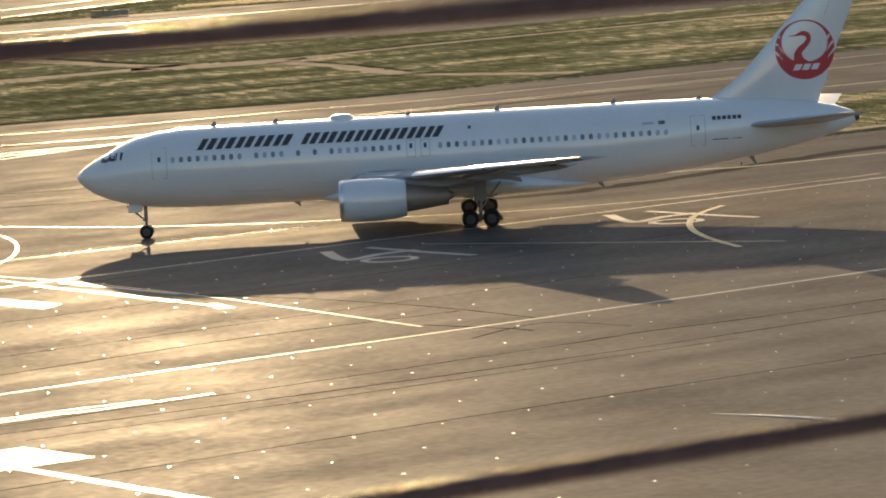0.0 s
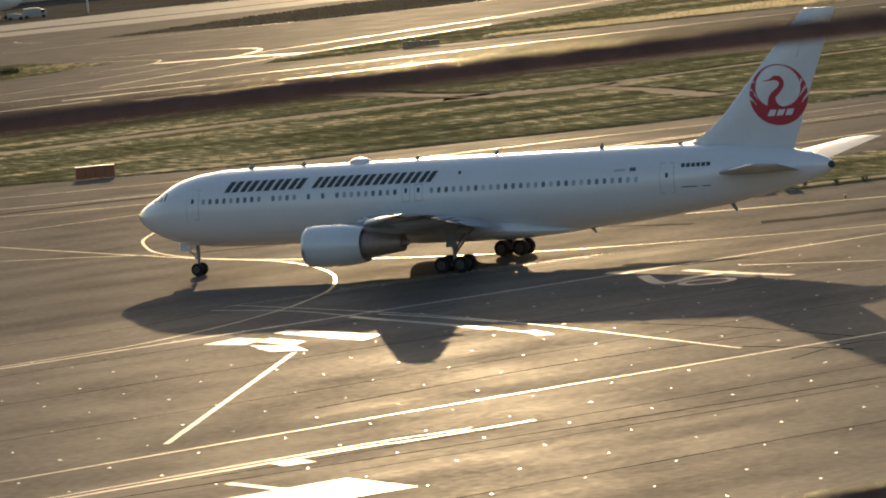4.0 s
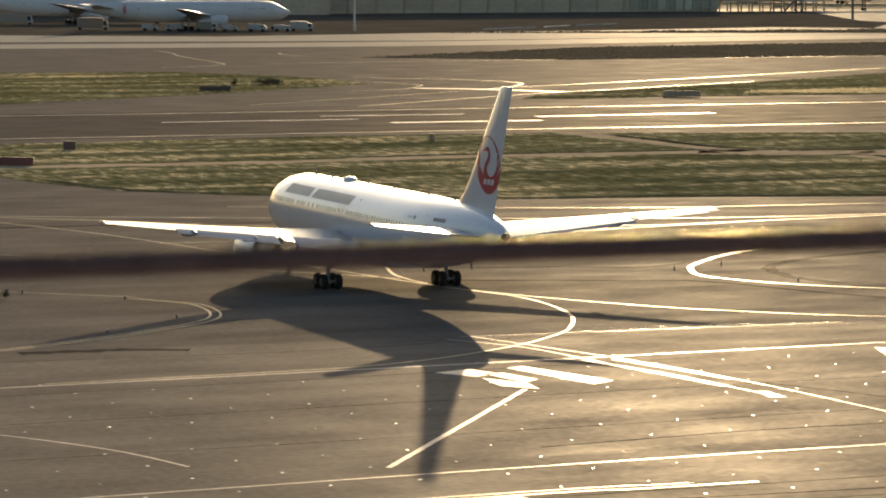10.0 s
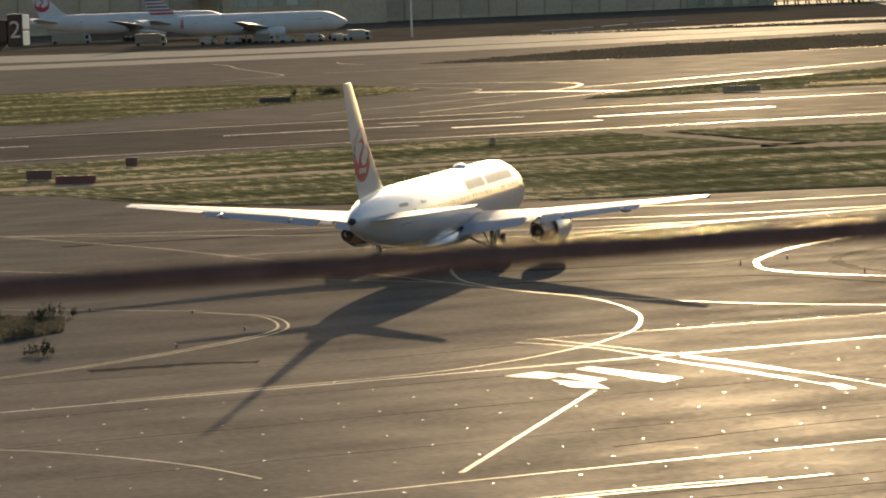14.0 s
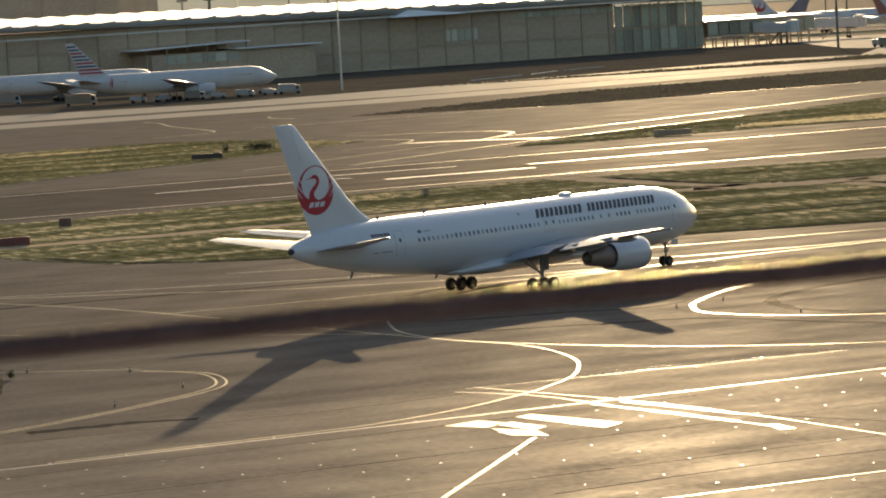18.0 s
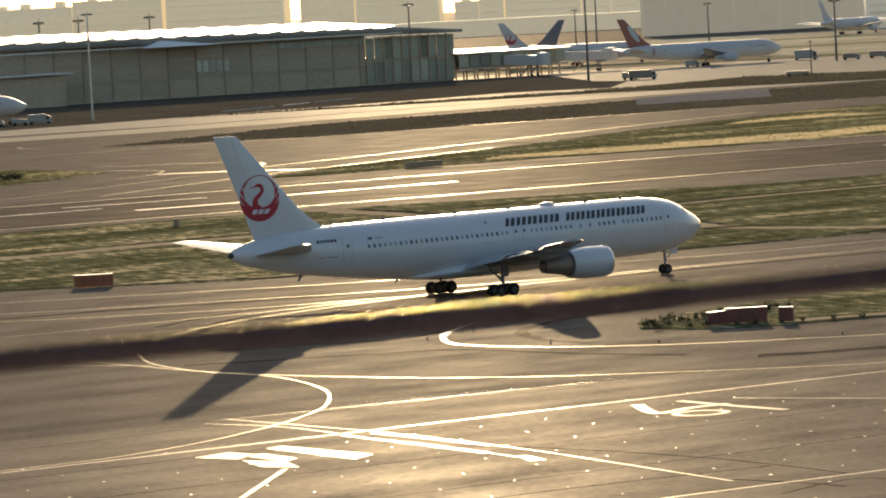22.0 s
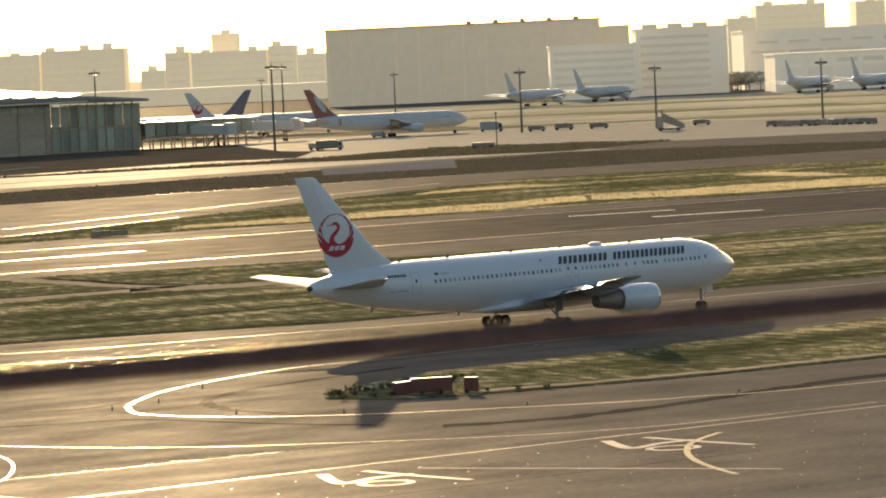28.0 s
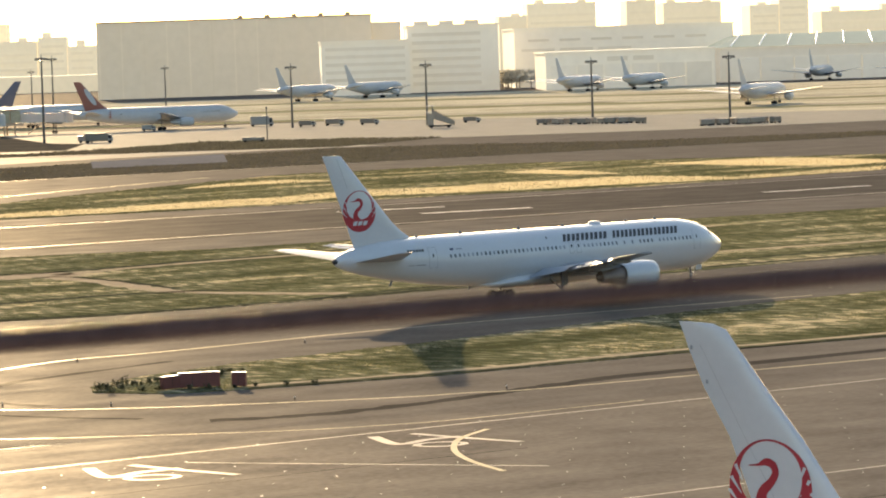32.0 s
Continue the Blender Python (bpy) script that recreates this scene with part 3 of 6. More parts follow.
tagged(part("grass_field", prism([(-500, 1640), (-60, 1640), (70, 1420), (330, 1260), (900, 1420), (1500, 2100), (400, 2120), (160, 2150), (-100, 2250), (-500, 2300)], -0.05, 0.04), DRY_FIELD, smooth=False), "wide dry grass field beyond the apron", "grass", kind="structure")
for k, (y0, y1, w) in enumerate(((1500, 1420, 40), (1720, 1600, 60), (1960, 1850, 50))):
    tagged(part("grass_strip", ribbon(smooth_line([(-140, y0), (60, y0 - 20), (220, y1 + 10), (420, y1)]), w, 0.055, wear=0.5, seed=k), OLIVE_FIELD, smooth=False), "strip of olive grass across the far field", "grass", kind="structure")
for y0, y1, w in ((1545, 1460, 12), (1775, 1665, 16)):
    tagged(part("road_strip", ribbon(smooth_line([(-140, y0), (60, y0 - 20), (220, y1 + 10), (420, y1)]), w, 0.06), CONCRETE, smooth=False), "pale service road across the far field", "road", kind="structure")


# ---- the twin-engined airliner: nose towards +x, left side towards +y, ground at z = 0 under the main wheels ----
BODY = [(27.26, 0.02, 4.42, 4.38), (27.15, 0.30, 4.70, 4.10), (26.8, 0.70, 5.02, 3.72), (26.1, 1.15, 5.45, 3.22), (25.2, 1.58, 5.90, 2.82), (24.3, 1.98, 6.46, 2.52), (23.2, 2.26, 6.90, 2.28), (21.8, 2.44, 7.20, 2.08), (20.0, 2.51, 7.39, 1.97), (17.5, 2.515, 7.42, 1.93), (10, 2.515, 7.44, 1.95), (2, 2.515, 7.45, 1.97), (-6, 2.515, 7.46, 2.02), (-9, 2.50, 7.46, 2.14), (-12, 2.40, 7.46, 2.40), (-15, 2.18, 7.44, 2.76), (-18, 1.84, 7.36, 3.20), (-20.5, 1.46, 7.18, 3.66), (-22.8, 1.05, 6.86, 4.16), (-24.6, 0.68, 6.45, 4.66), (-25.6, 0.42, 6.08, 5.06), (-25.95, 0.22, 5.82, 5.34)]


def body_at(x):
    """Half width, top and bottom of the fuselage at a station."""
    for (xa, wa, ta, ba), (xb, wb, tb, bb) in zip(BODY, BODY[1:]):
        if xb <= x <= xa:
            f = (xa - x) / (xa - xb)
            return wa + (wb - wa) * f, ta + (tb - ta) * f, ba + (bb - ba) * f
    return BODY[-1][1:]


def skin(x, z, side, out=0.0):
    """The point of the fuselage skin at a station and a height."""
    w, top, bot = body_at(x)
    c, h = (top + bot) / 2, (top - bot) / 2
    k = max(-0.999, min(0.999, (z - c) / h))
    return Vector((x, side * (w * math.sqrt(1 - k * k) + out), z + 0.6 * out * k))


def skin_patch(bm, x0, x1, z0, z1, side, out=0.012, slant=0.0, n=2):
    """A thin plate on the fuselage skin; slant leans its top towards the tail or the nose."""
    rows = []
    for i in range(n + 1):
        z = z0 + (z1 - z0) * i / n
        s = slant * i / n
        rows.append([bm.verts.new(skin(x0 + s, z, side, out)), bm.verts.new(skin(x1 + s, z, side, out))])
    for a, b in zip(rows, rows[1:]):
        bm.faces.new((a[0], a[1], b[1], b[0]) if side > 0 else (a[1], a[0], b[0], b[1]))
    return bm


def fuselage_mesh(stations, sides=72):
    rings = []
    for x, w, top, bot in stations:
        c, h = (top + bot) / 2, (top - bot) / 2
        rings.append([(x, w * math.cos(2 * math.pi * k / sides), c + h * math.sin(2 * math.pi * k / sides)) for k in range(sides)])
    return loft(rings)


FOIL = [(0.0, 0.0), (0.015, 0.022), (0.06, 0.042), (0.16, 0.058), (0.34, 0.062), (0.58, 0.047), (0.82, 0.022), (1.0, 0.002), (0.82, -0.012), (0.58, -0.030), (0.34, -0.044), (0.16, -0.040), (0.06, -0.028), (0.015, -0.015)]


def wing_mesh(stations, upright=False):
    """Stations: spanwise place, leading edge x, trailing edge x, height, thickness factor."""
    rings = []
    for y, le, te, z, k in stations:
        ring = []
        for u, v in FOIL:
            x, t = le + (te - le) * u, v * (le - te) * k
            ring.append((x, t, z) if upright else (x, y, z + t))
        rings.append(ring)
    return loft(rings)


def wheel_mesh(r, w):
    return lathe([(-w / 2, r * 0.30), (-w / 2, r * 0.62), (-w / 2 * 1.02, r * 0.66), (-w / 2, r * 0.88), (-w * 0.36, r * 0.97), (-w * 0.2, r), (w * 0.2, r), (w * 0.36, r * 0.97), (w / 2, r * 0.88), (w / 2 * 1.02, r * 0.66), (w / 2, r * 0.62), (w / 2, r * 0.30)], 22, "Y")


def hub_mesh(r, w):
    return lathe([(-w / 2 - 0.012, r * 0.2), (-w / 2 - 0.012, r * 0.55), (-w / 2 + 0.05, r * 0.6), (w / 2 - 0.05, r * 0.6), (w / 2 + 0.012, r * 0.55), (w / 2 + 0.012, r * 0.2)], 14, "Y")


WHEELS = []     # wheel, its place on the aircraft, its radius


WING = [(1.6, 9.4, -3.0, 3.05, 1.15), (2.6, 8.7, -2.9, 3.25, 1.1), (7.9, 5.1, -2.6, 3.85, 1.0), (16, -0.4, -5.2, 4.83, 0.95), (22.6, -4.9, -7.5, 5.63, 0.9), (23.55, -5.9, -7.95, 5.75, 0.8)]
WING_FULL = WING
WING = [(y, le, te + (le - te) * (0.19 if y < 23 else 0.0), z, k * 1.15) for y, le, te, z, k in WING_FULL]
TAILPLANE = [(0.5, -17.6, -23.8, 5.35, 0.8), (1.4, -18.3, -24.0, 5.48, 0.8), (9.0, -23.6, -25.8, 6.50, 0.8), (9.4, -24.2, -25.95, 6.56, 0.6)]
FIN = [(0, -15.0, -23.3, 6.6, 0.4), (0, -16.2, -23.6, 7.5, 0.5), (0, -17.3, -23.95, 8.2, 0.65), (0, -18.5, -24.2, 9.2, 0.75), (0, -24.55, -26.92, 15.72, 0.8), (0, -25.0, -27.0, 15.9, 0.5)]


def lie(stations, s, u, top):
    """The place on a wing's upper or lower skin: span, share of the chord from the leading edge."""
    for a, b in zip(stations, stations[1:]):
        if a[0] <= s <= b[0]:
            f = (s - a[0]) / (b[0] - a[0])
            le, te, z, k = (a[i] + (b[i] - a[i]) * f for i in (1, 2, 3, 4))
            curve = FOIL[:8] if top else [FOIL[0]] + FOIL[:6:-1]
            for (ua, va), (ub, vb) in zip(curve, curve[1:]):
                if ua <= u <= ub:
                    v = va + (vb - va) * (u - ua) / (ub - ua)
                    return Vector((le + (te - le) * u, s, z + v * (le - te) * k))
    return Vector((stations[-1][1], stations[-1][0], stations[-1][3]))


def fin_side(stations, x, z, side, out=0.015):
    """The place on the fin's skin at x and z."""
    for a, b in zip(stations, stations[1:]):
        if a[3] <= z <= b[3]:
            f = (z - a[3]) / (b[3] - a[3])
            le, te, k = (a[i] + (b[i] - a[i]) * f for i in (1, 2, 4))
            u = max(0.0, min(1.0, (le - x) / (le - te)))
            curve = FOIL[:8] if side > 0 else [FOIL[0]] + FOIL[:6:-1]
            for (ua, va), (ub, vb) in zip(curve, curve[1:]):
                if ua <= u <= ub:
                    v = va + (vb - va) * (u - ua) / (ub - ua)
                    return Vector((x, v * (le - te) * k + side * out, z))
    return Vector((x, 0, z))


def fin_shape(stations, outline, side, cx, cz, size, flip, out=0.015):
    """A flat emblem shape laid on the fin's skin; outline: rows of points, joined row to row."""
    bm = bmesh.new()
    rows = [[bm.verts.new(fin_side(stations, cx + flip * px * size, cz + pz * size, side, out)) for px, pz in row] for row in outline]
    for a, b in zip(rows, rows[1:]):
        for i in range(len(a) - 1):
            bm.faces.new((a[i], a[i + 1], b[i + 1], b[i]))
    bmesh.ops.recalc_face_normals(bm, faces=bm.faces)
    if bm.faces and bm.faces[0].normal.y * side < 0:
        bmesh.ops.reverse_faces(bm, faces=bm.faces)
    return bm


def emblem(stations, parent, cx, cz, size, lower=True):
    """A red ring that thickens downwards, a red curved stem in it and a white bar below."""
    ring = []
    for i in range(49):
        a = math.pi / 2 + 2 * math.pi * i / 48
        thick = 0.04 + 0.56 * ((1 - math.sin(a)) / 2) ** 1.25
        ring.append([(math.cos(a) * (1 - thick * f), math.sin(a) * (1 - thick * f)) for f in (0, 0.33, 0.66, 1)])
    path = [(0.02, -0.62), (-0.22, -0.34), (-0.20, -0.05), (0.02, 0.16), (0.14, 0.34), (0.08, 0.50), (-0.08, 0.55), (-0.28, 0.49), (-0.52, 0.47)]
    wide = [0.46, 0.34, 0.22, 0.17, 0.16, 0.17, 0.15, 0.05, 0.015]
    pts, stem = smooth_line(path, 4), []
    for i, p in enumerate(pts):
        way = (pts[min(i + 1, len(pts) - 1)] - pts[max(i - 1, 0)]).normalized()
        f = min(i / 4, len(wide) - 1.001)
        w = wide[int(f)] + (wide[int(f) + 1] - wide[int(f)]) * (f - int(f))
        stem.append([(p.x - way.y * w / 2 * k, p.y + way.x * w / 2 * k) for k in (-1, 0, 1)])
    for side in (1, -1):
        flip = 1 if side < 0 else -1
        part("emblem_ring", fin_shape(stations, ring, side, cx, cz, size, flip), LIVERY_RED, parent, "red ring painted on the fin", smooth=False)
        part("emblem_stem", fin_shape(stations, stem, side, cx, cz, size, flip, 0.019), LIVERY_RED, parent, smooth=False)
        for m in (1, -1):
            for x0, z0, x1, z1 in ((-1.01, -0.03, -0.77, -0.30), (-0.95, 0.22, -0.72, -0.10), (-0.84, 0.46, -0.70, 0.16)):
                slit = [[(m * (x0 - 0.035), z0), (m * (x0 + 0.035), z0 + 0.03)], [(m * x1, z1), (m * (x1 + 0.012), z1 + 0.01)]]
                part("emblem_slit", fin_shape(stations, slit, side, cx, cz, size, flip, 0.022), WHITE_PAINT, parent, smooth=False)
        if lower:
            for c in (-0.30, 0.0, 0.30):
                bar = [[(c - 0.13, -0.68), (c + 0.10, -0.68)], [(c - 0.03, -0.48), (c + 0.20, -0.48)]]
                part("emblem_bar", fin_shape(stations, bar, side, cx, cz, size, flip, 0.023), WHITE_PAINT, parent, smooth=False)


def gear_leg(a, x, y, top, wheels, r, w, strut):
    """A landing gear leg with its bogie, wheels and braces."""
    bm = tube([(x, y, r * 1.15), (x, y, top * 0.55)], strut * 0.72, 12)
    tube([(x, y, top * 0.5), (x, y, top)], strut, 14, bm)
    leg = part("gear_leg", bm, GEAR_PAINT, a, "grey painted landing gear leg")
    xs, ys = sorted({p for p, q in wheels}), sorted({q for p, q in wheels})
    if len(xs) > 1:
        part("bogie_beam", tube([(x + xs[0], y, r), (x + xs[-1], y, r)], strut * 0.8, 10), GEAR_PAINT, leg)
    for q in xs:
        part("axle", tube([(x + q, y + ys[0], r), (x + q, y + ys[-1], r)], strut * 0.45, 8), GEAR_PAINT, leg)
    for p, q in wheels:
        wh = part("wheel", wheel_mesh(r, w), TYRE, a, "worn black rubber tyre", at=pose(x + p, y + q, r))
        hub = hub_mesh(r, w)
        for i in range(6):      # bolt heads round the hub
            t = math.pi * i / 3
            for m in (-1, 1):
                bmesh.ops.create_cube(hub, size=1, matrix=Matrix.Translation((0.42 * r * math.cos(t), m * (w / 2 + 0.02), 0.42 * r * math.sin(t))) @ Matrix.Diagonal((0.05, 0.03, 0.05, 1)))
        part("hub", hub, HUB_PAINT, wh)
        WHEELS.append((wh, x + p, y + q, r))
    return leg


def engine(a, s, y=7.9, x0=9.3, z=2.5, r=1.43):
    cowl = lathe([(x0 - 0.9, 0.2), (x0 - 0.9, r * 0.80), (x0 - 0.4, r * 0.84), (x0 - 0.08, r * 0.86), (x0, r * 0.90), (x0 - 0.08, r * 0.95), (x0 - 0.5, r * 0.995), (x0 - 1.4, r * 1.01), (x0 - 2.7, r), (x0 - 3.7, r * 0.93), (x0 - 4.4, r * 0.84), (x0 - 4.42, r * 0.80), (x0 - 3.2, r * 0.78), (x0 - 3.2, 0.2)], 40)
    cowl.transform(Matrix.Translation((0, y * s, z)))
    e = part("engine", cowl, WHITE_PAINT, a, "white engine cowling")
    lip = lathe([(x0 - 0.35, r * 0.86), (x0 - 0.06, r * 0.868), (x0 + 0.012, r * 0.902), (x0 - 0.06, r * 0.955), (x0 - 0.28, r * 0.985)], 40)
    lip.transform(Matrix.Translation((0, y * s, z)))
    part("inlet_lip", lip, BARE_METAL, e, "polished metal inlet lip")
    core = lathe([(x0 - 3.3, r * 0.70), (x0 - 4.5, r * 0.66), (x0 - 5.6, r * 0.56), (x0 - 6.6, r * 0.46), (x0 - 7.2, r * 0.41), (x0 - 7.22, r * 0.36), (x0 - 7.0, r * 0.26), (x0 - 7.5, r * 0.16), (x0 - 7.7, 0.03)], 32)
    core.transform(Matrix.Translation((0, y * s, z)))
    part("exhaust_core", core, DARK_METAL, e, "dark heat-stained exhaust core")
    fan = bmesh.new()
    for i in range(24):
        c, q = math.cos(2 * math.pi * i / 24), math.sin(2 * math.pi * i / 24)
        va = [fan.verts.new(v) for v in ((x0 - 0.80, y * s + c * 0.25, z + q * 0.25), (x0 - 0.86, y * s + c * r * 0.79 - q * 0.12, z + q * r * 0.79 + c * 0.12), (x0 - 0.72, y * s + c * r * 0.79 + q * 0.05, z + q * r * 0.79 - c * 0.05))]
        fan.faces.new(va)
    part("fan", fan, DARK_METAL, e)
    spin = lathe([(x0 - 0.25, 0.02), (x0 - 0.45, 0.18), (x0 - 0.85, 0.32)], 18)
    spin.transform(Matrix.Translation((0, y * s, z)))
    part("spinner", spin, GEAR_PAINT, e)
    pyl = loft([[(x0 - 1.6, y * s - 0.18, z + r * 0.9), (x0 - 1.6, y * s + 0.18, z + r * 0.9), (x0 - 1.5, y * s, z + r * 1.05)], [(x0 - 3.2, y * s - 0.22, z + r * 0.8), (x0 - 3.2, y * s + 0.22, z + r * 0.8), (x0 - 3.2, y * s, z + r * 1.05)], [(x0 - 6.6, y * s - 0.20, z + r * 0.40), (x0 - 6.6, y * s + 0.20, z + r * 0.40), (x0 - 6.6, y * s, z + r * 0.95)], [(x0 - 8.6, y * s - 0.06, z + r * 0.6), (x0 - 8.6, y * s + 0.06, z + r * 0.6), (x0 - 8.6, y * s, z + r * 0.75)]])
    part("pylon", pyl, GREY_PAINT, e)
    return e


def wing_parts(a, s):
    """One wing with its flap fairings, slat, tip light and spoilers."""
    flip = Matrix.Diagonal((1, s, 1, 1))
    bm = wing_mesh(WING)
    bm.transform(flip)
    bmesh.ops.recalc_face_normals(bm, faces=bm.faces)
    w = part("wing", bm, GREY_PAINT, a, "long swept grey wing")
    for sp in (5.4, 11.2, 16.4):
        p = lie(WING, sp, 0.72, False)
        f = lathe([(2.2, 0.03), (1.5, 0.17), (0.2, 0.24), (-1.3, 0.20), (-2.6, 0.03)], 12)
        f.transform(Matrix.Translation((p.x - 0.3, sp * s, p.z - 0.16)) @ pose(0, 0, 0, 0, 4, 0) @ Matrix.Diagonal((1, 0.75, 1.15, 1)))
        part("flap_fairing", f, GREY_PAINT, w)
    for s0, s1 in ((3.0, 7.0), (8.8, 15.6), (15.9, 22.3)):
        sl = bmesh.new()
        rows = []
        for i in range(7):
            sp = s0 + (s1 - s0) * i / 6
            rows.append([sl.verts.new(Matrix.Diagonal((1, s, 1)) @ (lie(WING, sp, u, top) + Vector((0.02 if u < 0.02 else 0, 0, 0.014 if top else -0.014)))) for u, top in ((0.10, True), (0.05, True), (0.015, True), (0.0, True), (0.015, False), (0.05, False))])
        for p, q in zip(rows, rows[1:]):
            for i in range(5):
                sl.faces.new((p[i], p[i + 1], q[i + 1], q[i]))
        bmesh.ops.recalc_face_normals(sl, faces=sl.faces)
        part("slat", sl, BARE_METAL, w, "bright bare metal leading edge slat")
    for s0, s1, droop, nm in ((2.7, 7.7, 15, "flap"), (8.0, 8.9, 4, "aileron"), (9.2, 17.7, 15, "flap"), (17.9, 22.7, 1, "aileron")):
        rings = []
        for i in range(5):
            sp = s0 + (s1 - s0) * i / 4
            le, te = lie(WING_FULL, sp, 0.0, True), lie(WING_FULL, sp, 1.0, True)
            c, zh = le.x - te.x, le.z + (te.z - le.z) * 0.8
            ring = []
            for d, t in ((-0.01, 0.012), (0.0, 0.020), (0.05, 0.018), (0.13, 0.010), (0.215, 0.001), (0.13, -0.006), (0.05, -0.010), (0.0, -0.008)):
                a = radians(droop)
                ring.append((le.x - 0.80 * c - d * c * math.cos(a) - t * c * math.sin(a), sp * s, zh - d * c * math.sin(a) + t * c * math.cos(a)))
            rings.append(ring)
        part(nm, loft(rings), WING_TOP, w, "pale grey drooped flap" if nm == "flap" else "")
        if nm == "flap":      # black strip for the shade in the slot between spoilers and flap
            slot = []
            for i in range(5):
                sp = s0 + (s1 - s0) * i / 4
                top = lie(WING, sp, 1.0, True)
                slot.append([(top.x - dx, sp * s, top.z + dz) for dx, dz in ((-0.05, 0.02), (0.10, 0.01), (0.14, -0.13), (-0.05, -0.13))])
            part("flap_slot_shade", loft(slot), BLACK, w)
    for s0, s1 in ((3.4, 7.4), (9.6, 12.9), (13.1, 16.4)):
        sl, rows = bmesh.new(), []
        for i in range(5):
            sp = s0 + (s1 - s0) * i / 4
            rows.append([sl.verts.new(Matrix.Diagonal((1, s, 1)) @ (lie(WING, sp, u, True) + Vector((0, 0, 0.016)))) for u in (0.80, 0.88, 0.97)])
        for p, q in zip(rows, rows[1:]):
            for i in range(2):
                sl.faces.new((p[i], p[i + 1], q[i + 1], q[i]))
        bmesh.ops.recalc_face_normals(sl, faces=sl.faces)
        if sl.faces[0].normal.z < 0:
            bmesh.ops.reverse_faces(sl, faces=sl.faces)
        part("spoiler", sl, WING_TOP, w)
    part("tip_light", box(-6.3, -5.7, s * 23.42 - 0.05, s * 23.42 + 0.12, 5.60, 5.72, bevel=0.02), WINDOW_DARK, w)


WING_TOP = shader("wing_panel", (0.31, 0.325, 0.36), 0.28, spec=0.04, vary=0.05, scale=0.6)


def fuselage_parts(a):
    part("fuselage", fuselage_mesh(BODY), WHITE_PAINT, a, "white painted fuselage")
    fair = []
    for x, w, z0, z1 in ((11.2, 0.4, 2.0, 2.3), (9.6, 1.9, 1.78, 2.7), (6, 2.62, 1.62, 3.2), (0, 2.72, 1.58, 3.3), (-3.5, 2.5, 1.66, 3.1), (-6.5, 1.5, 1.86, 2.5), (-8, 0.4, 2.05, 2.3)):
        fair.append([(x, w * math.cos(2 * math.pi * k / 20), (z0 + z1) / 2 + (z1 - z0) / 2 * math.sin(2 * math.pi * k / 20)) for k in range(20)])
    part("belly_fairing", loft(fair), WHITE_PAINT, a)
    part("tail_cap", lathe([(-25.6, 0.40), (-25.98, 0.25), (-26.1, 0.12)], 16), BLACK, a, "dark exhaust of the tail cone", at=pose(0, 0, 5.58))
    for side in (1, -1):
        # cabin windows, with the gaps that the doors leave
        bmw = bmesh.new()
        ring = [bmw.verts.new((0.14 * math.copysign(abs(math.cos(t)) ** 0.6, math.cos(t)), 0, 0.20 * math.copysign(abs(math.sin(t)) ** 0.6, math.sin(t)))) for t in [2 * math.pi * i / 12 for i in range(12)]]
        bmw.faces.new(ring)
        if bmw.faces[:][0].normal.y * side < 0:
            bmesh.ops.reverse_faces(bmw, faces=bmw.faces[:])
        bmw.normal_update()
        if bmw.faces[:][0].normal.y * side < 0:
            bmesh.ops.reverse_faces(bmw, faces=bmw.faces[:])
        pane = mesh_of(bmw, "cabin_window", CABIN_GLASS, False)
        x = 20.55
        while x > -13.0:
            gap = 14.9 < x < 15.5 or 12.6 < x < 13.2 or 11.2 < x < 12.0 or 9.9 < x < 10.6 or 3.0 < x < 5.0
            if not gap:
                w = new("cabin_window", pane)
                w.parent = a
                p = skin(x, 5.44, side, 0.012)
                lean = math.degrees(math.asin(max(-1, min(1, (5.44 - 4.7) / 2.75))))
                w.matrix_basis = Matrix.Translation(p) @ pose(0, 0, 0, lean * side, 0, 0)
            x -= 0.565
        for x0, x1, z0, z1, glass in ((21.0, 21.95, 4.25, 6.22, 5.5), (-14.5, -15.42, 4.42, 6.36, 5.6), (4.18, 4.72, 4.80, 5.86, 5.5), (3.22, 3.76, 4.80, 5.86, 5.5)):
            part("door_seam", skin_patch(bmesh.new(), min(x0, x1) - 0.05, max(x0, x1) + 0.05, z0 - 0.05, z1 + 0.05, side, 0.006, n=6), SEAM, a, smooth=True)
            d = part("door", skin_patch(bmesh.new(), min(x0, x1), max(x0, x1), z0, z1, side, 0.014, n=6), WHITE_PAINT, a)
            mid = (x0 + x1) / 2
            part("door_window", skin_patch(bmesh.new(), mid - 0.1, mid + 0.1, glass - 0.16, glass + 0.16, side, 0.02), WINDOW_DARK, d)
        for x0, x1, z0, z1 in ((25.55, 25.05, 5.42, 5.74), (25.0, 24.55, 5.50, 6.00), (24.5, 24.05, 5.56, 6.05)):
            part("cockpit_window", skin_patch(bmesh.new(), x1, x0, z0, z1, side, 0.016, slant=-0.12, n=3), WINDOW_DARK, a, "dark cockpit window pane")
        # the company's name, as plain slanted bars
        n0, n1 = 18.95, 2.40
        for c0, c1, count in ((0.0, 0.386, 5), (0.424, 1.0, 8)):
            for i in range(count):
                for g0, g1 in ((0.03, 0.35), (0.50, 0.84)):
                    f0, f1 = c0 + (c1 - c0) * (i + g0) / count, c0 + (c1 - c0) * (i + g1) / count
                    xa, xb = (n0 + (n1 - n0) * f0, n0 + (n1 - n0) * f1) if side > 0 else (n1 + (n0 - n1) * f0, n1 + (n0 - n1) * f1)
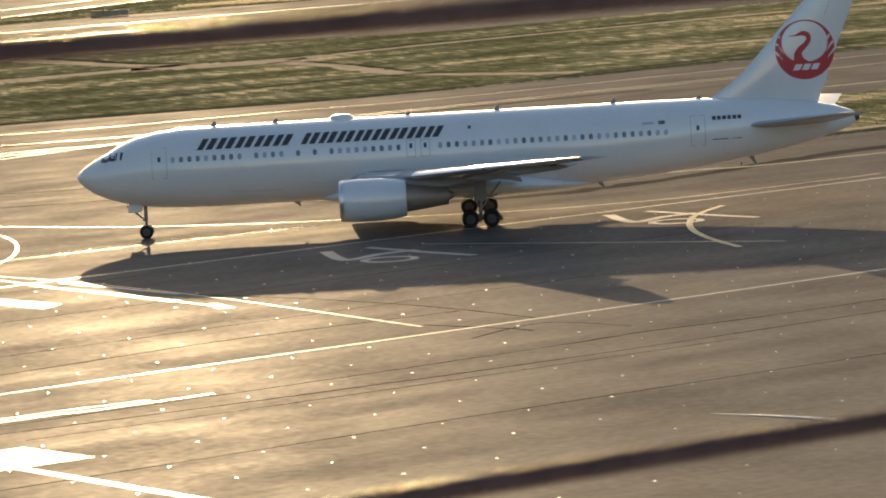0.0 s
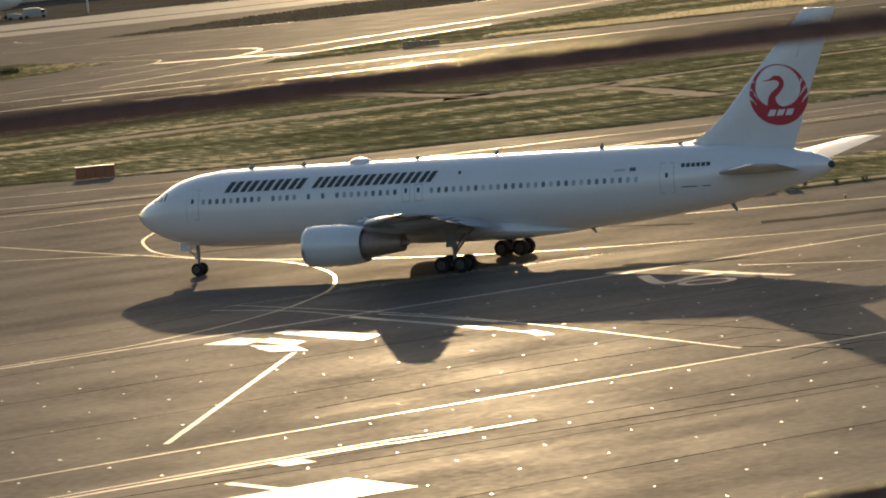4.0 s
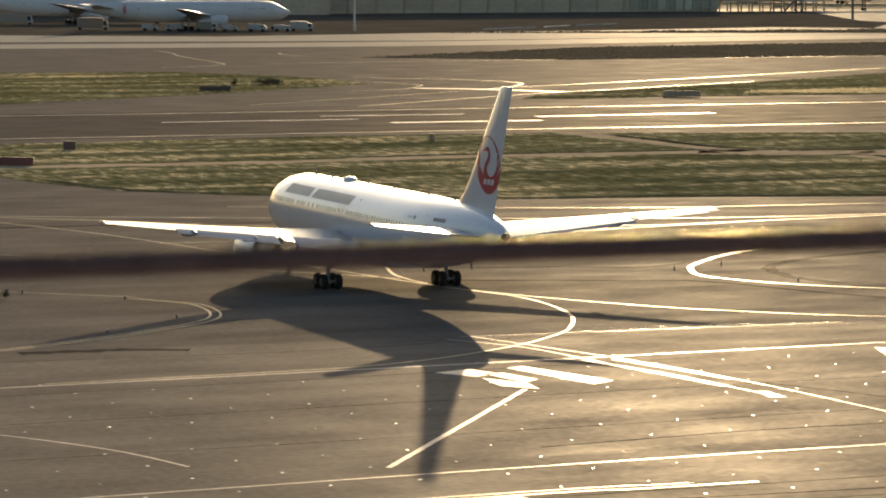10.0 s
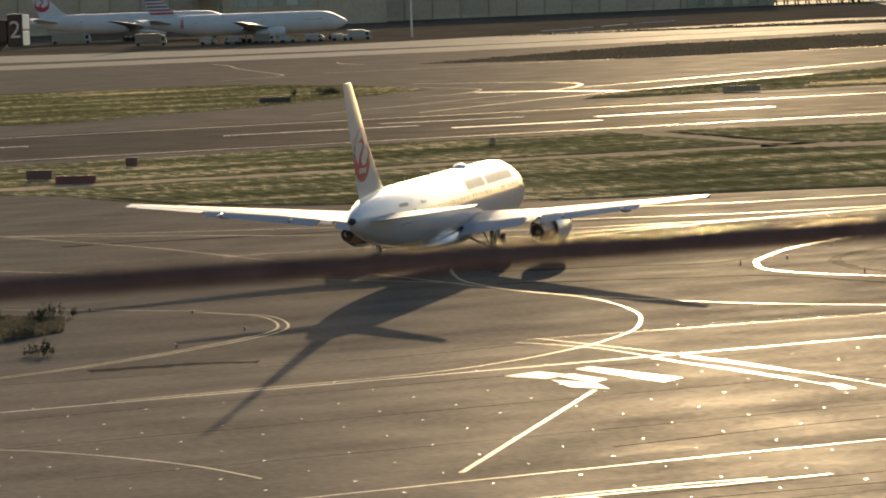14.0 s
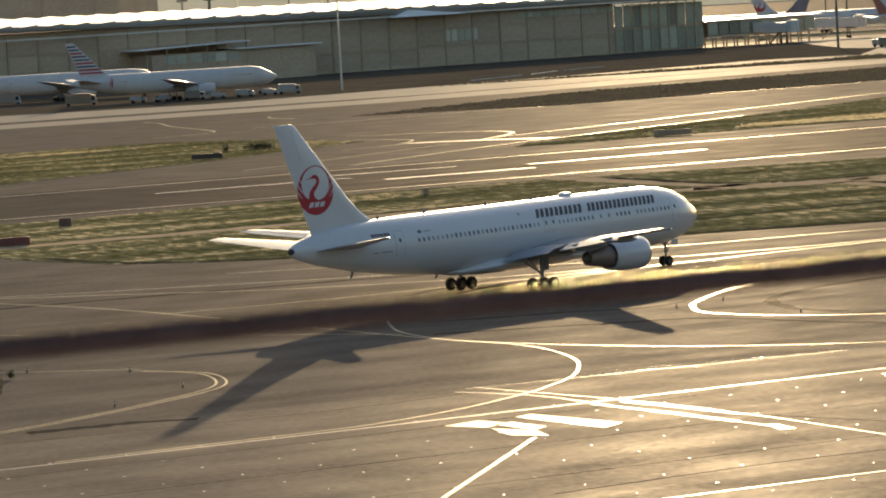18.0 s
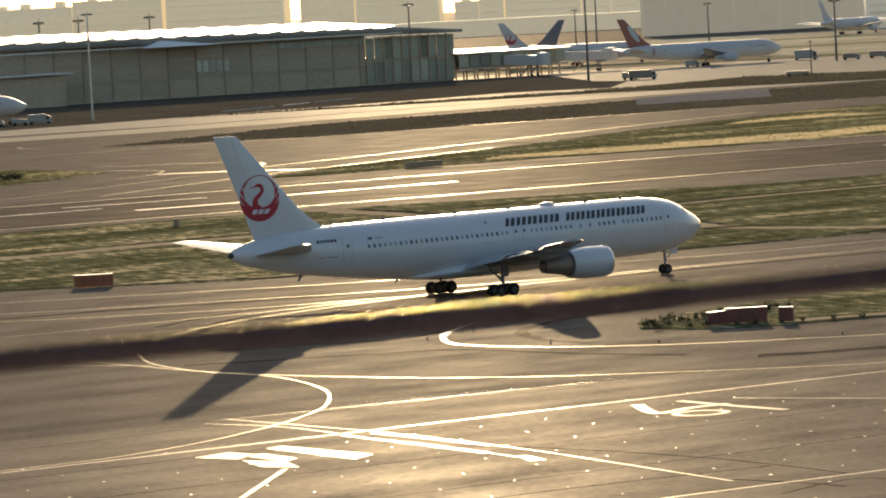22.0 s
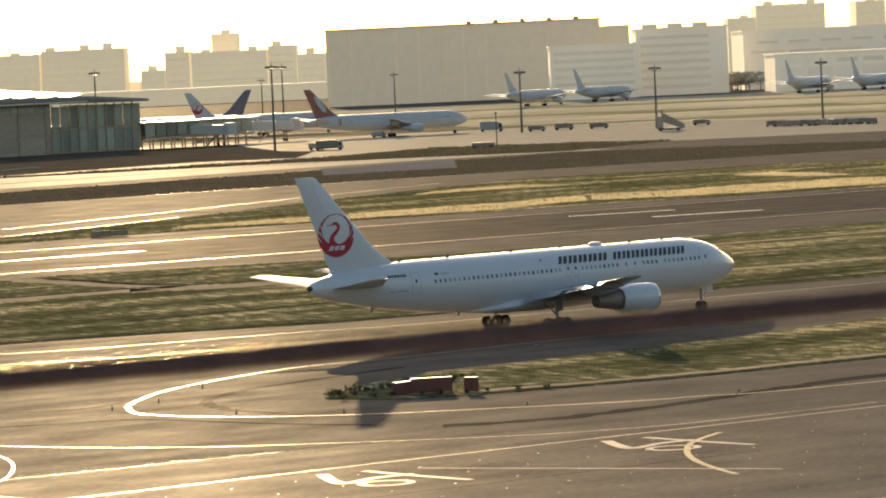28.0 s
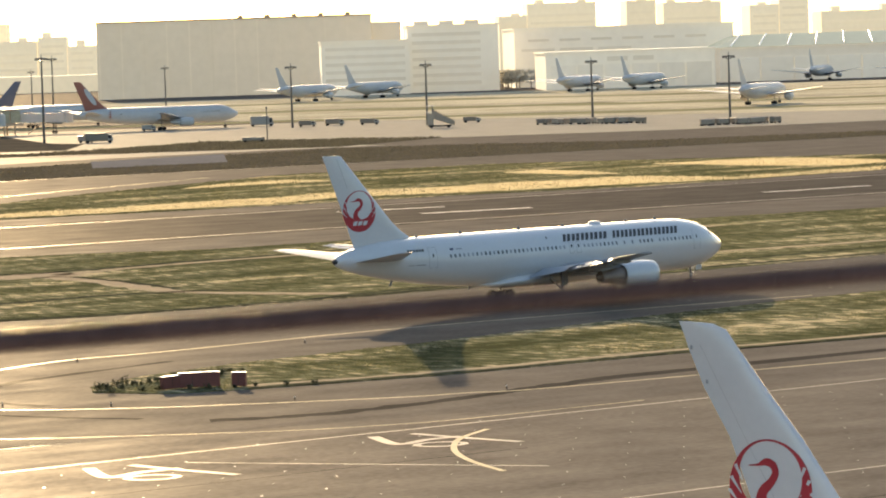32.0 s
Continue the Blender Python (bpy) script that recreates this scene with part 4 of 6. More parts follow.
                    part("name_bar", skin_patch(bmesh.new(), min(xa, xb), max(xa, xb), 5.99, 6.70, side, 0.014, slant=-0.46 * side, n=4), LETTER, a, "dark slanted bar of the painted name")
        for i in range(6):
            xa = -15.95 - 0.35 * i
            part("mark_bar", skin_patch(bmesh.new(), xa - 0.26, xa, 6.05, 6.30, side, 0.014), LETTER, a)
        part("mark_bar", skin_patch(bmesh.new(), -17.0, -15.9, 4.72, 4.78, side, 0.014), LETTER, a)
        part("mark_bar", skin_patch(bmesh.new(), -17.9, -17.3, 4.72, 4.77, side, 0.014), LETTER, a)
        part("small_emblem", skin_patch(bmesh.new(), -12.0, -11.2, 6.02, 6.16, side, 0.014), SEAM, a)
        part("small_emblem", skin_patch(bmesh.new(), -12.75, -12.3, 5.98, 6.22, side, 0.014), LIVERY_NAVY, a)
        part("cargo_door_seam", skin_patch(bmesh.new(), 13.2, 16.6, 3.0, 3.03, side, 0.01), SEAM, a)
        part("static_port", skin_patch(bmesh.new(), 0.35, 0.55, 6.4, 6.6, side, 0.014), LETTER, a)
    part("satellite_dome", lathe([(-0.06, 0.80), (0.10, 0.79), (0.22, 0.70), (0.31, 0.50), (0.35, 0.05)], 24, "Z"), WHITE_PAINT, a, "white antenna dome on the roof", at=pose(9.08, 0, 7.40) @ Matrix.Diagonal((1.0, 0.68, 1.0, 1)))
    for x, h in ((17.8, 0.32), (13.6, 0.26), (4.6, 0.22), (-1.5, 0.30), (-9.4, 0.34), (-15.2, 0.20)):
        w, top, bot = body_at(x)
        part("antenna", loft([[(x + 0.22, -0.02, top - 0.03), (x + 0.22, 0.02, top - 0.03), (x - 0.2, 0.02, top - 0.03), (x - 0.2, -0.02, top - 0.03)], [(x - 0.02, -0.008, top + h), (x - 0.02, 0.008, top + h), (x - 0.2, 0.008, top + h), (x - 0.2, -0.008, top + h)]]), GEAR_PAINT, a)
    for x, h in ((12.5, 0.3), (-8.2, 0.35), (-18.6, 0.55)):
        w, top, bot = body_at(x)
        part("antenna", loft([[(x + 0.2, -0.03, bot + 0.05), (x + 0.2, 0.03, bot + 0.05), (x - 0.2, 0.03, bot + 0.05), (x - 0.2, -0.03, bot + 0.05)], [(x - 0.25, -0.015, bot - h), (x - 0.25, 0.015, bot - h), (x - 0.4, 0.015, bot - h), (x - 0.4, -0.015, bot - h)]]), GEAR_PAINT, a)


def airliner(name, label):
    a = thing(name, label, "aircraft")
    fuselage_parts(a)
    for s in (1, -1):
        wing_parts(a, s)
        bm = wing_mesh(TAILPLANE)
        bm.transform(Matrix.Diagonal((1, s, 1, 1)))
        bmesh.ops.recalc_face_normals(bm, faces=bm.faces)
        part("tailplane", bm, GREY_PAINT, a, "pale grey tailplane")
        engine(a, s)
        leg = gear_leg(a, 0, s * 4.65, 3.3, [(p, q) for p in (-0.71, 0.71) for q in (-0.57, 0.57)], 0.57, 0.42, 0.19)
        part("brace", tube([(0, s * 4.5, 1.5), (0.1, s * 2.6, 2.4)], 0.09, 8), GEAR_PAINT, leg)
        part("brace", tube([(-0.1, s * 4.65, 1.3), (-1.4, s * 4.3, 2.9)], 0.07, 8), GEAR_PAINT, leg)
        part("gear_door", box(-0.45, 0.40, s * 5.05 - 0.03, s * 5.05 + 0.03, 1.75, 3.2, bevel=0.02), GEAR_PAINT, leg)
        nd = box(23.0, 23.9, s * 0.55 - 0.02, s * 0.55 + 0.02, 1.85, 2.4, bevel=0.015)
        part("nose_gear_door", nd, WHITE_PAINT, a)
    nose = gear_leg(a, 22.76, 0, 2.4, [(0, -0.33), (0, 0.33)], 0.47, 0.30, 0.13)
    part("brace", tube([(22.76, 0, 1.2), (24.0, 0, 2.3)], 0.07, 8), GEAR_PAINT, nose)
    part("taxi_light", lathe([(0, 0.04), (0.05, 0.13), (0.14, 0.14)], 14), BARE_METAL, nose, at=pose(22.85, 0, 1.35))
    bm = wing_mesh(FIN, upright=True)
    fin = part("fin", bm, WHITE_PAINT, a, "tall white fin")
    emblem(FIN, fin, -22.6, 10.36, 2.03)
    rud = bmesh.new()
    for side in (1, -1):
        rows = []
        for i in range(9):
            z = 12.7 + 2.8 * i / 8
            xa = -21.9 - (z - 7.6) * 0.42
            rows.append([rud.verts.new(fin_side(FIN, xa + q, z, side, 0.008)) for q in (0.02, -0.02)])
        for p, q in zip(rows, rows[1:]):
            rud.faces.new((p[0], p[1], q[1], q[0]) if side > 0 else (p[1], p[0], q[0], q[1]))
    part("rudder_seam", rud, SEAM, fin, smooth=False)
    return a


jet = airliner("airliner", "white twin-engined airliner with a red ring on its fin")
ROLLING = list(WHEELS)      # those of the aircraft under way


# ---- wire ropes of the terrace fence, in a dark sheath with a fine woven skin ----
ROPE_WAY = Vector((math.cos(radians(33)), math.sin(radians(33)), 0))
ROPE_OFF = Vector((-math.sin(radians(33)), math.cos(radians(33)), 0)) * 1.6
ROPE_R, WEAVE, STRANDS = 0.0054, 0.0081, 4


def rope_shader():
    """Dark matte sheath with small bright knots of wire where its strands cross."""
    m = shader("rope_sheath", (0.085, 0.055, 0.051), 0.9, 0.0, spec=0.0, vary=0.25, scale=30)
    n, l = m.node_tree.nodes, m.node_tree.links
    b = n["Principled BSDF"]
    co, sep, tan = n.new("ShaderNodeTexCoord"), n.new("ShaderNodeSeparateXYZ"), n.new("ShaderNodeTangent")
    tan.direction_type, tan.axis = "RADIAL", "X"
    l.new(co.outputs["Object"], sep.inputs[0])

    def calc(kind, p, q):
        o = n.new("ShaderNodeMath")
        o.operation = kind
        for i, v in enumerate((p, q)):
            if isinstance(v, (int, float)):
                o.inputs[i].default_value = v
            else:
                l.new(v, o.inputs[i])
        return o.outputs[0]

    along = calc("DIVIDE", sep.outputs[0], WEAVE)
    turn = calc("MULTIPLY", calc("ARCTAN2", sep.outputs[2], sep.outputs[1]), STRANDS / (2 * math.pi))
    lines = []
    for way in ("ADD", "SUBTRACT"):
        saw = calc("ABSOLUTE", calc("SUBTRACT", calc("FRACT", calc(way, along, turn), 0), 0.5), 0)
        line = n.new("ShaderNodeMapRange")
        line.interpolation_type = "SMOOTHSTEP"
        line.inputs["From Min"].default_value, line.inputs["From Max"].default_value = 0.09, 0.12
        line.inputs["To Min"].default_value, line.inputs["To Max"].default_value = 1.0, 0.0
        l.new(saw, line.inputs["Value"])
        lines.append(line.outputs[0])
    knot, mix = n.new("ShaderNodeBsdfAnisotropic"), n.new("ShaderNodeMixShader")      # bright wire where two strands cross
    knot.inputs["Color"].default_value = (1.0, 0.90, 0.64, 1)
    knot.inputs["Roughness"].default_value, knot.inputs["Anisotropy"].default_value = 0.35, 0.38
    l.new(tan.outputs[0], knot.inputs["Tangent"])
    graze, bare = n.new("ShaderNodeLayerWeight"), n.new("ShaderNodeMapRange")      # it shines at a grazing view
    bare.inputs["From Min"].default_value, bare.inputs["From Max"].default_value = 0.40, 0.65
    l.new(graze.outputs["Facing"], bare.inputs["Value"])
    l.new(calc("MULTIPLY", calc("MULTIPLY", lines[0], lines[1]), bare.outputs[0]), mix.inputs[0])
    l.new(b.outputs[0], mix.inputs[1]), l.new(knot.outputs[0], mix.inputs[2])
    l.new(mix.outputs[0], n["Material Output"].inputs["Surface"])
    return m


ROPE_SKIN = rope_shader()


def rope_mesh():
    """One rope along x from post to post; fine rings where the weave can be seen."""
    along = np.concatenate([np.linspace(-0.9, 0.1, 40, endpoint=False), np.arange(0.1, 2.05, WEAVE / 14), np.linspace(2.05, 2.9, 40)])
    turn = np.linspace(0, 2 * np.pi, 32, endpoint=False)
    d, a = np.meshgrid(along, turn, indexing="ij")
    k = STRANDS * a / (2 * np.pi)
    p, q = np.mod(d / WEAVE + k, 1.0) - 0.5, np.mod(d / WEAVE - k, 1.0) - 0.5      # flat-backed strands, laid both ways
    r = ROPE_R - 0.05 * WEAVE * (p * p + q * q)
    v = np.stack([d, r * np.cos(a), r * np.sin(a)], -1).reshape(-1, 3)
    n, m = len(along), len(turn)
    i, j = np.meshgrid(np.arange(n - 1), np.arange(m), indexing="ij")
    i, j = i.ravel(), j.ravel()
    f = np.stack([i * m + j, (i + 1) * m + j, (i + 1) * m + (j + 1) % m, i * m + (j + 1) % m], -1)
    me = bpy.data.meshes.new("wire_rope")
    me.from_pydata(v.tolist(), [], f[:, ::-1].tolist())
    me.materials.append(ROPE_SKIN)
    me.shade_smooth()
    return me


rope = rope_mesh()
for drop in (0.0, 0.226):
    o = new("wire_rope", rope)
    o.matrix_basis = pose(ROPE_OFF.x, ROPE_OFF.y, ROPE_Z + 0.0008 - drop, 0, 0, 33)
    tagged(o, "dark sheathed wire rope of the terrace fence", "wire rope", "ropes of the fence")


# ---- the terrace where the camera stands ----
WALL_PALE = shader("pale_concrete", (0.50, 0.48, 0.45), 0.8, spec=0.2, vary=0.12, scale=0.4)
STEEL_POST = shader("post_steel", (0.35, 0.34, 0.33), 0.4, 0.7, vary=0.1)


def fence_place(d, n, z):
    """A place along the fence (d) and behind it (n, towards the camera)."""
    return Vector((ROPE_WAY.x * d + ROPE_WAY.y * n, ROPE_WAY.y * d - ROPE_WAY.x * n, z)) + ROPE_OFF


bm = bmesh.new()
box(-60, 60, -40, 0.60, 0, 24.6, bm)
near_block = part("terminal_block", bm, WALL_PALE, smooth=False, at=Matrix.Translation(fence_place(0, 0.3, 0)) @ pose(0, 0, 0, 0, 0, 33))
tagged(near_block, "pale concrete terminal building below the roof terrace", "building", kind="structure")
tagged(part("floor_terrace", box(-60, 60, -40, 0.55, 24.6, 24.75), WALL_PALE, smooth=False, at=Matrix.Translation(fence_place(0, 0.3, 0)) @ pose(0, 0, 0, 0, 0, 33)), "concrete floor of the roof terrace", "floor", kind="structure")
for d in (-0.9, 2.9):
    post = part("fence_post", tube([(0, 0, 0), (0, 0, 1.95)], 0.03, 12), STEEL_POST, at=Matrix.Translation(fence_place(d, 0.0, 24.75)))
    tagged(post, "grey steel post that holds the wire ropes", "fence post", "posts of the fence")
    part("foot_plate", box(-0.08, 0.08, -0.08, 0.08, 0, 0.015, bevel=0.004), STEEL_POST, post)

# ---- the airliner parked at the gate below ----
PARK_FIN = [(0, 9.12, 3.98, 6.40, 0.82), (0, 7.08, 3.01, 9.00, 1.1), (0, 5.58, 2.21, 11.06, 1.2), (0, 4.01, 1.09, 12.90, 1.2), (0, 2.66, 0.35, 14.55, 1.1), (0, 2.17, 0.12, 15.18, 0.88), (0, 1.52, 0.02, 15.40, 0.5), (0, 0.50, 0.00, 15.46, 0.3)]


def parked_jet(at):
    a = thing("parked_airliner", "white airliner parked at the gate, red ring on its fin", "aircraft", at=at)
    st = [(x * 1.03 + 28.3, w * 1.08, t, b) for x, w, t, b in BODY]
    part("fuselage", fuselage_mesh(st), WHITE_PAINT, a)
    fin = part("fin", wing_mesh(PARK_FIN, upright=True), WHITE_PAINT, a, "tall white fin with a rounded tip")
    emblem(PARK_FIN, fin, 4.07, 9.12, 1.95)
    hinge = bmesh.new()
    for side in (1, -1):
        rows = []
        for i in range(9):
            z = 8.0 + 6.6 * i / 8
            f = (z - 8.0) / 6.6
            xm = 4.69 + (0.97 - 4.69) * f
            rows.append([hinge.verts.new(fin_side(PARK_FIN, xm + q, z, side, 0.006)) for q in (0.008, -0.008)])
        for p, q in zip(rows, rows[1:]):
            hinge.faces.new((p[0], p[1], q[1], q[0]) if side > 0 else (p[1], p[0], q[0], q[1]))
    part("rudder_seam", hinge, SEAM, fin, smooth=False)
    for z, x in ((13.1, 1.35), (14.4, 0.66)):
        part("vent_mark", box(x - 0.10, x, -0.16, -0.08, z, z + 0.16, bevel=0.02), SEAM, fin)
    for s in (1, -1):
        for nm, st2 in (("wing", [(2.2, 38.5, 26.5, 3.2, 1.1), (9.0, 34.0, 26.0, 4.1, 1.0), (19.2, 26.6, 22.4, 6.2, 0.9), (23.0, 22.0, 19.0, 6.9, 0.8), (25.2, 17.4, 15.1, 7.3, 0.7), (26.3, 13.6, 12.1, 7.5, 0.6), (27.0, 11.0, 10.7, 7.6, 0.4)]), ("tailplane", [(0.6, 10.5, 4.6, 5.3, 0.8), (7.4, 6.0, 3.9, 6.1, 0.8), (7.8, 5.4, 3.8, 6.15, 0.5)])):
            bm = wing_mesh(st2)
            bm.transform(Matrix.Diagonal((1, s, 1, 1)))
            bmesh.ops.recalc_face_normals(bm, faces=bm.faces)
            part(nm, bm, WHITE_PAINT if nm == "tailplane" else GREY_PAINT, a)
        engine(a, s, 9.0, 38.2, 2.55, 1.5)
        gear_leg(a, 28.3, s * 4.7, 3.4, [(p, q) for p in (-0.75, 0.75) for q in (-0.6, 0.6)], 0.62, 0.45, 0.2)
    gear_leg(a, 51.6, 0, 2.6, [(0, -0.35), (0, 0.35)], 0.5, 0.32, 0.14)
    return a


parked_jet(pose(17.8, 154.0, 0, 0, 0, -42))

# ---- stand number sign on its arm ----
SIGN_WHITE = shader("sign_white", (0.75, 0.74, 0.70), 0.5, vary=0.05)
ARM_STEEL = shader("arm_steel", (0.035, 0.028, 0.026), 0.6, 0.2, spec=0.2, vary=0.2)
FIGURE_GREY = shader("figure_grey", (0.30, 0.29, 0.28), 0.6, spec=0.2, vary=0.15)
SIGN_AT = Vector((-0.2575, 0.9663, 0)) * 70.0
sg = thing("stand_sign", "black box sign with a pale figure on a dark steel arm", "sign", at=Matrix.Translation((SIGN_AT.x, SIGN_AT.y, 0)) @ pose(0, 0, 0, 0, 0, 14.8))
part("sign_box", box(-0.16, 0.10, -0.12, 0.12, 24.76, 25.32, bevel=0.02), ARM_STEEL, sg, "black sign box")
for z in (24.78, 25.06):
    part("light_panel", box(0.10, 0.22, -0.12, 0.10, z, z + 0.24, bevel=0.01), SIGN_WHITE, sg, "pale panel on the side of the box")
fig = bpy.data.curves.new("figure", "FONT")
fig.body, fig.size, fig.extrude, fig.align_x, fig.align_y = "2", 0.42, 0.006, "CENTER", "CENTER"
fo = new("figure", fig)
fo.data.materials.append(FIGURE_GREY)
fo.parent = sg
fo.matrix_basis = pose(-0.03, -0.13, 25.04, 90, 0, 0)
bm = tube([(-0.05, 0.05, 24.95), (-0.30, 0.05, 24.85), (-0.55, 0.05, 24.62), (-1.0, 0.05, 24.50), (-2.6, 0.05, 24.40)], [0.07, 0.09, 0.09, 0.10, 0.11], 10)
join(bm, box(-0.34, -0.16, -0.06, 0.12, 24.84, 25.22, bevel=0.02))
tube([(-0.16, 0, 25.2), (-0.42, 0, 25.05), (-0.52, 0, 24.7)], 0.022, 8, bm)
tube([(-0.20, -0.05, 24.80), (-0.35, -0.05, 24.66), (-0.8, -0.02, 24.60), (-1.2, 0, 24.52)], 0.016, 6, bm)
part("arm", bm, ARM_STEEL, sg, "dark steel arm with cables")
part("mast", tube([(-2.6, 0.05, 0), (-2.6, 0.05, 24.6)], [0.22, 0.14], 14), ARM_STEEL, sg, "dark steel mast")

# ---- small things on the apron and along the taxiways ----
RED_SIGN = shader("red_sign", (0.165, 0.058, 0.047), 0.55, spec=0.3, vary=0.15, scale=1.2)
BROWN_SIGN = shader("brown_sign", (0.13, 0.075, 0.06), 0.55, spec=0.3, vary=0.15, scale=1.2)
ORANGE_SIGN = shader("orange_sign", (0.27, 0.10, 0.05), 0.55, spec=0.3, vary=0.15, scale=1.2)
DARK_SIGN = shader("dark_sign", (0.07, 0.05, 0.04), 0.55, spec=0.3, vary=0.2, scale=1.2)
PALE_CAP = shader("pale_cap", (0.65, 0.63, 0.58), 0.45, vary=0.08)
CONC_BLOCK = shader("concrete_block", (0.36, 0.26, 0.17), 0.8, spec=0.2, vary=0.2, scale=1.0)


def box_sign(x, y, w, h, turn, material, label, deep=0.4, cap=True, feet=True):
    s = thing("taxiway_sign", label, "airport sign", "signs along the taxiways", at=pose(x, y, 0.04, 0, 0, turn))
    part("sign_panel", box(-w / 2, w / 2, -deep / 2, deep / 2, 0.08, h, bevel=0.03), material, s)
    if cap:
        part("top_cover", box(-w / 2 - 0.02, w / 2 + 0.02, -deep / 2 - 0.03, deep / 2 + 0.03, h, h + 0.05, bevel=0.015), PALE_CAP, s, "pale metal cover")
    for i in range(max(2, round(w / 1.2))):
        px = -w / 2 + 0.25 + (w - 0.5) * i / max(1, round(w / 1.2) - 1)
        part("leg", tube([(px, 0, 0), (px, 0, 0.2)], 0.05, 8), GEAR_PAINT, s)
    for i in range(1, max(2, round(w))):
        part("panel_joint", box(-w / 2 + i * w / max(2, round(w)) - 0.02, -w / 2 + i * w / max(2, round(w)) + 0.02, -deep / 2 - 0.012, -deep / 2, 0.2, h - 0.05), DARK_SIGN, s)
    return s


box_sign(-1.4, 317.2, 3.3, 1.20, 8, RED_SIGN, "weathered red box sign with a pale top in the grass")
box_sign(-3.6, 316.4, 2.0, 1.05, 42, RED_SIGN, "weathered red box sign set at an angle in the grass")
box_sign(1.75, 316.6, 1.15, 1.15, -20, RED_SIGN, "small weathered red box sign with a pale top")
box_sign(-66.3, 397.4, 3.9, 1.25, 8, ORANGE_SIGN, "rust-orange box sign at the edge of the grass")
box_sign(-111.8, 442.6, 4.6, 1.0, 6, RED_SIGN, "long red-brown box sign in the grass", cap=False)
box_sign(-118.5, 452, 3.0, 1.2, 6, BROWN_SIGN, "brown box sign in the grass", cap=False)
box_sign(-113.2, 476, 1.5, 1.1, 6, BROWN_SIGN, "small brown box in the grass", cap=False)
box_sign(-73.5, 506.8, 0.8, 0.9, 6, CONC_BLOCK, "small grey-brown box beside the runway", cap=False)
box_sign(-53.6, 651, 6.0, 1.0, 4, CONC_BLOCK, "long grey-brown box sign beyond the runway", cap=False)
box_sign(-131.7, 658, 5.2, 0.9, 4, DARK_SIGN, "long dark box sign in the far grass", cap=False)
for x, y in ((-23.2, 321.3), (-20.4, 333.5), (-16.3, 306.9), (-8.0, 303.5), (5.8, 303.1), (-71.8, 286.8), (-63.4, 283.5), (-56.8, 270.2), (-59.1, 259.1), (-12, 350), (22, 306), (-26.5, 316), (8, 362)):
    m = thing("edge_marker", "short dark reflector post beside the taxiway line", "marker", "edge markers", at=pose(x, y, 0))
    part("stake", lathe([(0, 0.09), (0.05, 0.09), (0.07, 0.05), (0.34, 0.045), (0.36, 0.02)], 8, "Z"), DARK_SIGN, m)
    part("collar", lathe([(0.24, 0.052), (0.30, 0.052)], 8, "Z"), PALE_CAP, m)

# studs in the apron, on the grid of its slabs
verts, faces = [], []
rnd = random.Random(4)
for i in range(-26, 30):
    for k in range(-26, 26):
        x, y = -27.5 + 3.92 * i + 3.1 * k, 198.6 + 2.75 * i - 4.1 * k
        off = (y - 267.2) - (x + 0.6) * 0.70
        if not (-95 < x < 60 and 140 < y < 330 and off < 6) or rnd.random() < 0.06:
            continue
        r, h = rnd.choice((0.075, 0.095, 0.115)) * (0.62 if x > 8 else 1.0), 0.02
        b = len(verts)
        for q in range(8):
            a = 2 * math.pi * q / 8
            verts += [(x + r * math.cos(a), y + r * math.sin(a), 0.002), (x + r * 0.7 * math.cos(a), y + r * 0.7 * math.sin(a), h)]
        for q in range(8):
            n2 = (q + 1) % 8
            faces.append((b + 2 * q, b + 2 * n2, b + 2 * n2 + 1, b + 2 * q + 1))
        faces.append(tuple(b + 2 * q + 1 for q in range(8)))
me = bpy.data.meshes.new("apron_studs")
me.from_pydata(verts, [], faces)
me.materials.append(shader("stud_metal", (0.45, 0.43, 0.40), 0.42, 0.2, spec=0.5, vary=0.2, scale=2.0))
tagged(new("apron_studs", me), "pale round studs set in a grid in the apron", "studs", kind="stuff")
verts, faces = [], []
for i in range(420):
    f = rnd.random()
    x, y = -29 + 19 * f + rnd.gauss(0, 0.5), 265.8 + 10.6 * f + rnd.gauss(0, 0.7)
    r = rnd.uniform(0.008, 0.026)
    b = len(verts)
    tx, ty = rnd.gauss(0, 0.16), rnd.gauss(0, 0.16)
    verts += [(x + px * r, y + py * r, 0.02 + (px * tx + py * ty) * r) for px, py in ((-1, -0.8), (1, -0.6), (0.8, 1), (-0.7, 0.9))]
    verts += [(x + px * r * 1.2, y + py * r * 1.2, 0.0) for px, py in ((-1, -0.8), (1, -0.6), (0.8, 1), (-0.7, 0.9))]
    faces += [(b, b + 1, b + 2, b + 3)] + [(b + k, b + 4 + k, b + 4 + (k + 1) % 4, b + (k + 1) % 4) for k in range(4)]
me = bpy.data.meshes.new("stone_chips")
me.from_pydata(verts, [], faces)
me.materials.append(shader("stone_chip", (0.62, 0.58, 0.50), 0.22, spec=0.7, vary=0.3))
tagged(new("stone_chips", me), "scattered pale stone chips along the lane edge", "stones", kind="stuff")


# ---- grass blades and weeds ----
def inside(outline, x, y):
    """Which of the points lie in an outline."""
    hit = np.zeros(len(x), bool)
    n = len(outline)
    for i in range(n):
        (xa, ya), (xb, yb) = outline[i], outline[(i + 1) % n]
        cross = ((ya > y) != (yb > y)) & (x < (xb - xa) * (y - ya) / (yb - ya + 1e-9) + xa)
        hit ^= cross
    return hit


SLAB = [(-29.5, 1008), (3.8, 1040), (4.4, 962), (-27.2, 948)]


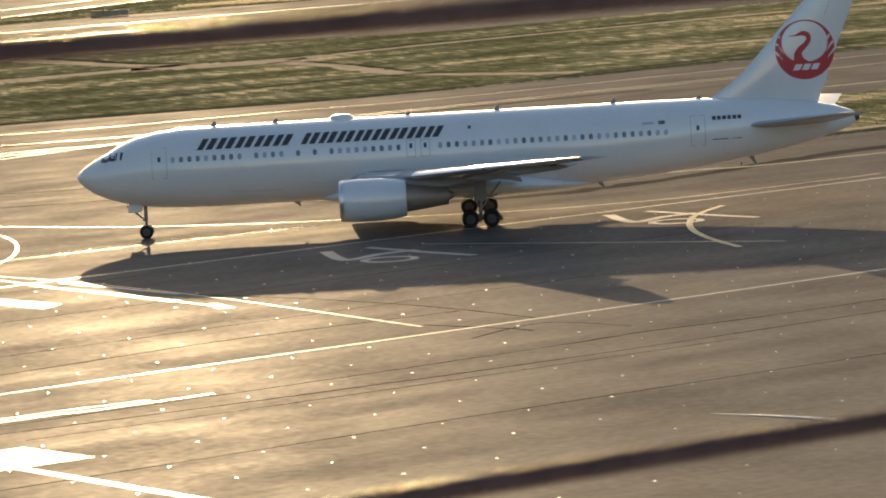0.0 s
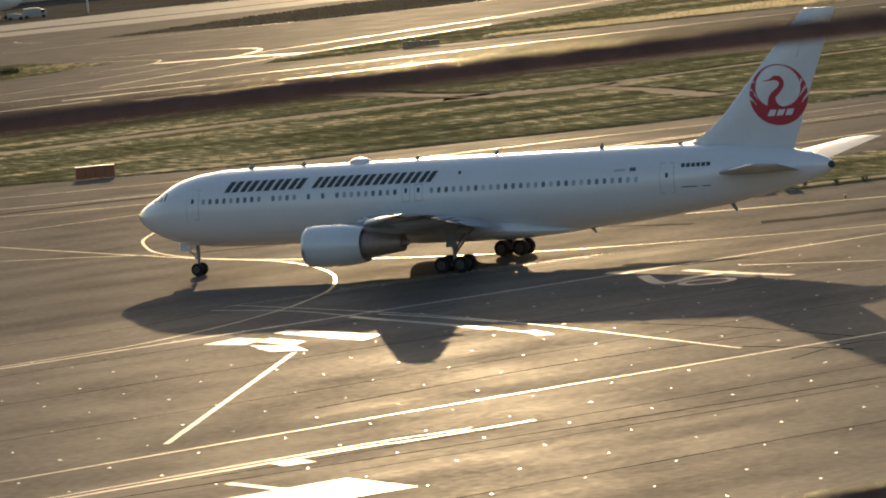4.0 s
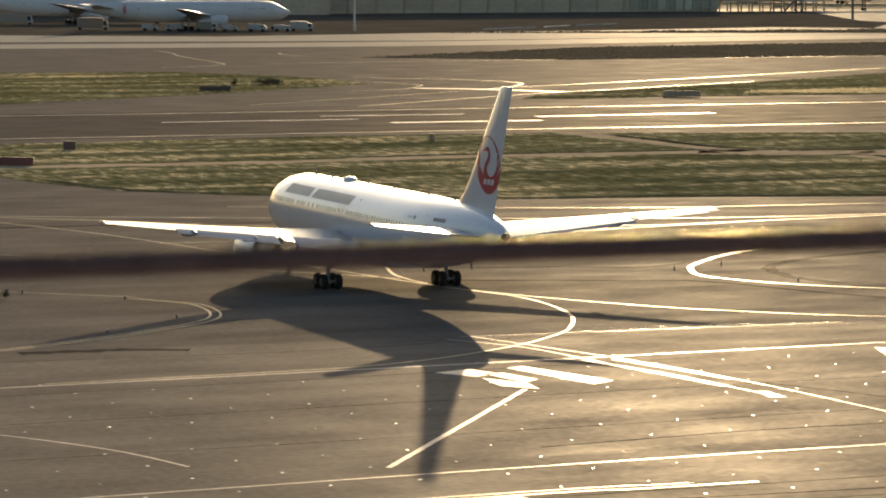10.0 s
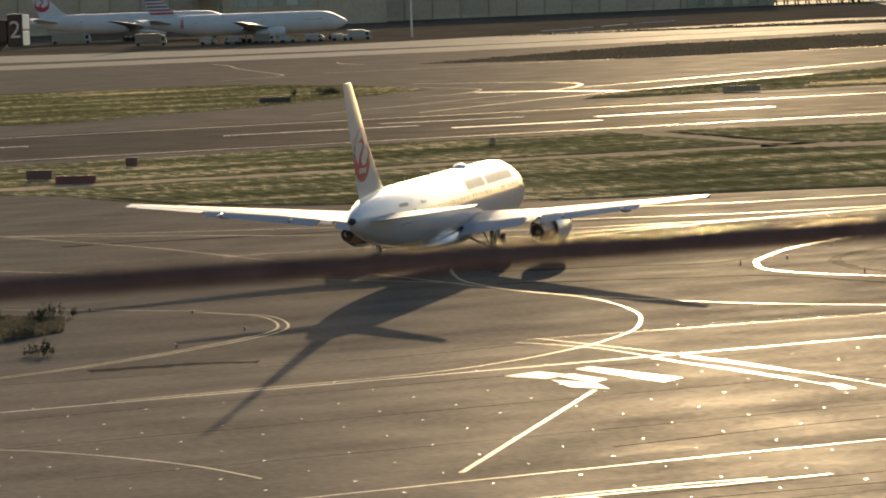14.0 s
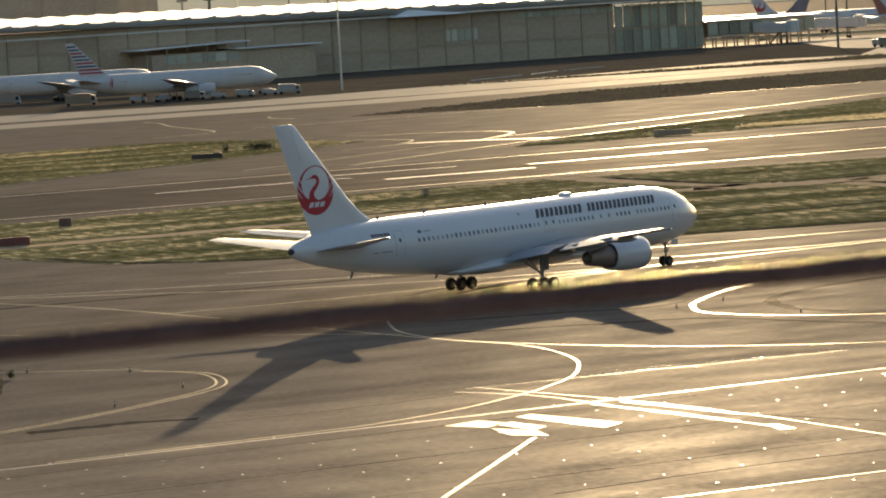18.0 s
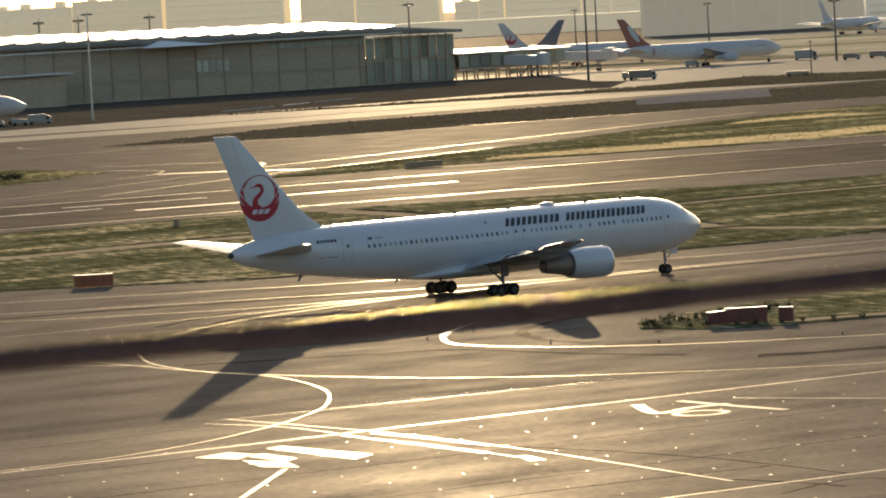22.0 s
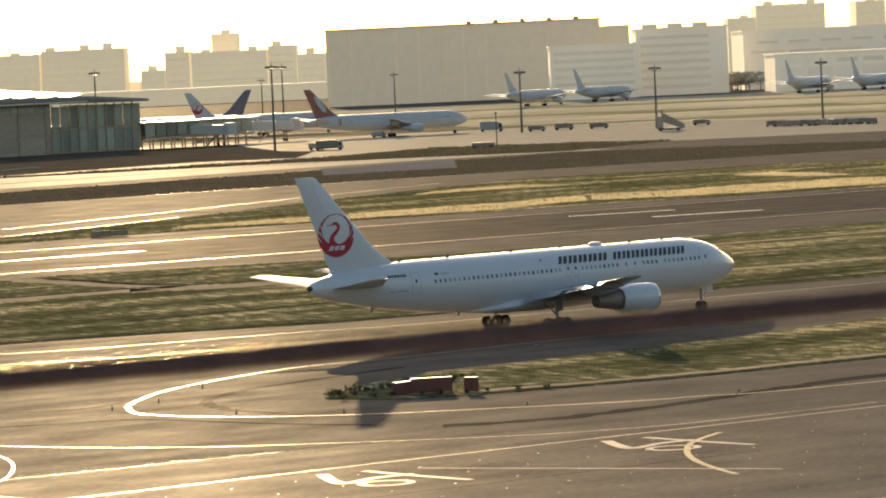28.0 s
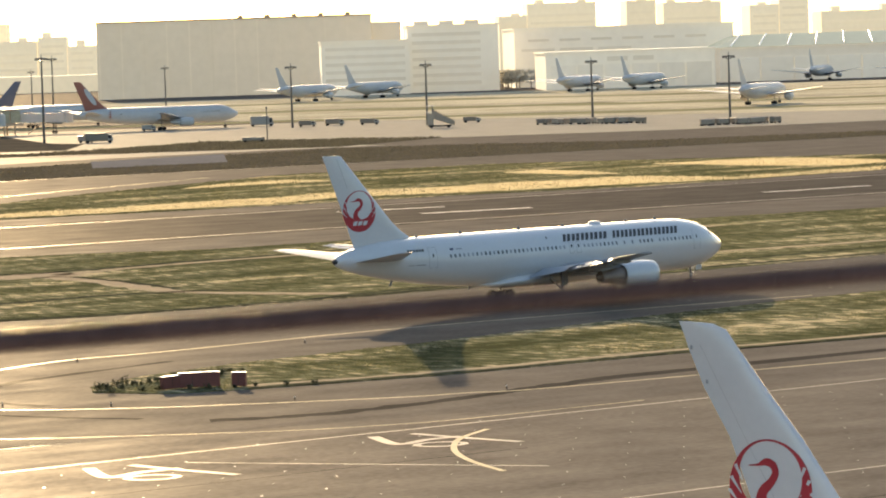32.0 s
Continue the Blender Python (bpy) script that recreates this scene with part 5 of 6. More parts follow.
def tufts(name, outline, count, tall, wide, span, seed, leaf=None, label="tufts of green and straw-coloured grass on the verge"):
    """Blades of grass over an outline: three leaning blades a tuft."""
    r = np.random.default_rng(seed)
    x, y = r.uniform(*span[0], count * 4), r.uniform(*span[1], count * 4)
    keep = inside(outline, x, y) & (np.abs(x / y + 0.06) < 0.24)
    keep &= ~inside(SLAB, x, y)
    for pts, w, mat in TRACKS:      # nothing grows on the bare tracks
        for (xa, ya), (xb, yb) in zip(pts, pts[1:]):
            f = np.clip(((x - xa) * (xb - xa) + (y - ya) * (yb - ya)) / ((xb - xa) ** 2 + (yb - ya) ** 2), 0, 1)
            keep &= np.hypot(x - xa - f * (xb - xa), y - ya - f * (yb - ya)) > w * 0.5 + 0.5
    x, y = x[keep][:count], y[keep][:count]
    n = len(x)
    patch = 0.55 + 0.45 * np.sin(x * 0.21 + y * 0.13) * np.sin(x * 0.05 - y * 0.17 + 1.0)
    h = tall * r.uniform(0.35, 1.0, n) * (0.5 + 0.7 * patch)
    v = np.zeros((n, 3, 3, 3))
    for b in range(3):
        a = r.uniform(0, 2 * np.pi, n)
        lean = r.uniform(0.1, 0.6, n) * h
        ox, oy = r.uniform(-wide, wide, n), r.uniform(-wide, wide, n)
        w = wide * r.uniform(0.25, 0.6, n)
        v[:, b, 0] = np.stack([x + ox - np.sin(a) * w, y + oy + np.cos(a) * w, 0 * x], -1)
        v[:, b, 1] = np.stack([x + ox + np.sin(a) * w, y + oy - np.cos(a) * w, 0 * x], -1)
        v[:, b, 2] = np.stack([x + ox + np.cos(a) * lean, y + oy + np.sin(a) * lean, h], -1)
    v = v.reshape(-1, 3)
    me = bpy.data.meshes.new(name)
    me.from_pydata(v.tolist(), [], np.arange(len(v)).reshape(-1, 3).tolist())
    me.materials.append(leaf or GRASS_LEAF)
    return tagged(new(name, me), label, "grass", kind="stuff")


tufts("grass_tufts", GRASS["middle"], 80000, 0.20, 0.13, ((-130, 130), (395, 640)), 1)
tufts("grass_tufts", GRASS["island"], 38000, 0.20, 0.11, ((-12, 110), (310, 470)), 2)
tufts("grass_tufts", GRASS["far_left"], 26000, 0.24, 0.22, ((-200, -105), (580, 750)), 4)
tufts("grass_tufts", GRASS["far_right"], 42000, 0.26, 0.22, ((-85, 230), (630, 900)), 5)


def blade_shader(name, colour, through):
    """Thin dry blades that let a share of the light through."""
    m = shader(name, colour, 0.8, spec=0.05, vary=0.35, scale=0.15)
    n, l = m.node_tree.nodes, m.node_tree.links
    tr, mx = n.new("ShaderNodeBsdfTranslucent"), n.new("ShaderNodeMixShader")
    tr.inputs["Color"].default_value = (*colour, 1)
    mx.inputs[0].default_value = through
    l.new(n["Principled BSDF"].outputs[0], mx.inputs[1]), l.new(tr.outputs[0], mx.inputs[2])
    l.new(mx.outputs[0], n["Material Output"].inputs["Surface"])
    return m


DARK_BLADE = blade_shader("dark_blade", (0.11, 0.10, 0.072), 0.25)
STRAW_BLADE = blade_shader("straw_blade", (0.46, 0.40, 0.27), 0.55)
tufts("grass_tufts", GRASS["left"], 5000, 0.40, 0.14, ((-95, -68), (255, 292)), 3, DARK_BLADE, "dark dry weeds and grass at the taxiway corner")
tufts("grass_tufts", GRASS["dark_strip"], 14000, 0.45, 0.3, ((-140, 220), (835, 1062)), 6, DARK_BLADE, "dark dry grass on the verge before the far road")
STRAW = [
    ([(26.8, 712), (42.8, 711), (57, 716), (77, 726), (100, 734), (92, 750), (81.8, 764), (60.9, 756), (45, 744), (27.5, 734)], 5200),
    ([(59, 812), (68, 822), (77, 796), (80, 780), (70, 790)], 1300), ([(92, 836), (101, 820), (110, 801), (124, 786), (140, 800), (124.4, 842), (104.6, 844)], 5200),
    ([(-45, 668), (-20, 674), (10, 690), (26, 712), (26, 733), (0, 712), (-28, 690), (-44, 680)], 4200), ([(100, 734), (128, 757), (200, 803), (190, 815), (120, 766), (98, 745)], 2600),
    ([(-6, 780), (10, 792), (26, 800), (16, 812), (-2, 796)], 900),
]
for k, (outline, count) in enumerate(STRAW):
    tufts("straw_tufts", outline, int(count * 1.5), 0.40, 0.22, ((min(p[0] for p in outline), max(p[0] for p in outline)), (min(p[1] for p in outline), max(p[1] for p in outline))), 20 + k, STRAW_BLADE, "patch of pale straw in the verge")

WEED_LEAF = shader("weed_leaf", (0.085, 0.088, 0.045), 0.7, spec=0.1, vary=0.4, scale=2.0)
WEED_STEM = shader("weed_stem", (0.10, 0.08, 0.05), 0.8, spec=0.1, vary=0.2)


def weed_bush(x, y, size, seed):
    """A ragged bush of thin stems and small leaves."""
    r = random.Random(seed)
    w = thing("weed_bush", "ragged dark weeds growing at the edge of the verge", "weeds", "weeds on the verge", at=pose(x, y, 0.04, 0, 0, r.uniform(0, 360)))
    stems, leaves = bmesh.new(), bmesh.new()
    for i in range(int(16 * size + 6)):
        a, d = r.uniform(0, 2 * math.pi), r.uniform(0, 0.8) * size
        bx, by = d * math.cos(a), d * math.sin(a) * 0.6
        h = r.uniform(0.35, 1.0) * size * 0.9
        tx, ty = bx + r.uniform(-0.25, 0.25) * size, by + r.uniform(-0.25, 0.25) * size
        q = [stems.verts.new(p) for p in ((bx - 0.012, by, 0), (bx + 0.012, by, 0), (tx, ty, h))]
        stems.faces.new(q)
        for k in range(9):
            f = r.uniform(0.25, 1.0)
            px, py, pz = bx + (tx - bx) * f, by + (ty - by) * f, h * f
            s, b = r.uniform(0.05, 0.11) * (0.6 + size * 0.5), r.uniform(0, 2 * math.pi)
            e = [leaves.verts.new((px + s * math.cos(b + o) * l, py + s * math.sin(b + o) * l, pz + z * s)) for o, l, z in ((0, 0.2, 0), (0.8, 1.1, 0.5), (0, 2.0, 0.9), (-0.8, 1.1, 0.4))]
            leaves.faces.new(e)
    part("stems", stems, WEED_STEM, w, smooth=False)
    part("leaves", leaves, WEED_LEAF, w, smooth=False)
    return w


rw = random.Random(11)
for i in range(26):
    f = i / 25
    weed_bush(-9.2 + 11 * f + rw.uniform(-0.6, 0.6), 318 + 13 * f + rw.uniform(-1.5, 2.5), rw.uniform(0.35, 0.8), 30 + i)
for i in range(9):
    weed_bush(-8 + i * 1.9 + rw.uniform(-0.5, 0.5), 314.6 + rw.uniform(0, 2.0) + i * 0.15, rw.uniform(0.3, 0.55), 70 + i)
for i in range(16):
    weed_bush(-71.5 - rw.uniform(0, 10), 263 + rw.uniform(0, 20), rw.uniform(0.6, 1.4), 90 + i)
weed_bush(-67.2, 255.4, 1.3, 120)
weed_bush(-68.0, 255.6, 0.8, 121)
for i in range(10):
    weed_bush(-130 + rw.uniform(-4, 4), 688 + rw.uniform(-3, 3), rw.uniform(0.8, 1.6), 130 + i)


# ---- the far side of the field ----
FACADE_DARK = shader("terminal_wall", (0.51, 0.40, 0.285), 0.8, spec=0.03, vary=0.15, scale=0.08)
GLASS_DARK = shader("terminal_glass", (0.49, 0.385, 0.275), 0.6, spec=0.06, vary=0.15, scale=0.1, random=0.10)
GLASS_GREEN = shader("terminal_glass_green", (0.40, 0.39, 0.29), 0.5, spec=0.1, vary=0.2, scale=0.1, random=0.35)
GLASS_PALE = shader("terminal_glass_pale", (0.50, 0.50, 0.40), 0.4, spec=0.3, vary=0.2, scale=0.1, random=0.25)
MULLION = shader("mullion", (0.47, 0.37, 0.265), 0.7, 0.0, spec=0.05, vary=0.1)
ROOF_METAL = shader("roof_metal", (0.55, 0.54, 0.52), 0.32, 0.6, vary=0.1, scale=0.2)
ROOF_DULL = shader("roof_dull", (0.34, 0.31, 0.27), 0.8, spec=0.0, vary=0.12, scale=0.2)
ROOF_WHITE = shader("roof_rib", (0.78, 0.77, 0.74), 0.3, vary=0.06)
MAST_STEEL = shader("mast_steel", (0.12, 0.11, 0.10), 0.5, 0.4, vary=0.1)
VAN_WHITE = shader("van_white", (0.34, 0.315, 0.285), 0.35, vary=0.06, random=0.1)
VAN_GREY = shader("van_grey", (0.25, 0.225, 0.20), 0.4, vary=0.1, random=0.3)
PLAIN_GREY = shader("plain_grey_sheet", (0.55, 0.53, 0.49), 0.6, spec=0.2, vary=0.1, scale=0.2)
CART_GREY = shader("cart_grey", (0.29, 0.235, 0.175), 0.6, vary=0.15, random=0.3)


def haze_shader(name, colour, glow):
    """Houses so far off that evening haze veils them; warm emission stands in for it."""
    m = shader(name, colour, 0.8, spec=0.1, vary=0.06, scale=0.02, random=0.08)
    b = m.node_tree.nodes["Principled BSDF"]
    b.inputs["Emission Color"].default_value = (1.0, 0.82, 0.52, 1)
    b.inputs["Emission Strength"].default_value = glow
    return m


# hangar sheets, doors, glass and roof emit a little in place of haze
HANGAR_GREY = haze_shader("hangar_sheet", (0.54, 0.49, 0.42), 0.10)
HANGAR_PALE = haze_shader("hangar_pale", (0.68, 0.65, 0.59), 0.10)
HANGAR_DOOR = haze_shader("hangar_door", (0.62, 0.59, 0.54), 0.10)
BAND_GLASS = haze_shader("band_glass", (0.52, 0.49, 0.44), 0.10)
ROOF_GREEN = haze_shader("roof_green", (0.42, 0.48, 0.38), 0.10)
# the skyline glows more: its thicker haze is put into the emission
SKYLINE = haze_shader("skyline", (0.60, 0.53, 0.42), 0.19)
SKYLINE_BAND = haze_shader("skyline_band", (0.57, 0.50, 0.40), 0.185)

# terminal: x along its front, y away from the field, ground at z = 0
TERM = pose(-100, 1370, 0, 0, 0, 33)
term = thing("far_terminal", "long dark glass airport terminal with a ribbed metal roof", "terminal building", at=TERM)
part("wall", box(-430, -34, 1.2, 60, 0, 19.0), FACADE_DARK, term, smooth=False)
part("end_wall", box(-34, -0.5, 1.2, 60, 0, 8.8), FACADE_DARK, term, smooth=False)
bm = bmesh.new()
v = [bm.verts.new(p) for p in ((-430, -3, 23.0), (-22, -3, 19.0), (2, -2, 17.2), (2, 64, 17.4), (-22, 64, 21.5), (-430, 64, 25.5))]
low = [bm.verts.new((p.co.x, p.co.y, p.co.z - 0.9)) for p in v]
bm.faces.new(v), bm.faces.new(low[::-1])
for i in range(6):
    bm.faces.new((low[i], low[(i + 1) % 6], v[(i + 1) % 6], v[i]))
bmesh.ops.recalc_face_normals(bm, faces=bm.faces)
part("roof", bm, ROOF_DULL, term, "dull ribbed metal roof", smooth=False)
saw = bmesh.new()
loft([[(-3.6, -2.6, 0.0), (2.6, -2.6, 0.0), (2.4, -2.6, 0.75), (1.9, -2.6, 0.75)], [(-3.6, 58, 0.0), (2.6, 58, 0.0), (2.4, 58, 0.75), (1.9, 58, 0.75)]], bm=saw)
saw_mesh = mesh_of(saw, "roof_monitor", ROOF_METAL, False)
x = -422.0
while x < -20:      # a saw of long roof lights across the ridge
    o = new("roof_monitor", saw_mesh)
    o.parent = term
    o.matrix_basis = pose(x, 0, 22.98 + (x + 430) * (19.0 - 23.0) / 408, 2.3, 0, 0)
    x += 8.6
part("gutter", box(-430, -22, -3.25, -3.03, 17.0, 17.5), ROOF_METAL, term, smooth=False)
part("roof_tent", loft([[(-118, -6, 16.9), (-91, -6, 16.9), (-91, 1, 17.0), (-118, 1, 17.0)], [(-112, -4, 19.0), (-110, -4, 19.0), (-110, -1, 19.0), (-112, -1, 19.0)]]), ROOF_WHITE, term, "pale peaked canopy at the roof edge", smooth=False)
pane = mesh_of(box(-4.6, 4.6, -0.06, 0.06, 0.1, 5.2), "pane", GLASS_DARK, False)
for i in range(39):
    for z in (1.0, 6.8, 12.6):
        o = new("pane", pane)
        o.parent = term
        o.matrix_basis = pose(-425 + i * 10.1, 1.0, z)
fin_bar = mesh_of(box(-0.2, 0.2, 0.3, 0.9, 0, 18.6), "mullion", MULLION, False)
for i in range(40):
    o = new("mullion", fin_bar)
    o.parent = term
    o.matrix_basis = pose(-430 + i * 10.1, 0.3, 0)
for z in (6.1, 12.0, 18.0):
    part("floor_band", box(-430, -34, 0.7, 1.0, z, z + 0.45), MULLION, term, smooth=False)
gpane = mesh_of(box(-1.55, 1.55, -0.06, 0.06, 0.1, 7.2), "pane", GLASS_GREEN, False)
column = mesh_of(tube([(0, 0, 0), (0, 0, 16.5)], 0.28, 8), "column", MULLION, False)
for i in range(10):
    for z in (0.6, 8.6):
        o = new("pane", gpane)
        o.parent = term
        o.matrix_basis = pose(-32.3 + i * 3.4, 0.8, z)
    o = new("column", column)
    o.parent = term
    o.matrix_basis = pose(-34 + i * 3.4, 0.1, 0)
for k in range(14):
    for z in (0.6, 8.6):
        o = new("pane", gpane)
        o.parent = term
        o.matrix_basis = pose(0.0, 3 + k * 4.0, z, 0, 0, 90)
part("annex", box(-206, -150, -14, 0.5, 0, 9.9), FACADE_DARK, term, "low dark annex under thin pale canopies", smooth=False)
for x0, x1, z0, z1 in ((-211, -173, 11.4, 12.5), (-178, -148, 10.1, 10.3)):
    part("annex_canopy", loft([[(x0, -16, z0), (x0, 1, z0), (x0, 1, z0 + 0.35), (x0, -16, z0 + 0.35)], [(x1, -16, z1), (x1, 1, z1), (x1, 1, z1 + 0.35), (x1, -16, z1 + 0.35)]]), ROOF_WHITE, term, smooth=False)
for i in range(6):
    part("canopy_post", tube([(-208 + i * 6.8, -15.2, 0), (-208 + i * 6.8, -15.2, 11.5 + i * 0.19)], 0.16, 6), MULLION, term)
apane = mesh_of(box(-1.9, 1.9, -0.06, 0.06, 0, 2.6), "pane", GLASS_PALE, False)
for i in range(6):
    o = new("pane", apane)
    o.parent = term
    o.matrix_basis = pose(-200 + i * 4.4, -14.1, 6.8)
cpane = mesh_of(box(-1.35, 1.35, -0.06, 0.06, 0, 1.9), "pane", GLASS_PALE, False)
for i in range(12):      # clear strip of glass under the eaves
    o = new("pane", cpane)
    o.parent = term
    o.matrix_basis = pose(-68.6 + i * 3.0, 0.8, 14.3)
lit_pane = mesh_of(box(-0.95, 0.95, -0.06, 0.06, 0, 3.8), "pane", GLASS_PALE, False)
for i in range(5):       # paler panes stand in for a group of lit windows
    o = new("pane", lit_pane)
    o.parent = term
    o.matrix_basis = pose(-96 + i * 2.5, 0.75, 8.0)
for xa, ya, xb, yb in ((-144, 1091, -133, 1118), (-131, 1122, -126, 1143), (-124.5, 1147, -115, 1167)):
    tagged(part("trim_barrier", tube([(xa, ya, 0.16), (xb, yb, 0.16)], 0.15, 8), WALL_PALE, smooth=False), "low white barrier before the terminal", "barrier", kind="structure")

high = thing("terminal_block", "tall hazy grey terminal block behind the long roof", "terminal building", at=pose(0, 1480, 0))
part("wall", box(-560, -326, 0, 70, 0, 36), FACADE_DARK, high, smooth=False)
part("roof_edge", box(-561, -325, -1, 71, 36, 37), ROOF_METAL, high, smooth=False)
for i in range(12):
    part("wall_rib", box(-556 + i * 20, -555 + i * 20, -0.6, 0, 0, 36), MULLION, high, smooth=False)
for i in range(9):
    part("pane", box(-350 + i * 2.6, -347.9 + i * 2.6, -0.2, 0, 21, 23.4), GLASS_GREEN, high, smooth=False)
tall_mast = thing("pale_mast", "slim pale mast before the terminal", "mast", at=pose(-176, 1069, 0))
part("pole", tube([(0, 0, 0), (0, 0, 29)], [0.32, 0.2], 10), ROOF_METAL, tall_mast)
part("cross_arm", box(-1.6, 1.6, -0.15, 0.15, 28.2, 28.6), MAST_STEEL, tall_mast, smooth=False)

pier = thing("boarding_pier", "low glazed boarding pier beside the terminal", "pier", at=TERM)
part("deck", box(1, 44, 0, 7, 3.2, 4.0), FACADE_DARK, pier, smooth=False)
part("back_wall", box(1, 44, 5.5, 7, 4.0, 8.6), FACADE_DARK, pier, smooth=False)
part("roof", box(0, 46, -0.8, 7.8, 8.6, 9.2), ROOF_METAL, pier, smooth=False)
ppane = mesh_of(box(-1.9, 1.9, -0.05, 0.05, 0, 4.2), "pane", GLASS_GREEN, False)
pcol = mesh_of(tube([(0, 0, 0), (0, 0, 3.3)], 0.3, 8), "column", MULLION, False)
for i in range(10):
    o = new("pane", ppane)
    o.parent = pier
    o.matrix_basis = pose(3.2 + i * 4.2, 0.2, 4.2)
    for y in (0.8, 6.2):
        o = new("column", pcol)
        o.parent = pier
        o.matrix_basis = pose(3.2 + i * 4.2, y, 0)


def jet_bridge(m):
    b = thing("jet_bridge", "grey boarding bridge on steel legs beside the pier", "boarding bridge", "boarding bridges", at=m)
    part("tunnel", loft([[(0, -1.6, 4.2), (0, 1.6, 4.2), (0, 1.6, 7.4), (0, -1.6, 7.4)], [(16, -1.6, 3.8), (16, 1.6, 3.8), (16, 1.6, 7.0), (16, -1.6, 7.0)]]), PLAIN_GREY, b, smooth=False)
    part("cab", lathe([(3.6, 0.2), (3.6, 2.3), (7.3, 2.3), (7.8, 1.6), (7.9, 0.1)], 12, "Z"), PLAIN_GREY, b, at=pose(17.5, 0, 0), smooth=False)
    for y in (-1.3, 1.3):
        part("leg", tube([(13, y, 0.5), (13, y, 4.2)], 0.22, 8), MAST_STEEL, b)
        part("wheel", wheel_mesh(0.5, 0.4), TYRE, b, at=pose(13, y, 0.5))
    part("brace", tube([(13, -1.3, 1), (13, 1.3, 3.8)], 0.12, 6), MAST_STEEL, b)
    part("stair", loft([[(9, 1.7, 4.0), (9, 2.7, 4.0), (9, 2.7, 3.8), (9, 1.7, 3.8)], [(4, 1.7, 0.2), (4, 2.7, 0.2), (4, 2.7, 0), (4, 1.7, 0)]]), MULLION, b, smooth=False)
    return b


first_bridge = jet_bridge(TERM @ pose(44, 3, 0, 0, 0, -10))
copy_thing(first_bridge, TERM @ pose(20, 0, 0, 0, 0, -75))


# duller, warmer white: haze over the distant jets is put into the paint
FAR_WHITE = shader("far_hazed_white", (0.54, 0.525, 0.51), 0.42, spec=0.2, vary=0.10, scale=0.25)


def far_jet(label, tail, at, scale=1.0, belly=None, ring=False):
    a = thing("parked_airliner", label, "aircraft", "airliners on the far aprons", at=at @ Matrix.Diagonal((scale, scale, scale, 1)))
    part("fuselage", fuselage_mesh(BODY, 20), FAR_WHITE, a)
    for s in (1, -1):
        for nm, st, mt in (("wing", WING, GREY_PAINT), ("tailplane", TAILPLANE, FAR_WHITE)):
            bm = wing_mesh(st)
            bm.transform(Matrix.Diagonal((1, s, 1, 1)))
            bmesh.ops.recalc_face_normals(bm, faces=bm.faces)
            part(nm, bm, mt, a)
        cowl = lathe([(9.2, 0.3), (9.2, 1.2), (8.6, 1.42), (6.6, 1.42), (4.9, 1.2), (4.8, 0.9), (3, 0.7), (1.8, 0.3)], 16)
        cowl.transform(Matrix.Translation((0, 7.9 * s, 2.5)))
        part("engine", cowl, FAR_WHITE, a)
        part("pylon", box(1.5, 7, 7.75 * s - 0.15, 7.75 * s + 0.25, 3.2, 4.0), GREY_PAINT, a, smooth=False)
        bm = tube([(0, 4.65 * s, 0.6), (0, 4.65 * s, 3.2)], 0.2, 8)
        part("gear_leg", bm, GEAR_PAINT, a)
        for p in (-0.71, 0.71):
            part("wheel", wheel_mesh(0.57, 1.5), TYRE, a, at=pose(p, 4.65 * s, 0.57))
    part("gear_leg", tube([(22.76, 0, 0.4), (22.76, 0, 2.4)], 0.14, 8), GEAR_PAINT, a)
    part("wheel", wheel_mesh(0.47, 0.9), TYRE, a, at=pose(22.76, 0, 0.47))
    fin = part("fin", wing_mesh(FIN, upright=True), tail, a, "painted fin")
    if ring:
        emblem(FIN, fin, -22.6, 10.36, 2.03, False)
    for side in (1, -1):
        part("window_row", skin_patch(bmesh.new(), -12.9, 20.4, 5.28, 5.60, side, 0.02), CART_GREY, a)
        if belly:
            part("tail_sweep", skin_patch(bmesh.new(), -23.4, -15.6, 4.2, 6.7, side, 0.02, n=4), belly, a)
    return a


def striped_tail(a):
    """Slanted red and blue bars over a pale fin."""
    for side in (1, -1):
        for i in range(9):
            z = 7.9 + i * 0.86
            le = -16.6 - (z - 7.6) * 0.96
            te = -23.7 - (z - 7.6) * 0.40
            bm = bmesh.new()
            rows = []
            for k in range(9):
                xa, xb = le - 0.5 + (te - le + 0.7) * k / 8, le - 0.9 + (te - le + 1.0) * k / 8
                rows.append([bm.verts.new(fin_side(FIN, xa, z, side, 0.05)), bm.verts.new(fin_side(FIN, xb, z + 0.45, side, 0.05))])
            for p, q in zip(rows, rows[1:]):
                bm.faces.new((p[0], q[0], q[1], p[1]) if side < 0 else (p[0], p[1], q[1], q[0]))
            part("fin_bar", bm, LIVERY_RED if i < 2 or i % 3 == 0 else LIVERY_NAVY, a, smooth=False)


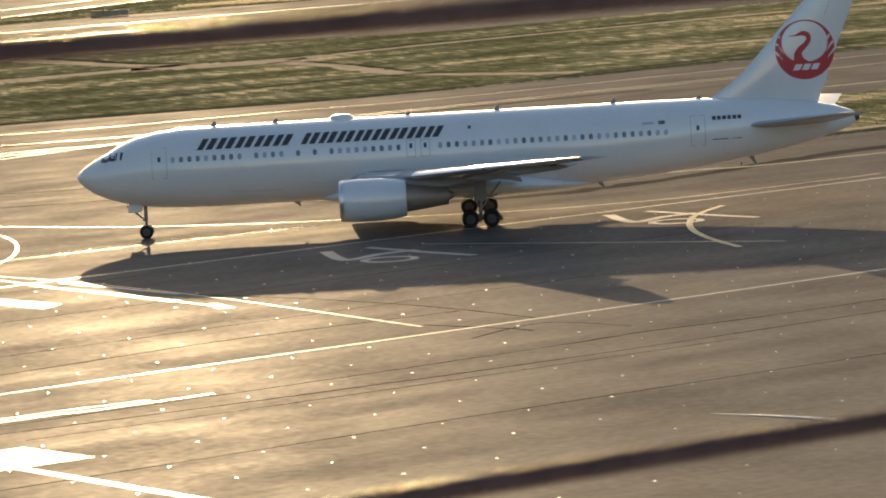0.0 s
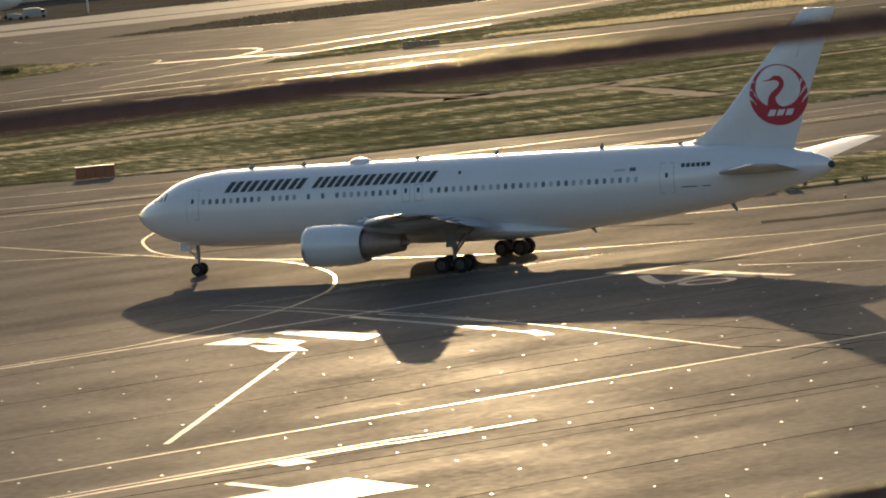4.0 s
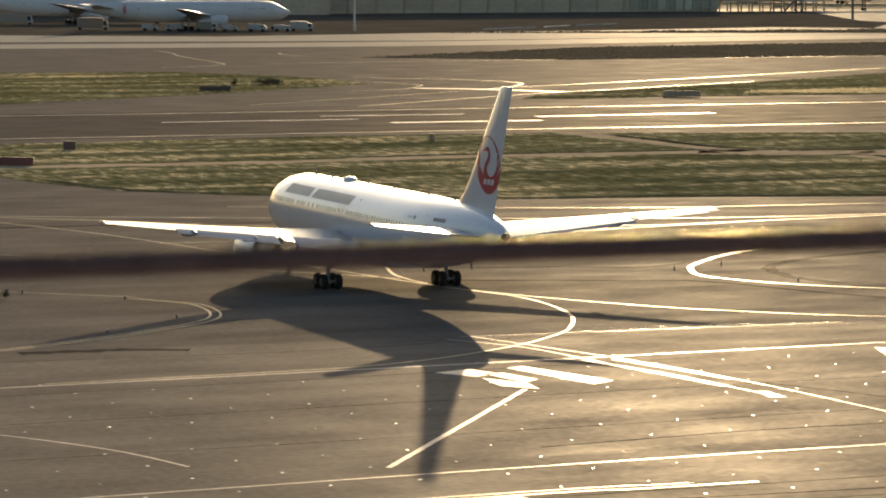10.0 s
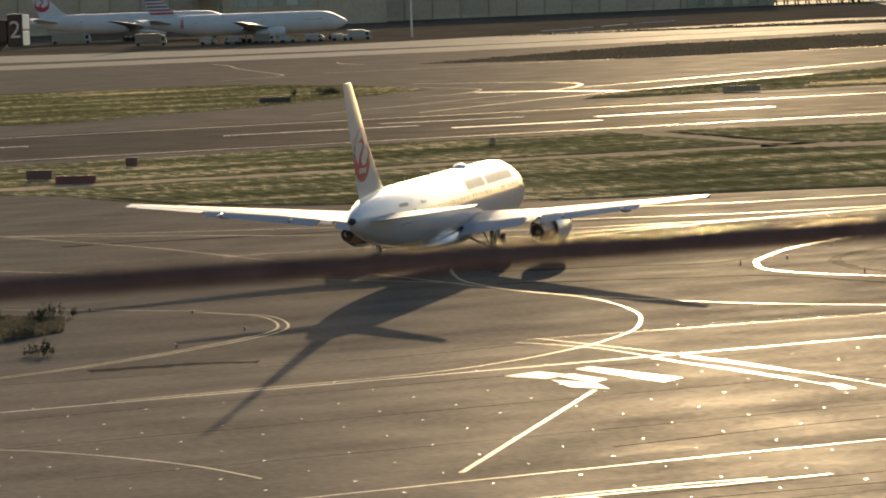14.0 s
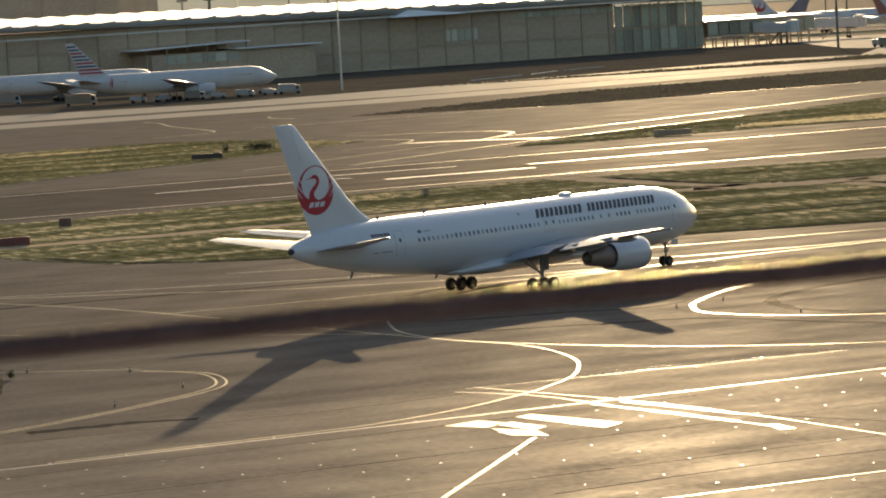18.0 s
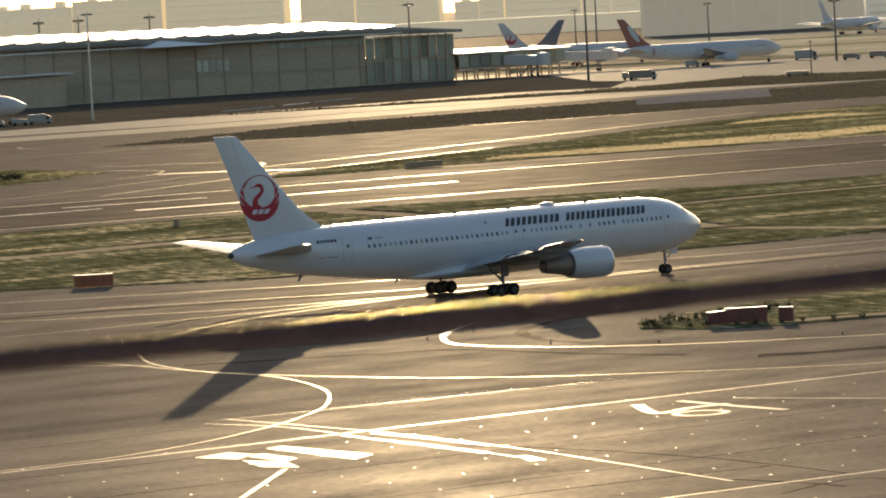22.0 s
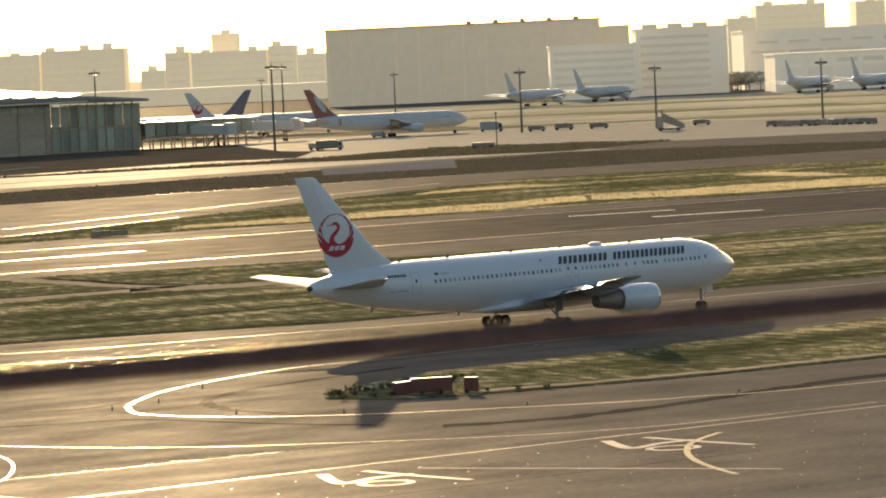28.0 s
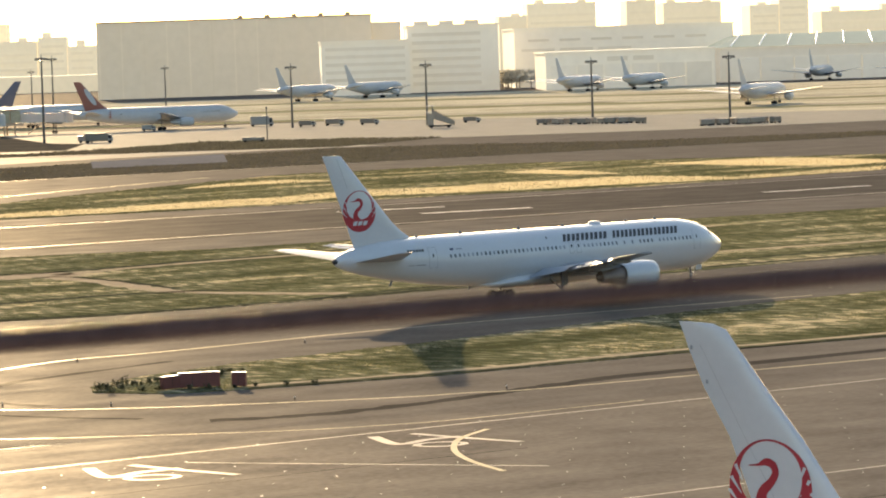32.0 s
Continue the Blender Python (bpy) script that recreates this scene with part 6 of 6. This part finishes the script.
silver = far_jet("silver-white airliner with red and blue bars on its fin", FAR_WHITE, pose(-222, 1068, 0, 0, 0, 23), 1.06, LIVERY_RED)
striped_tail(silver)
far_jet("white airliner with a red ring on its fin at the terminal", FAR_WHITE, pose(-267.7, 1128, 0, 0, 0, 18), 1.08, ring=True)
red_tailed = far_jet("white airliner with a red fin on the far apron", LIVERY_ORANGE, pose(-17.5, 1397, 0, 0, 0, 20), 1.1, LIVERY_ORANGE)
for side in (1, -1):      # pale leaping mark on the red fin
    bm, rows = bmesh.new(), []
    for k in range(7):
        z, half = 8.6 + k * 0.85, 0.25 + 0.75 * math.sin(math.pi * (k + 0.6) / 7.2)
        mid = -20.1 - (z - 8.6) * 0.62
        rows.append([bm.verts.new(fin_side(FIN, mid + half, z, side, 0.05)), bm.verts.new(fin_side(FIN, mid - half, z, side, 0.05))])
    for p, q in zip(rows, rows[1:]):
        bm.faces.new((p[0], q[0], q[1], p[1]) if side < 0 else (p[0], p[1], q[1], q[0]))
    part("fin_mark", bm, FAR_WHITE, red_tailed, "pale mark on the red fin", smooth=False)
far_jet("white airliner with a red ring on its fin behind the pier", FAR_WHITE, pose(-66, 1533, 0, 0, 0, 12), 1.1, ring=True)
far_jet("white airliner with a navy blue fin behind the pier", LIVERY_NAVY, pose(-100, 1560, 0, 0, 0, 170), 1.1)
plain_jet = far_jet("plain white airliner parked on the distant apron", FAR_WHITE, pose(50, 2030, 0, 0, 0, 58), 1.1)
for x, y, h in ((86, 2082, 58), (130, 2275, 50), (190, 2060, 62), (224, 2068, 62), (336, 2200, 70), (390, 2190, 75)):
    copy_thing(plain_jet, pose(x, y, 0, 0, 0, h))
copy_thing(plain_jet, pose(207, 1503, 0, 0, 0, 66))


def lamp_mast(x, y, h):
    m = thing("lamp_mast", "tall dark floodlight mast with a cross head", "lamp mast", "floodlight masts", at=pose(x, y, 0))
    part("pole", tube([(0, 0, 0), (0, 0, h)], [0.42, 0.24], 10), MAST_STEEL, m)
    part("cross_arm", box(-1.9, 1.9, -0.2, 0.2, h - 0.6, h - 0.2), MAST_STEEL, m, smooth=False)
    part("platform", lathe([(h - 1.3, 0.3), (h - 1.2, 0.9), (h - 1.0, 0.9), (h - 0.9, 0.3)], 10, "Z"), MAST_STEEL, m)
    part("tip", tube([(0, 0, h), (0, 0, h + 1.0)], 0.1, 6), MAST_STEEL, m)
    for px in (-1.7, -0.9, 0.9, 1.7):
        part("floodlight", box(px - 0.32, px + 0.32, -0.35, 0.25, h - 0.95, h - 0.45, bevel=0.05), MAST_STEEL, m)
    return m


for x, y, h in ((-50.6, 1253.5, 26.4), (28.4, 1358, 20.8), (71.7, 1320, 20.3), (125.6, 1315, 19.7), (161.4, 1243, 20.2), (-20.4, 2013, 19.6), (-95.5, 2222, 19), (-122, 1450, 27), (-286, 1452, 27), (-242, 1450, 27.6), (-260, 1470, 27.5), (-219, 1470, 27.5), (-298, 1460, 27), (-296, 1500, 27), (-62, 1640, 26), (226, 1300, 20)):
    lamp_mast(x, y, h)
pole = thing("slim_pole", "slim dark pole beside the far apron", "pole", at=pose(16.9, 1158.3, 0))
part("pole", tube([(0, 0, 0), (0, 0, 10)], [0.2, 0.12], 8), MAST_STEEL, pole)
part("cap", box(-0.3, 0.3, -0.3, 0.3, 9.6, 10.1, bevel=0.05), MAST_STEEL, pole)


def vehicle(name, label, at, long, high, body, cab=True):
    v = thing(name, label, "vehicle", "airport vehicles", at=at)
    part("body", box(-long / 2, long / 2 - (1.6 if cab else 0), -1.05, 1.05, 0.55, high, bevel=0.12), body, v)
    if cab:
        part("cab", loft([[(long / 2 - 1.6, -1.0, 0.5), (long / 2 - 1.6, 1.0, 0.5), (long / 2 - 1.6, 1.0, high * 0.85), (long / 2 - 1.6, -1.0, high * 0.85)], [(long / 2 - 0.5, -1.0, 0.5), (long / 2 - 0.5, 1.0, 0.5), (long / 2 - 0.5, 0.95, high * 0.82), (long / 2 - 0.5, -0.95, high * 0.82)], [(long / 2, -0.95, 0.5), (long / 2, 0.95, 0.5), (long / 2, 0.9, 1.1), (long / 2, -0.9, 1.1)]]), VAN_WHITE, v, smooth=False)
        for s in (1, -1):
            part("side_window", box(long / 2 - 1.5, long / 2 - 0.6, s * 1.0 - 0.02, s * 1.0 + 0.02, 1.25, high * 0.76), WINDOW_DARK, v, smooth=False)
    for p in (-long / 2 + 0.8, long / 2 - 0.9):
        for q in (-0.95, 0.95):
            part("wheel", wheel_mesh(0.42, 0.3), TYRE, v, at=pose(p, q, 0.42))
    return v


for x, y, long, high, mt, turn in ((-229, 1056, 4.4, 1.8, VAN_WHITE, 5), (-222, 1054, 4.6, 2.0, VAN_GREY, 170), (-213, 1053, 6.0, 2.6, CART_GREY, 8), (-207, 1054, 4.4, 1.7, VAN_WHITE, 20), (-200, 1056, 5.0, 2.1, VAN_WHITE, 0), (-194, 1060, 4.5, 1.8, VAN_WHITE, 15), (-189, 1062, 6.2, 2.7, VAN_WHITE, 10), (-246, 1062, 8.5, 3.3, CART_GREY, 12), (-281, 1114, 11, 3.2, CART_GREY, 10), (-33, 1224, 8.5, 3.0, CART_GREY, 10), (-37, 1232, 5, 2.2, VAN_GREY, 0), (18.8, 1403, 8.0, 3.6, VAN_WHITE, 5), (33.6, 1366, 6, 2.2, CART_GREY, 0), (43, 1373, 6.5, 2.4, CART_GREY, 8), (54.6, 1365, 6.5, 2.2, CART_GREY, 0), (88, 1345, 6, 2.0, CART_GREY, 4), (-20, 1380, 5, 2.2, VAN_WHITE, 0)):
    vehicle("service_truck" if long > 5.5 else "service_van", "service vehicle parked on the far apron", pose(x, y, 0, 0, 0, turn), long, high, mt)
vehicle("low_trailer", "low grey equipment box beside the far road", pose(12.9, 1159.5, 0, 0, 0, 5), 6.5, 1.6, CART_GREY, False)

stairs = thing("passenger_stairs", "grey mobile passenger stairs on the far apron", "stairs", at=pose(74, 1276, 0, 0, 0, 180))
for s in (1, -1):
    part("side_beam", loft([[(-4, s * 1.0 - 0.1, 0.6), (-4, s * 1.0 + 0.1, 0.6), (-4, s * 1.0 + 0.1, 1.2), (-4, s * 1.0 - 0.1, 1.2)], [(3, s * 1.0 - 0.1, 4.6), (3, s * 1.0 + 0.1, 4.6), (3, s * 1.0 + 0.1, 5.2), (3, s * 1.0 - 0.1, 5.2)]]), PLAIN_GREY, stairs, smooth=False)
    part("post", tube([(3, s, 0.5), (3, s, 7.0)], 0.14, 6), MAST_STEEL, stairs)
    part("rail", tube([(-4, s, 2.1), (3, s, 6.0)], 0.07, 6), MAST_STEEL, stairs)
for i in range(16):
    part("step", box(-4 + i * 0.44, -3.6 + i * 0.44, -1, 1, 0.8 + i * 0.25, 0.9 + i * 0.25), MULLION, stairs, smooth=False)
for s in (1, -1):
    part("side_panel", loft([[(-4, s * 1.12 - 0.03, 0.6), (-4, s * 1.12 + 0.03, 0.6), (-4, s * 1.12 + 0.03, 1.9), (-4, s * 1.12 - 0.03, 1.9)], [(3, s * 1.12 - 0.03, 3.0), (3, s * 1.12 + 0.03, 3.0), (3, s * 1.12 + 0.03, 5.8), (3, s * 1.12 - 0.03, 5.8)]]), CART_GREY, stairs, smooth=False)
    part("cab_panel", box(2.7, 4.7, s * 1.14 - 0.03, s * 1.14 + 0.03, 1.0, 4.6), CART_GREY, stairs, smooth=False)
part("platform", box(2.6, 5.0, -1.1, 1.1, 4.8, 5.0), PLAIN_GREY, stairs, smooth=False)
part("canopy", box(2.6, 4.8, -1.2, 1.2, 6.9, 7.1), PLAIN_GREY, stairs, smooth=False)
part("chassis", box(-3, 4.5, -0.9, 0.9, 0.4, 1.0), MAST_STEEL, stairs, smooth=False)
for p in (-2, 3.5):
    for q in (-1, 1):
        part("wheel", wheel_mesh(0.45, 0.3), TYRE, stairs, at=pose(p, q, 0.45))


def cart(x, y, turn):
    c = thing("baggage_cart", "grey baggage cart standing in a row", "cart", "carts on the far apron", at=pose(x, y, 0, 0, 0, turn))
    part("bed", box(-1.7, 1.7, -0.8, 0.8, 0.45, 0.6), CART_GREY, c, smooth=False)
    part("cover", loft([[(-1.6, -0.75, 0.6), (-1.6, 0.75, 0.6), (-1.6, 0.75, 1.8), (-1.6, 0, 2.0), (-1.6, -0.75, 1.8)], [(1.6, -0.75, 0.6), (1.6, 0.75, 0.6), (1.6, 0.75, 1.8), (1.6, 0, 2.0), (1.6, -0.75, 1.8)]]), CART_GREY, c, smooth=False)
    for p in (-1.2, 1.2):
        for q in (-0.7, 0.7):
            part("wheel", wheel_mesh(0.3, 0.2), TYRE, c, at=pose(p, q, 0.3))
    return c


rc = random.Random(5)
one_cart = cart(105, 1270, 5)
for i in range(15):
    copy_thing(one_cart, pose(107 + i * 1.9 + rc.uniform(-0.8, 0.8), 1268 - i * 1.7 + rc.uniform(-5, 5), 0, 0, 0, rc.uniform(-60, 60)))
for i in range(14):
    copy_thing(one_cart, pose(146 + i * 1.7 + rc.uniform(-0.7, 0.7), 1178 + i * 0.8 + rc.uniform(-5, 5), 0, 0, 0, rc.uniform(-60, 60)))


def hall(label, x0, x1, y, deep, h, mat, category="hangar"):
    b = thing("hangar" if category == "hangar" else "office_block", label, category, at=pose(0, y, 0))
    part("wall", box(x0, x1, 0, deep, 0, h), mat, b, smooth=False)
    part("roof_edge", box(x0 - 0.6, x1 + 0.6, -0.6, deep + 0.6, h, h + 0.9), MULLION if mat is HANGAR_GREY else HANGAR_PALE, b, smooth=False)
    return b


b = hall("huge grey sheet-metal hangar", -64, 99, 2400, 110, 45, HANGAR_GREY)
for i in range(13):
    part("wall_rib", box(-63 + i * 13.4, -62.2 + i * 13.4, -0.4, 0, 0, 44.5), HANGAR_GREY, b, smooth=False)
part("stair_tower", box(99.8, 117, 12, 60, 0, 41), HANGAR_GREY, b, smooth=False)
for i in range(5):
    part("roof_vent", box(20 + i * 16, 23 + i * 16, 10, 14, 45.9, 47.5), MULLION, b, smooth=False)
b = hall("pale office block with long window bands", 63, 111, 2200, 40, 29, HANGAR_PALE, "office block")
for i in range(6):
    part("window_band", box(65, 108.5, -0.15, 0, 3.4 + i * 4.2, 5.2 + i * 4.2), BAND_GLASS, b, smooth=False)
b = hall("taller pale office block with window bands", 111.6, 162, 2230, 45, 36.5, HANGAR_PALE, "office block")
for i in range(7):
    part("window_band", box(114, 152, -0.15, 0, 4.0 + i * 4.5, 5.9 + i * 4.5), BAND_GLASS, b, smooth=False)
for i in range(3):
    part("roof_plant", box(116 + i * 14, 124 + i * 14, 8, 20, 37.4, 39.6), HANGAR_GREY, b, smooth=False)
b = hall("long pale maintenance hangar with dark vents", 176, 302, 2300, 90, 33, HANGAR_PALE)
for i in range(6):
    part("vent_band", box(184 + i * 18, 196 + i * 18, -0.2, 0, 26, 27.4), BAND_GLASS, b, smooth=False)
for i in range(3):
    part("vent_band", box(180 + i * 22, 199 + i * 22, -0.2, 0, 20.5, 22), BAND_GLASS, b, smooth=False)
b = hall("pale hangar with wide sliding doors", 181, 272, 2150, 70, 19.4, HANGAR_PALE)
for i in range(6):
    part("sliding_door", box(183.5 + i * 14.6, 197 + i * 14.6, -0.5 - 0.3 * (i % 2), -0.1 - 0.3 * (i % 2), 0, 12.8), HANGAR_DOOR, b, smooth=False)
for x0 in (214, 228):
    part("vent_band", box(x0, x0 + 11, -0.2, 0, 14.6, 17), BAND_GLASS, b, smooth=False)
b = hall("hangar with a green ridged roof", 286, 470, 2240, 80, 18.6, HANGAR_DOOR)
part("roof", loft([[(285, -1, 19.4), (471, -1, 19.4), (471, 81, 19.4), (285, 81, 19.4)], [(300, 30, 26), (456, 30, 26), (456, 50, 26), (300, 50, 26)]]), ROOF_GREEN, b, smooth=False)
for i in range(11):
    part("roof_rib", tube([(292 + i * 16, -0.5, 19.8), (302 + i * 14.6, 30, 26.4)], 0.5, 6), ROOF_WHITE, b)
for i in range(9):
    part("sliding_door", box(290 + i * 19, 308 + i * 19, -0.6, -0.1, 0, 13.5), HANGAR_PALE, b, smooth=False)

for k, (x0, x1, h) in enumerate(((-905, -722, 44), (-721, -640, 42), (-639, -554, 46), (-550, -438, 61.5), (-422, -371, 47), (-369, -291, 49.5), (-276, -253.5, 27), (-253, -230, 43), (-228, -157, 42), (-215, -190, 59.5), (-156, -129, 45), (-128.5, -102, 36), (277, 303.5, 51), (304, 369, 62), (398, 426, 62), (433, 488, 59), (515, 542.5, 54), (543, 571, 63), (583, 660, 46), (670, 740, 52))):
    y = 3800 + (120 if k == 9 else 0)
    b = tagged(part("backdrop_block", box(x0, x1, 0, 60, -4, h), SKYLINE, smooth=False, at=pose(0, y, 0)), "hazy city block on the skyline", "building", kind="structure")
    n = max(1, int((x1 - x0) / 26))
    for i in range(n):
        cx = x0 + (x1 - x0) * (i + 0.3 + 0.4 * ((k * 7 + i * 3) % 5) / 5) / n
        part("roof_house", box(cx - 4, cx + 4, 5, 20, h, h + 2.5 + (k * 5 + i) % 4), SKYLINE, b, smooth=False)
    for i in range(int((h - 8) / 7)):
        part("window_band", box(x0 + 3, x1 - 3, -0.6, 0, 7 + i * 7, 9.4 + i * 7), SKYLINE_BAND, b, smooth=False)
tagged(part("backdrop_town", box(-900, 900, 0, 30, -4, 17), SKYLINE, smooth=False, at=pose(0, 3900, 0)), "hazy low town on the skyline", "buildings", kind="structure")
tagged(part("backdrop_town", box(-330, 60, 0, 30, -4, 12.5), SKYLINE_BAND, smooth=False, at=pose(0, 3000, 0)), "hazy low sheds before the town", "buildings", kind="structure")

# leaf colour lightened far beyond green to stand in for haze
TREE_LEAF = shader("tree_leaf", (0.62, 0.57, 0.46), 0.8, spec=0.1, vary=0.3, scale=0.3)
TREE_BARK = shader("tree_bark", (0.14, 0.11, 0.08), 0.9, spec=0.1, vary=0.2)


def tree(x, y, h, seed):
    r = random.Random(seed)
    t = thing("tree", "dusky round-crowned tree beside the hangars", "tree", "trees by the hangars", at=pose(x, y, 0))
    bm = tube([(0, 0, 0), (0.1, 0, h * 0.3), (0, 0.1, h * 0.6)], [0.35, 0.25, 0.1], 7)
    for i in range(4):
        a = i * 1.6 + r.uniform(-0.3, 0.3)
        tube([(0.05, 0, h * 0.35), (math.cos(a) * h * 0.25, math.sin(a) * h * 0.25, h * 0.65)], [0.14, 0.05], 5, bm)
    part("trunk", bm, TREE_BARK, t)
    lv = bmesh.new()
    for i in range(260):
        a, q, s = r.uniform(0, 2 * math.pi), r.uniform(-1, 1), r.uniform(0.5, 1) ** 0.5
        c = math.sqrt(1 - q * q)
        p = Vector((c * math.cos(a) * h * 0.40 * s, c * math.sin(a) * h * 0.40 * s, h * 0.62 + q * h * 0.34 * s)) + Vector((r.uniform(-0.6, 0.6), r.uniform(-0.6, 0.6), r.uniform(-0.6, 0.6)))
        w = h * 0.07
        lv.faces.new([lv.verts.new(p + Vector((r.uniform(-w, w), r.uniform(-w, w), r.uniform(-w, w)))) for k in range(4)])
    part("crown", lv, TREE_LEAF, t, smooth=False)
    return t


one_tree = tree(170, 2280, 11, 1)
rt = random.Random(8)
for i in range(9):
    copy_thing(one_tree, pose(168 + rt.uniform(-2, 22), 2278 + rt.uniform(-6, 14), 0, 0, 0, rt.uniform(0, 360)))

SLAB_GREY = shader("slab_grey", (0.165, 0.158, 0.158), 0.9, spec=0.0, vary=0.12, scale=0.1)
tagged(part("pavement_slab", prism(SLAB, 0.0, 0.075), SLAB_GREY, smooth=False), "grey concrete slab in the far verge", "slab", kind="structure")
hedge = [(-150, 1052), (-37, 1122), (1, 1186), (40, 1168), (66, 1142), (35, 1076), (-37, 1084)]
tagged(part("grass_verge", prism(hedge, -0.05, 0.06), DARK_BED, smooth=False), "dark rough verge before the far apron", "grass", kind="structure")
tufts("grass_tufts", hedge, 7000, 0.7, 0.4, ((-150, 66), (1050, 1186)), 7, DARK_BLADE, "dark dry grass on the verge before the far apron")


# ---- what moves ----
# seconds, x, y, heading
TAXI = [
    (0, 1.77, 274.09, 180.10), (2, -8.75, 273.40, 171.50), (4, -19.56, 275.44, 157.55), (7, -34.90, 284.23, 138.70), (9, -43.20, 291.87, 124.81),
    (10, -46.34, 296.76, 117.22), (11, -48.78, 302.28, 109.04), (12, -50.60, 308.23, 101.11), (13, -51.53, 314.36, 93.05), (16, -49.17, 331.70, 70.09),
    (18, -43.71, 343.42, 56.35), (19, -39.90, 348.66, 51.35), (21, -31.13, 358.30, 43.36), (24, -15.30, 371.41, 39.46), (28, 7.75, 388.89, 38.55),
    (31, 26.05, 403.04, 38.18), (32, 32.18, 407.86, 38.10),
]


def rolled(t):
    """Metres that the wheels have rolled by then."""
    way = 0.0
    for (ta, xa, ya, _), (tb, xb, yb, _) in zip(TAXI, TAXI[1:]):
        way += math.hypot(xb - xa, yb - ya) * max(0.0, min(1.0, (t - ta) / (tb - ta)))
    return way


def motions():
    walk(jet, [(t, pose(x, y, 0, 0, 0, turn)) for t, x, y, turn in TAXI])
    steps = [32.0 * i / 400 for i in range(401)]
    ways = [rolled(t) for t in steps]
    for ob, x, y, r in ROLLING:
        walk(ob, [(t, pose(x, y, r, 0, math.degrees(way / r) % 360, 0)) for t, way in zip(steps, ways)])


motions()
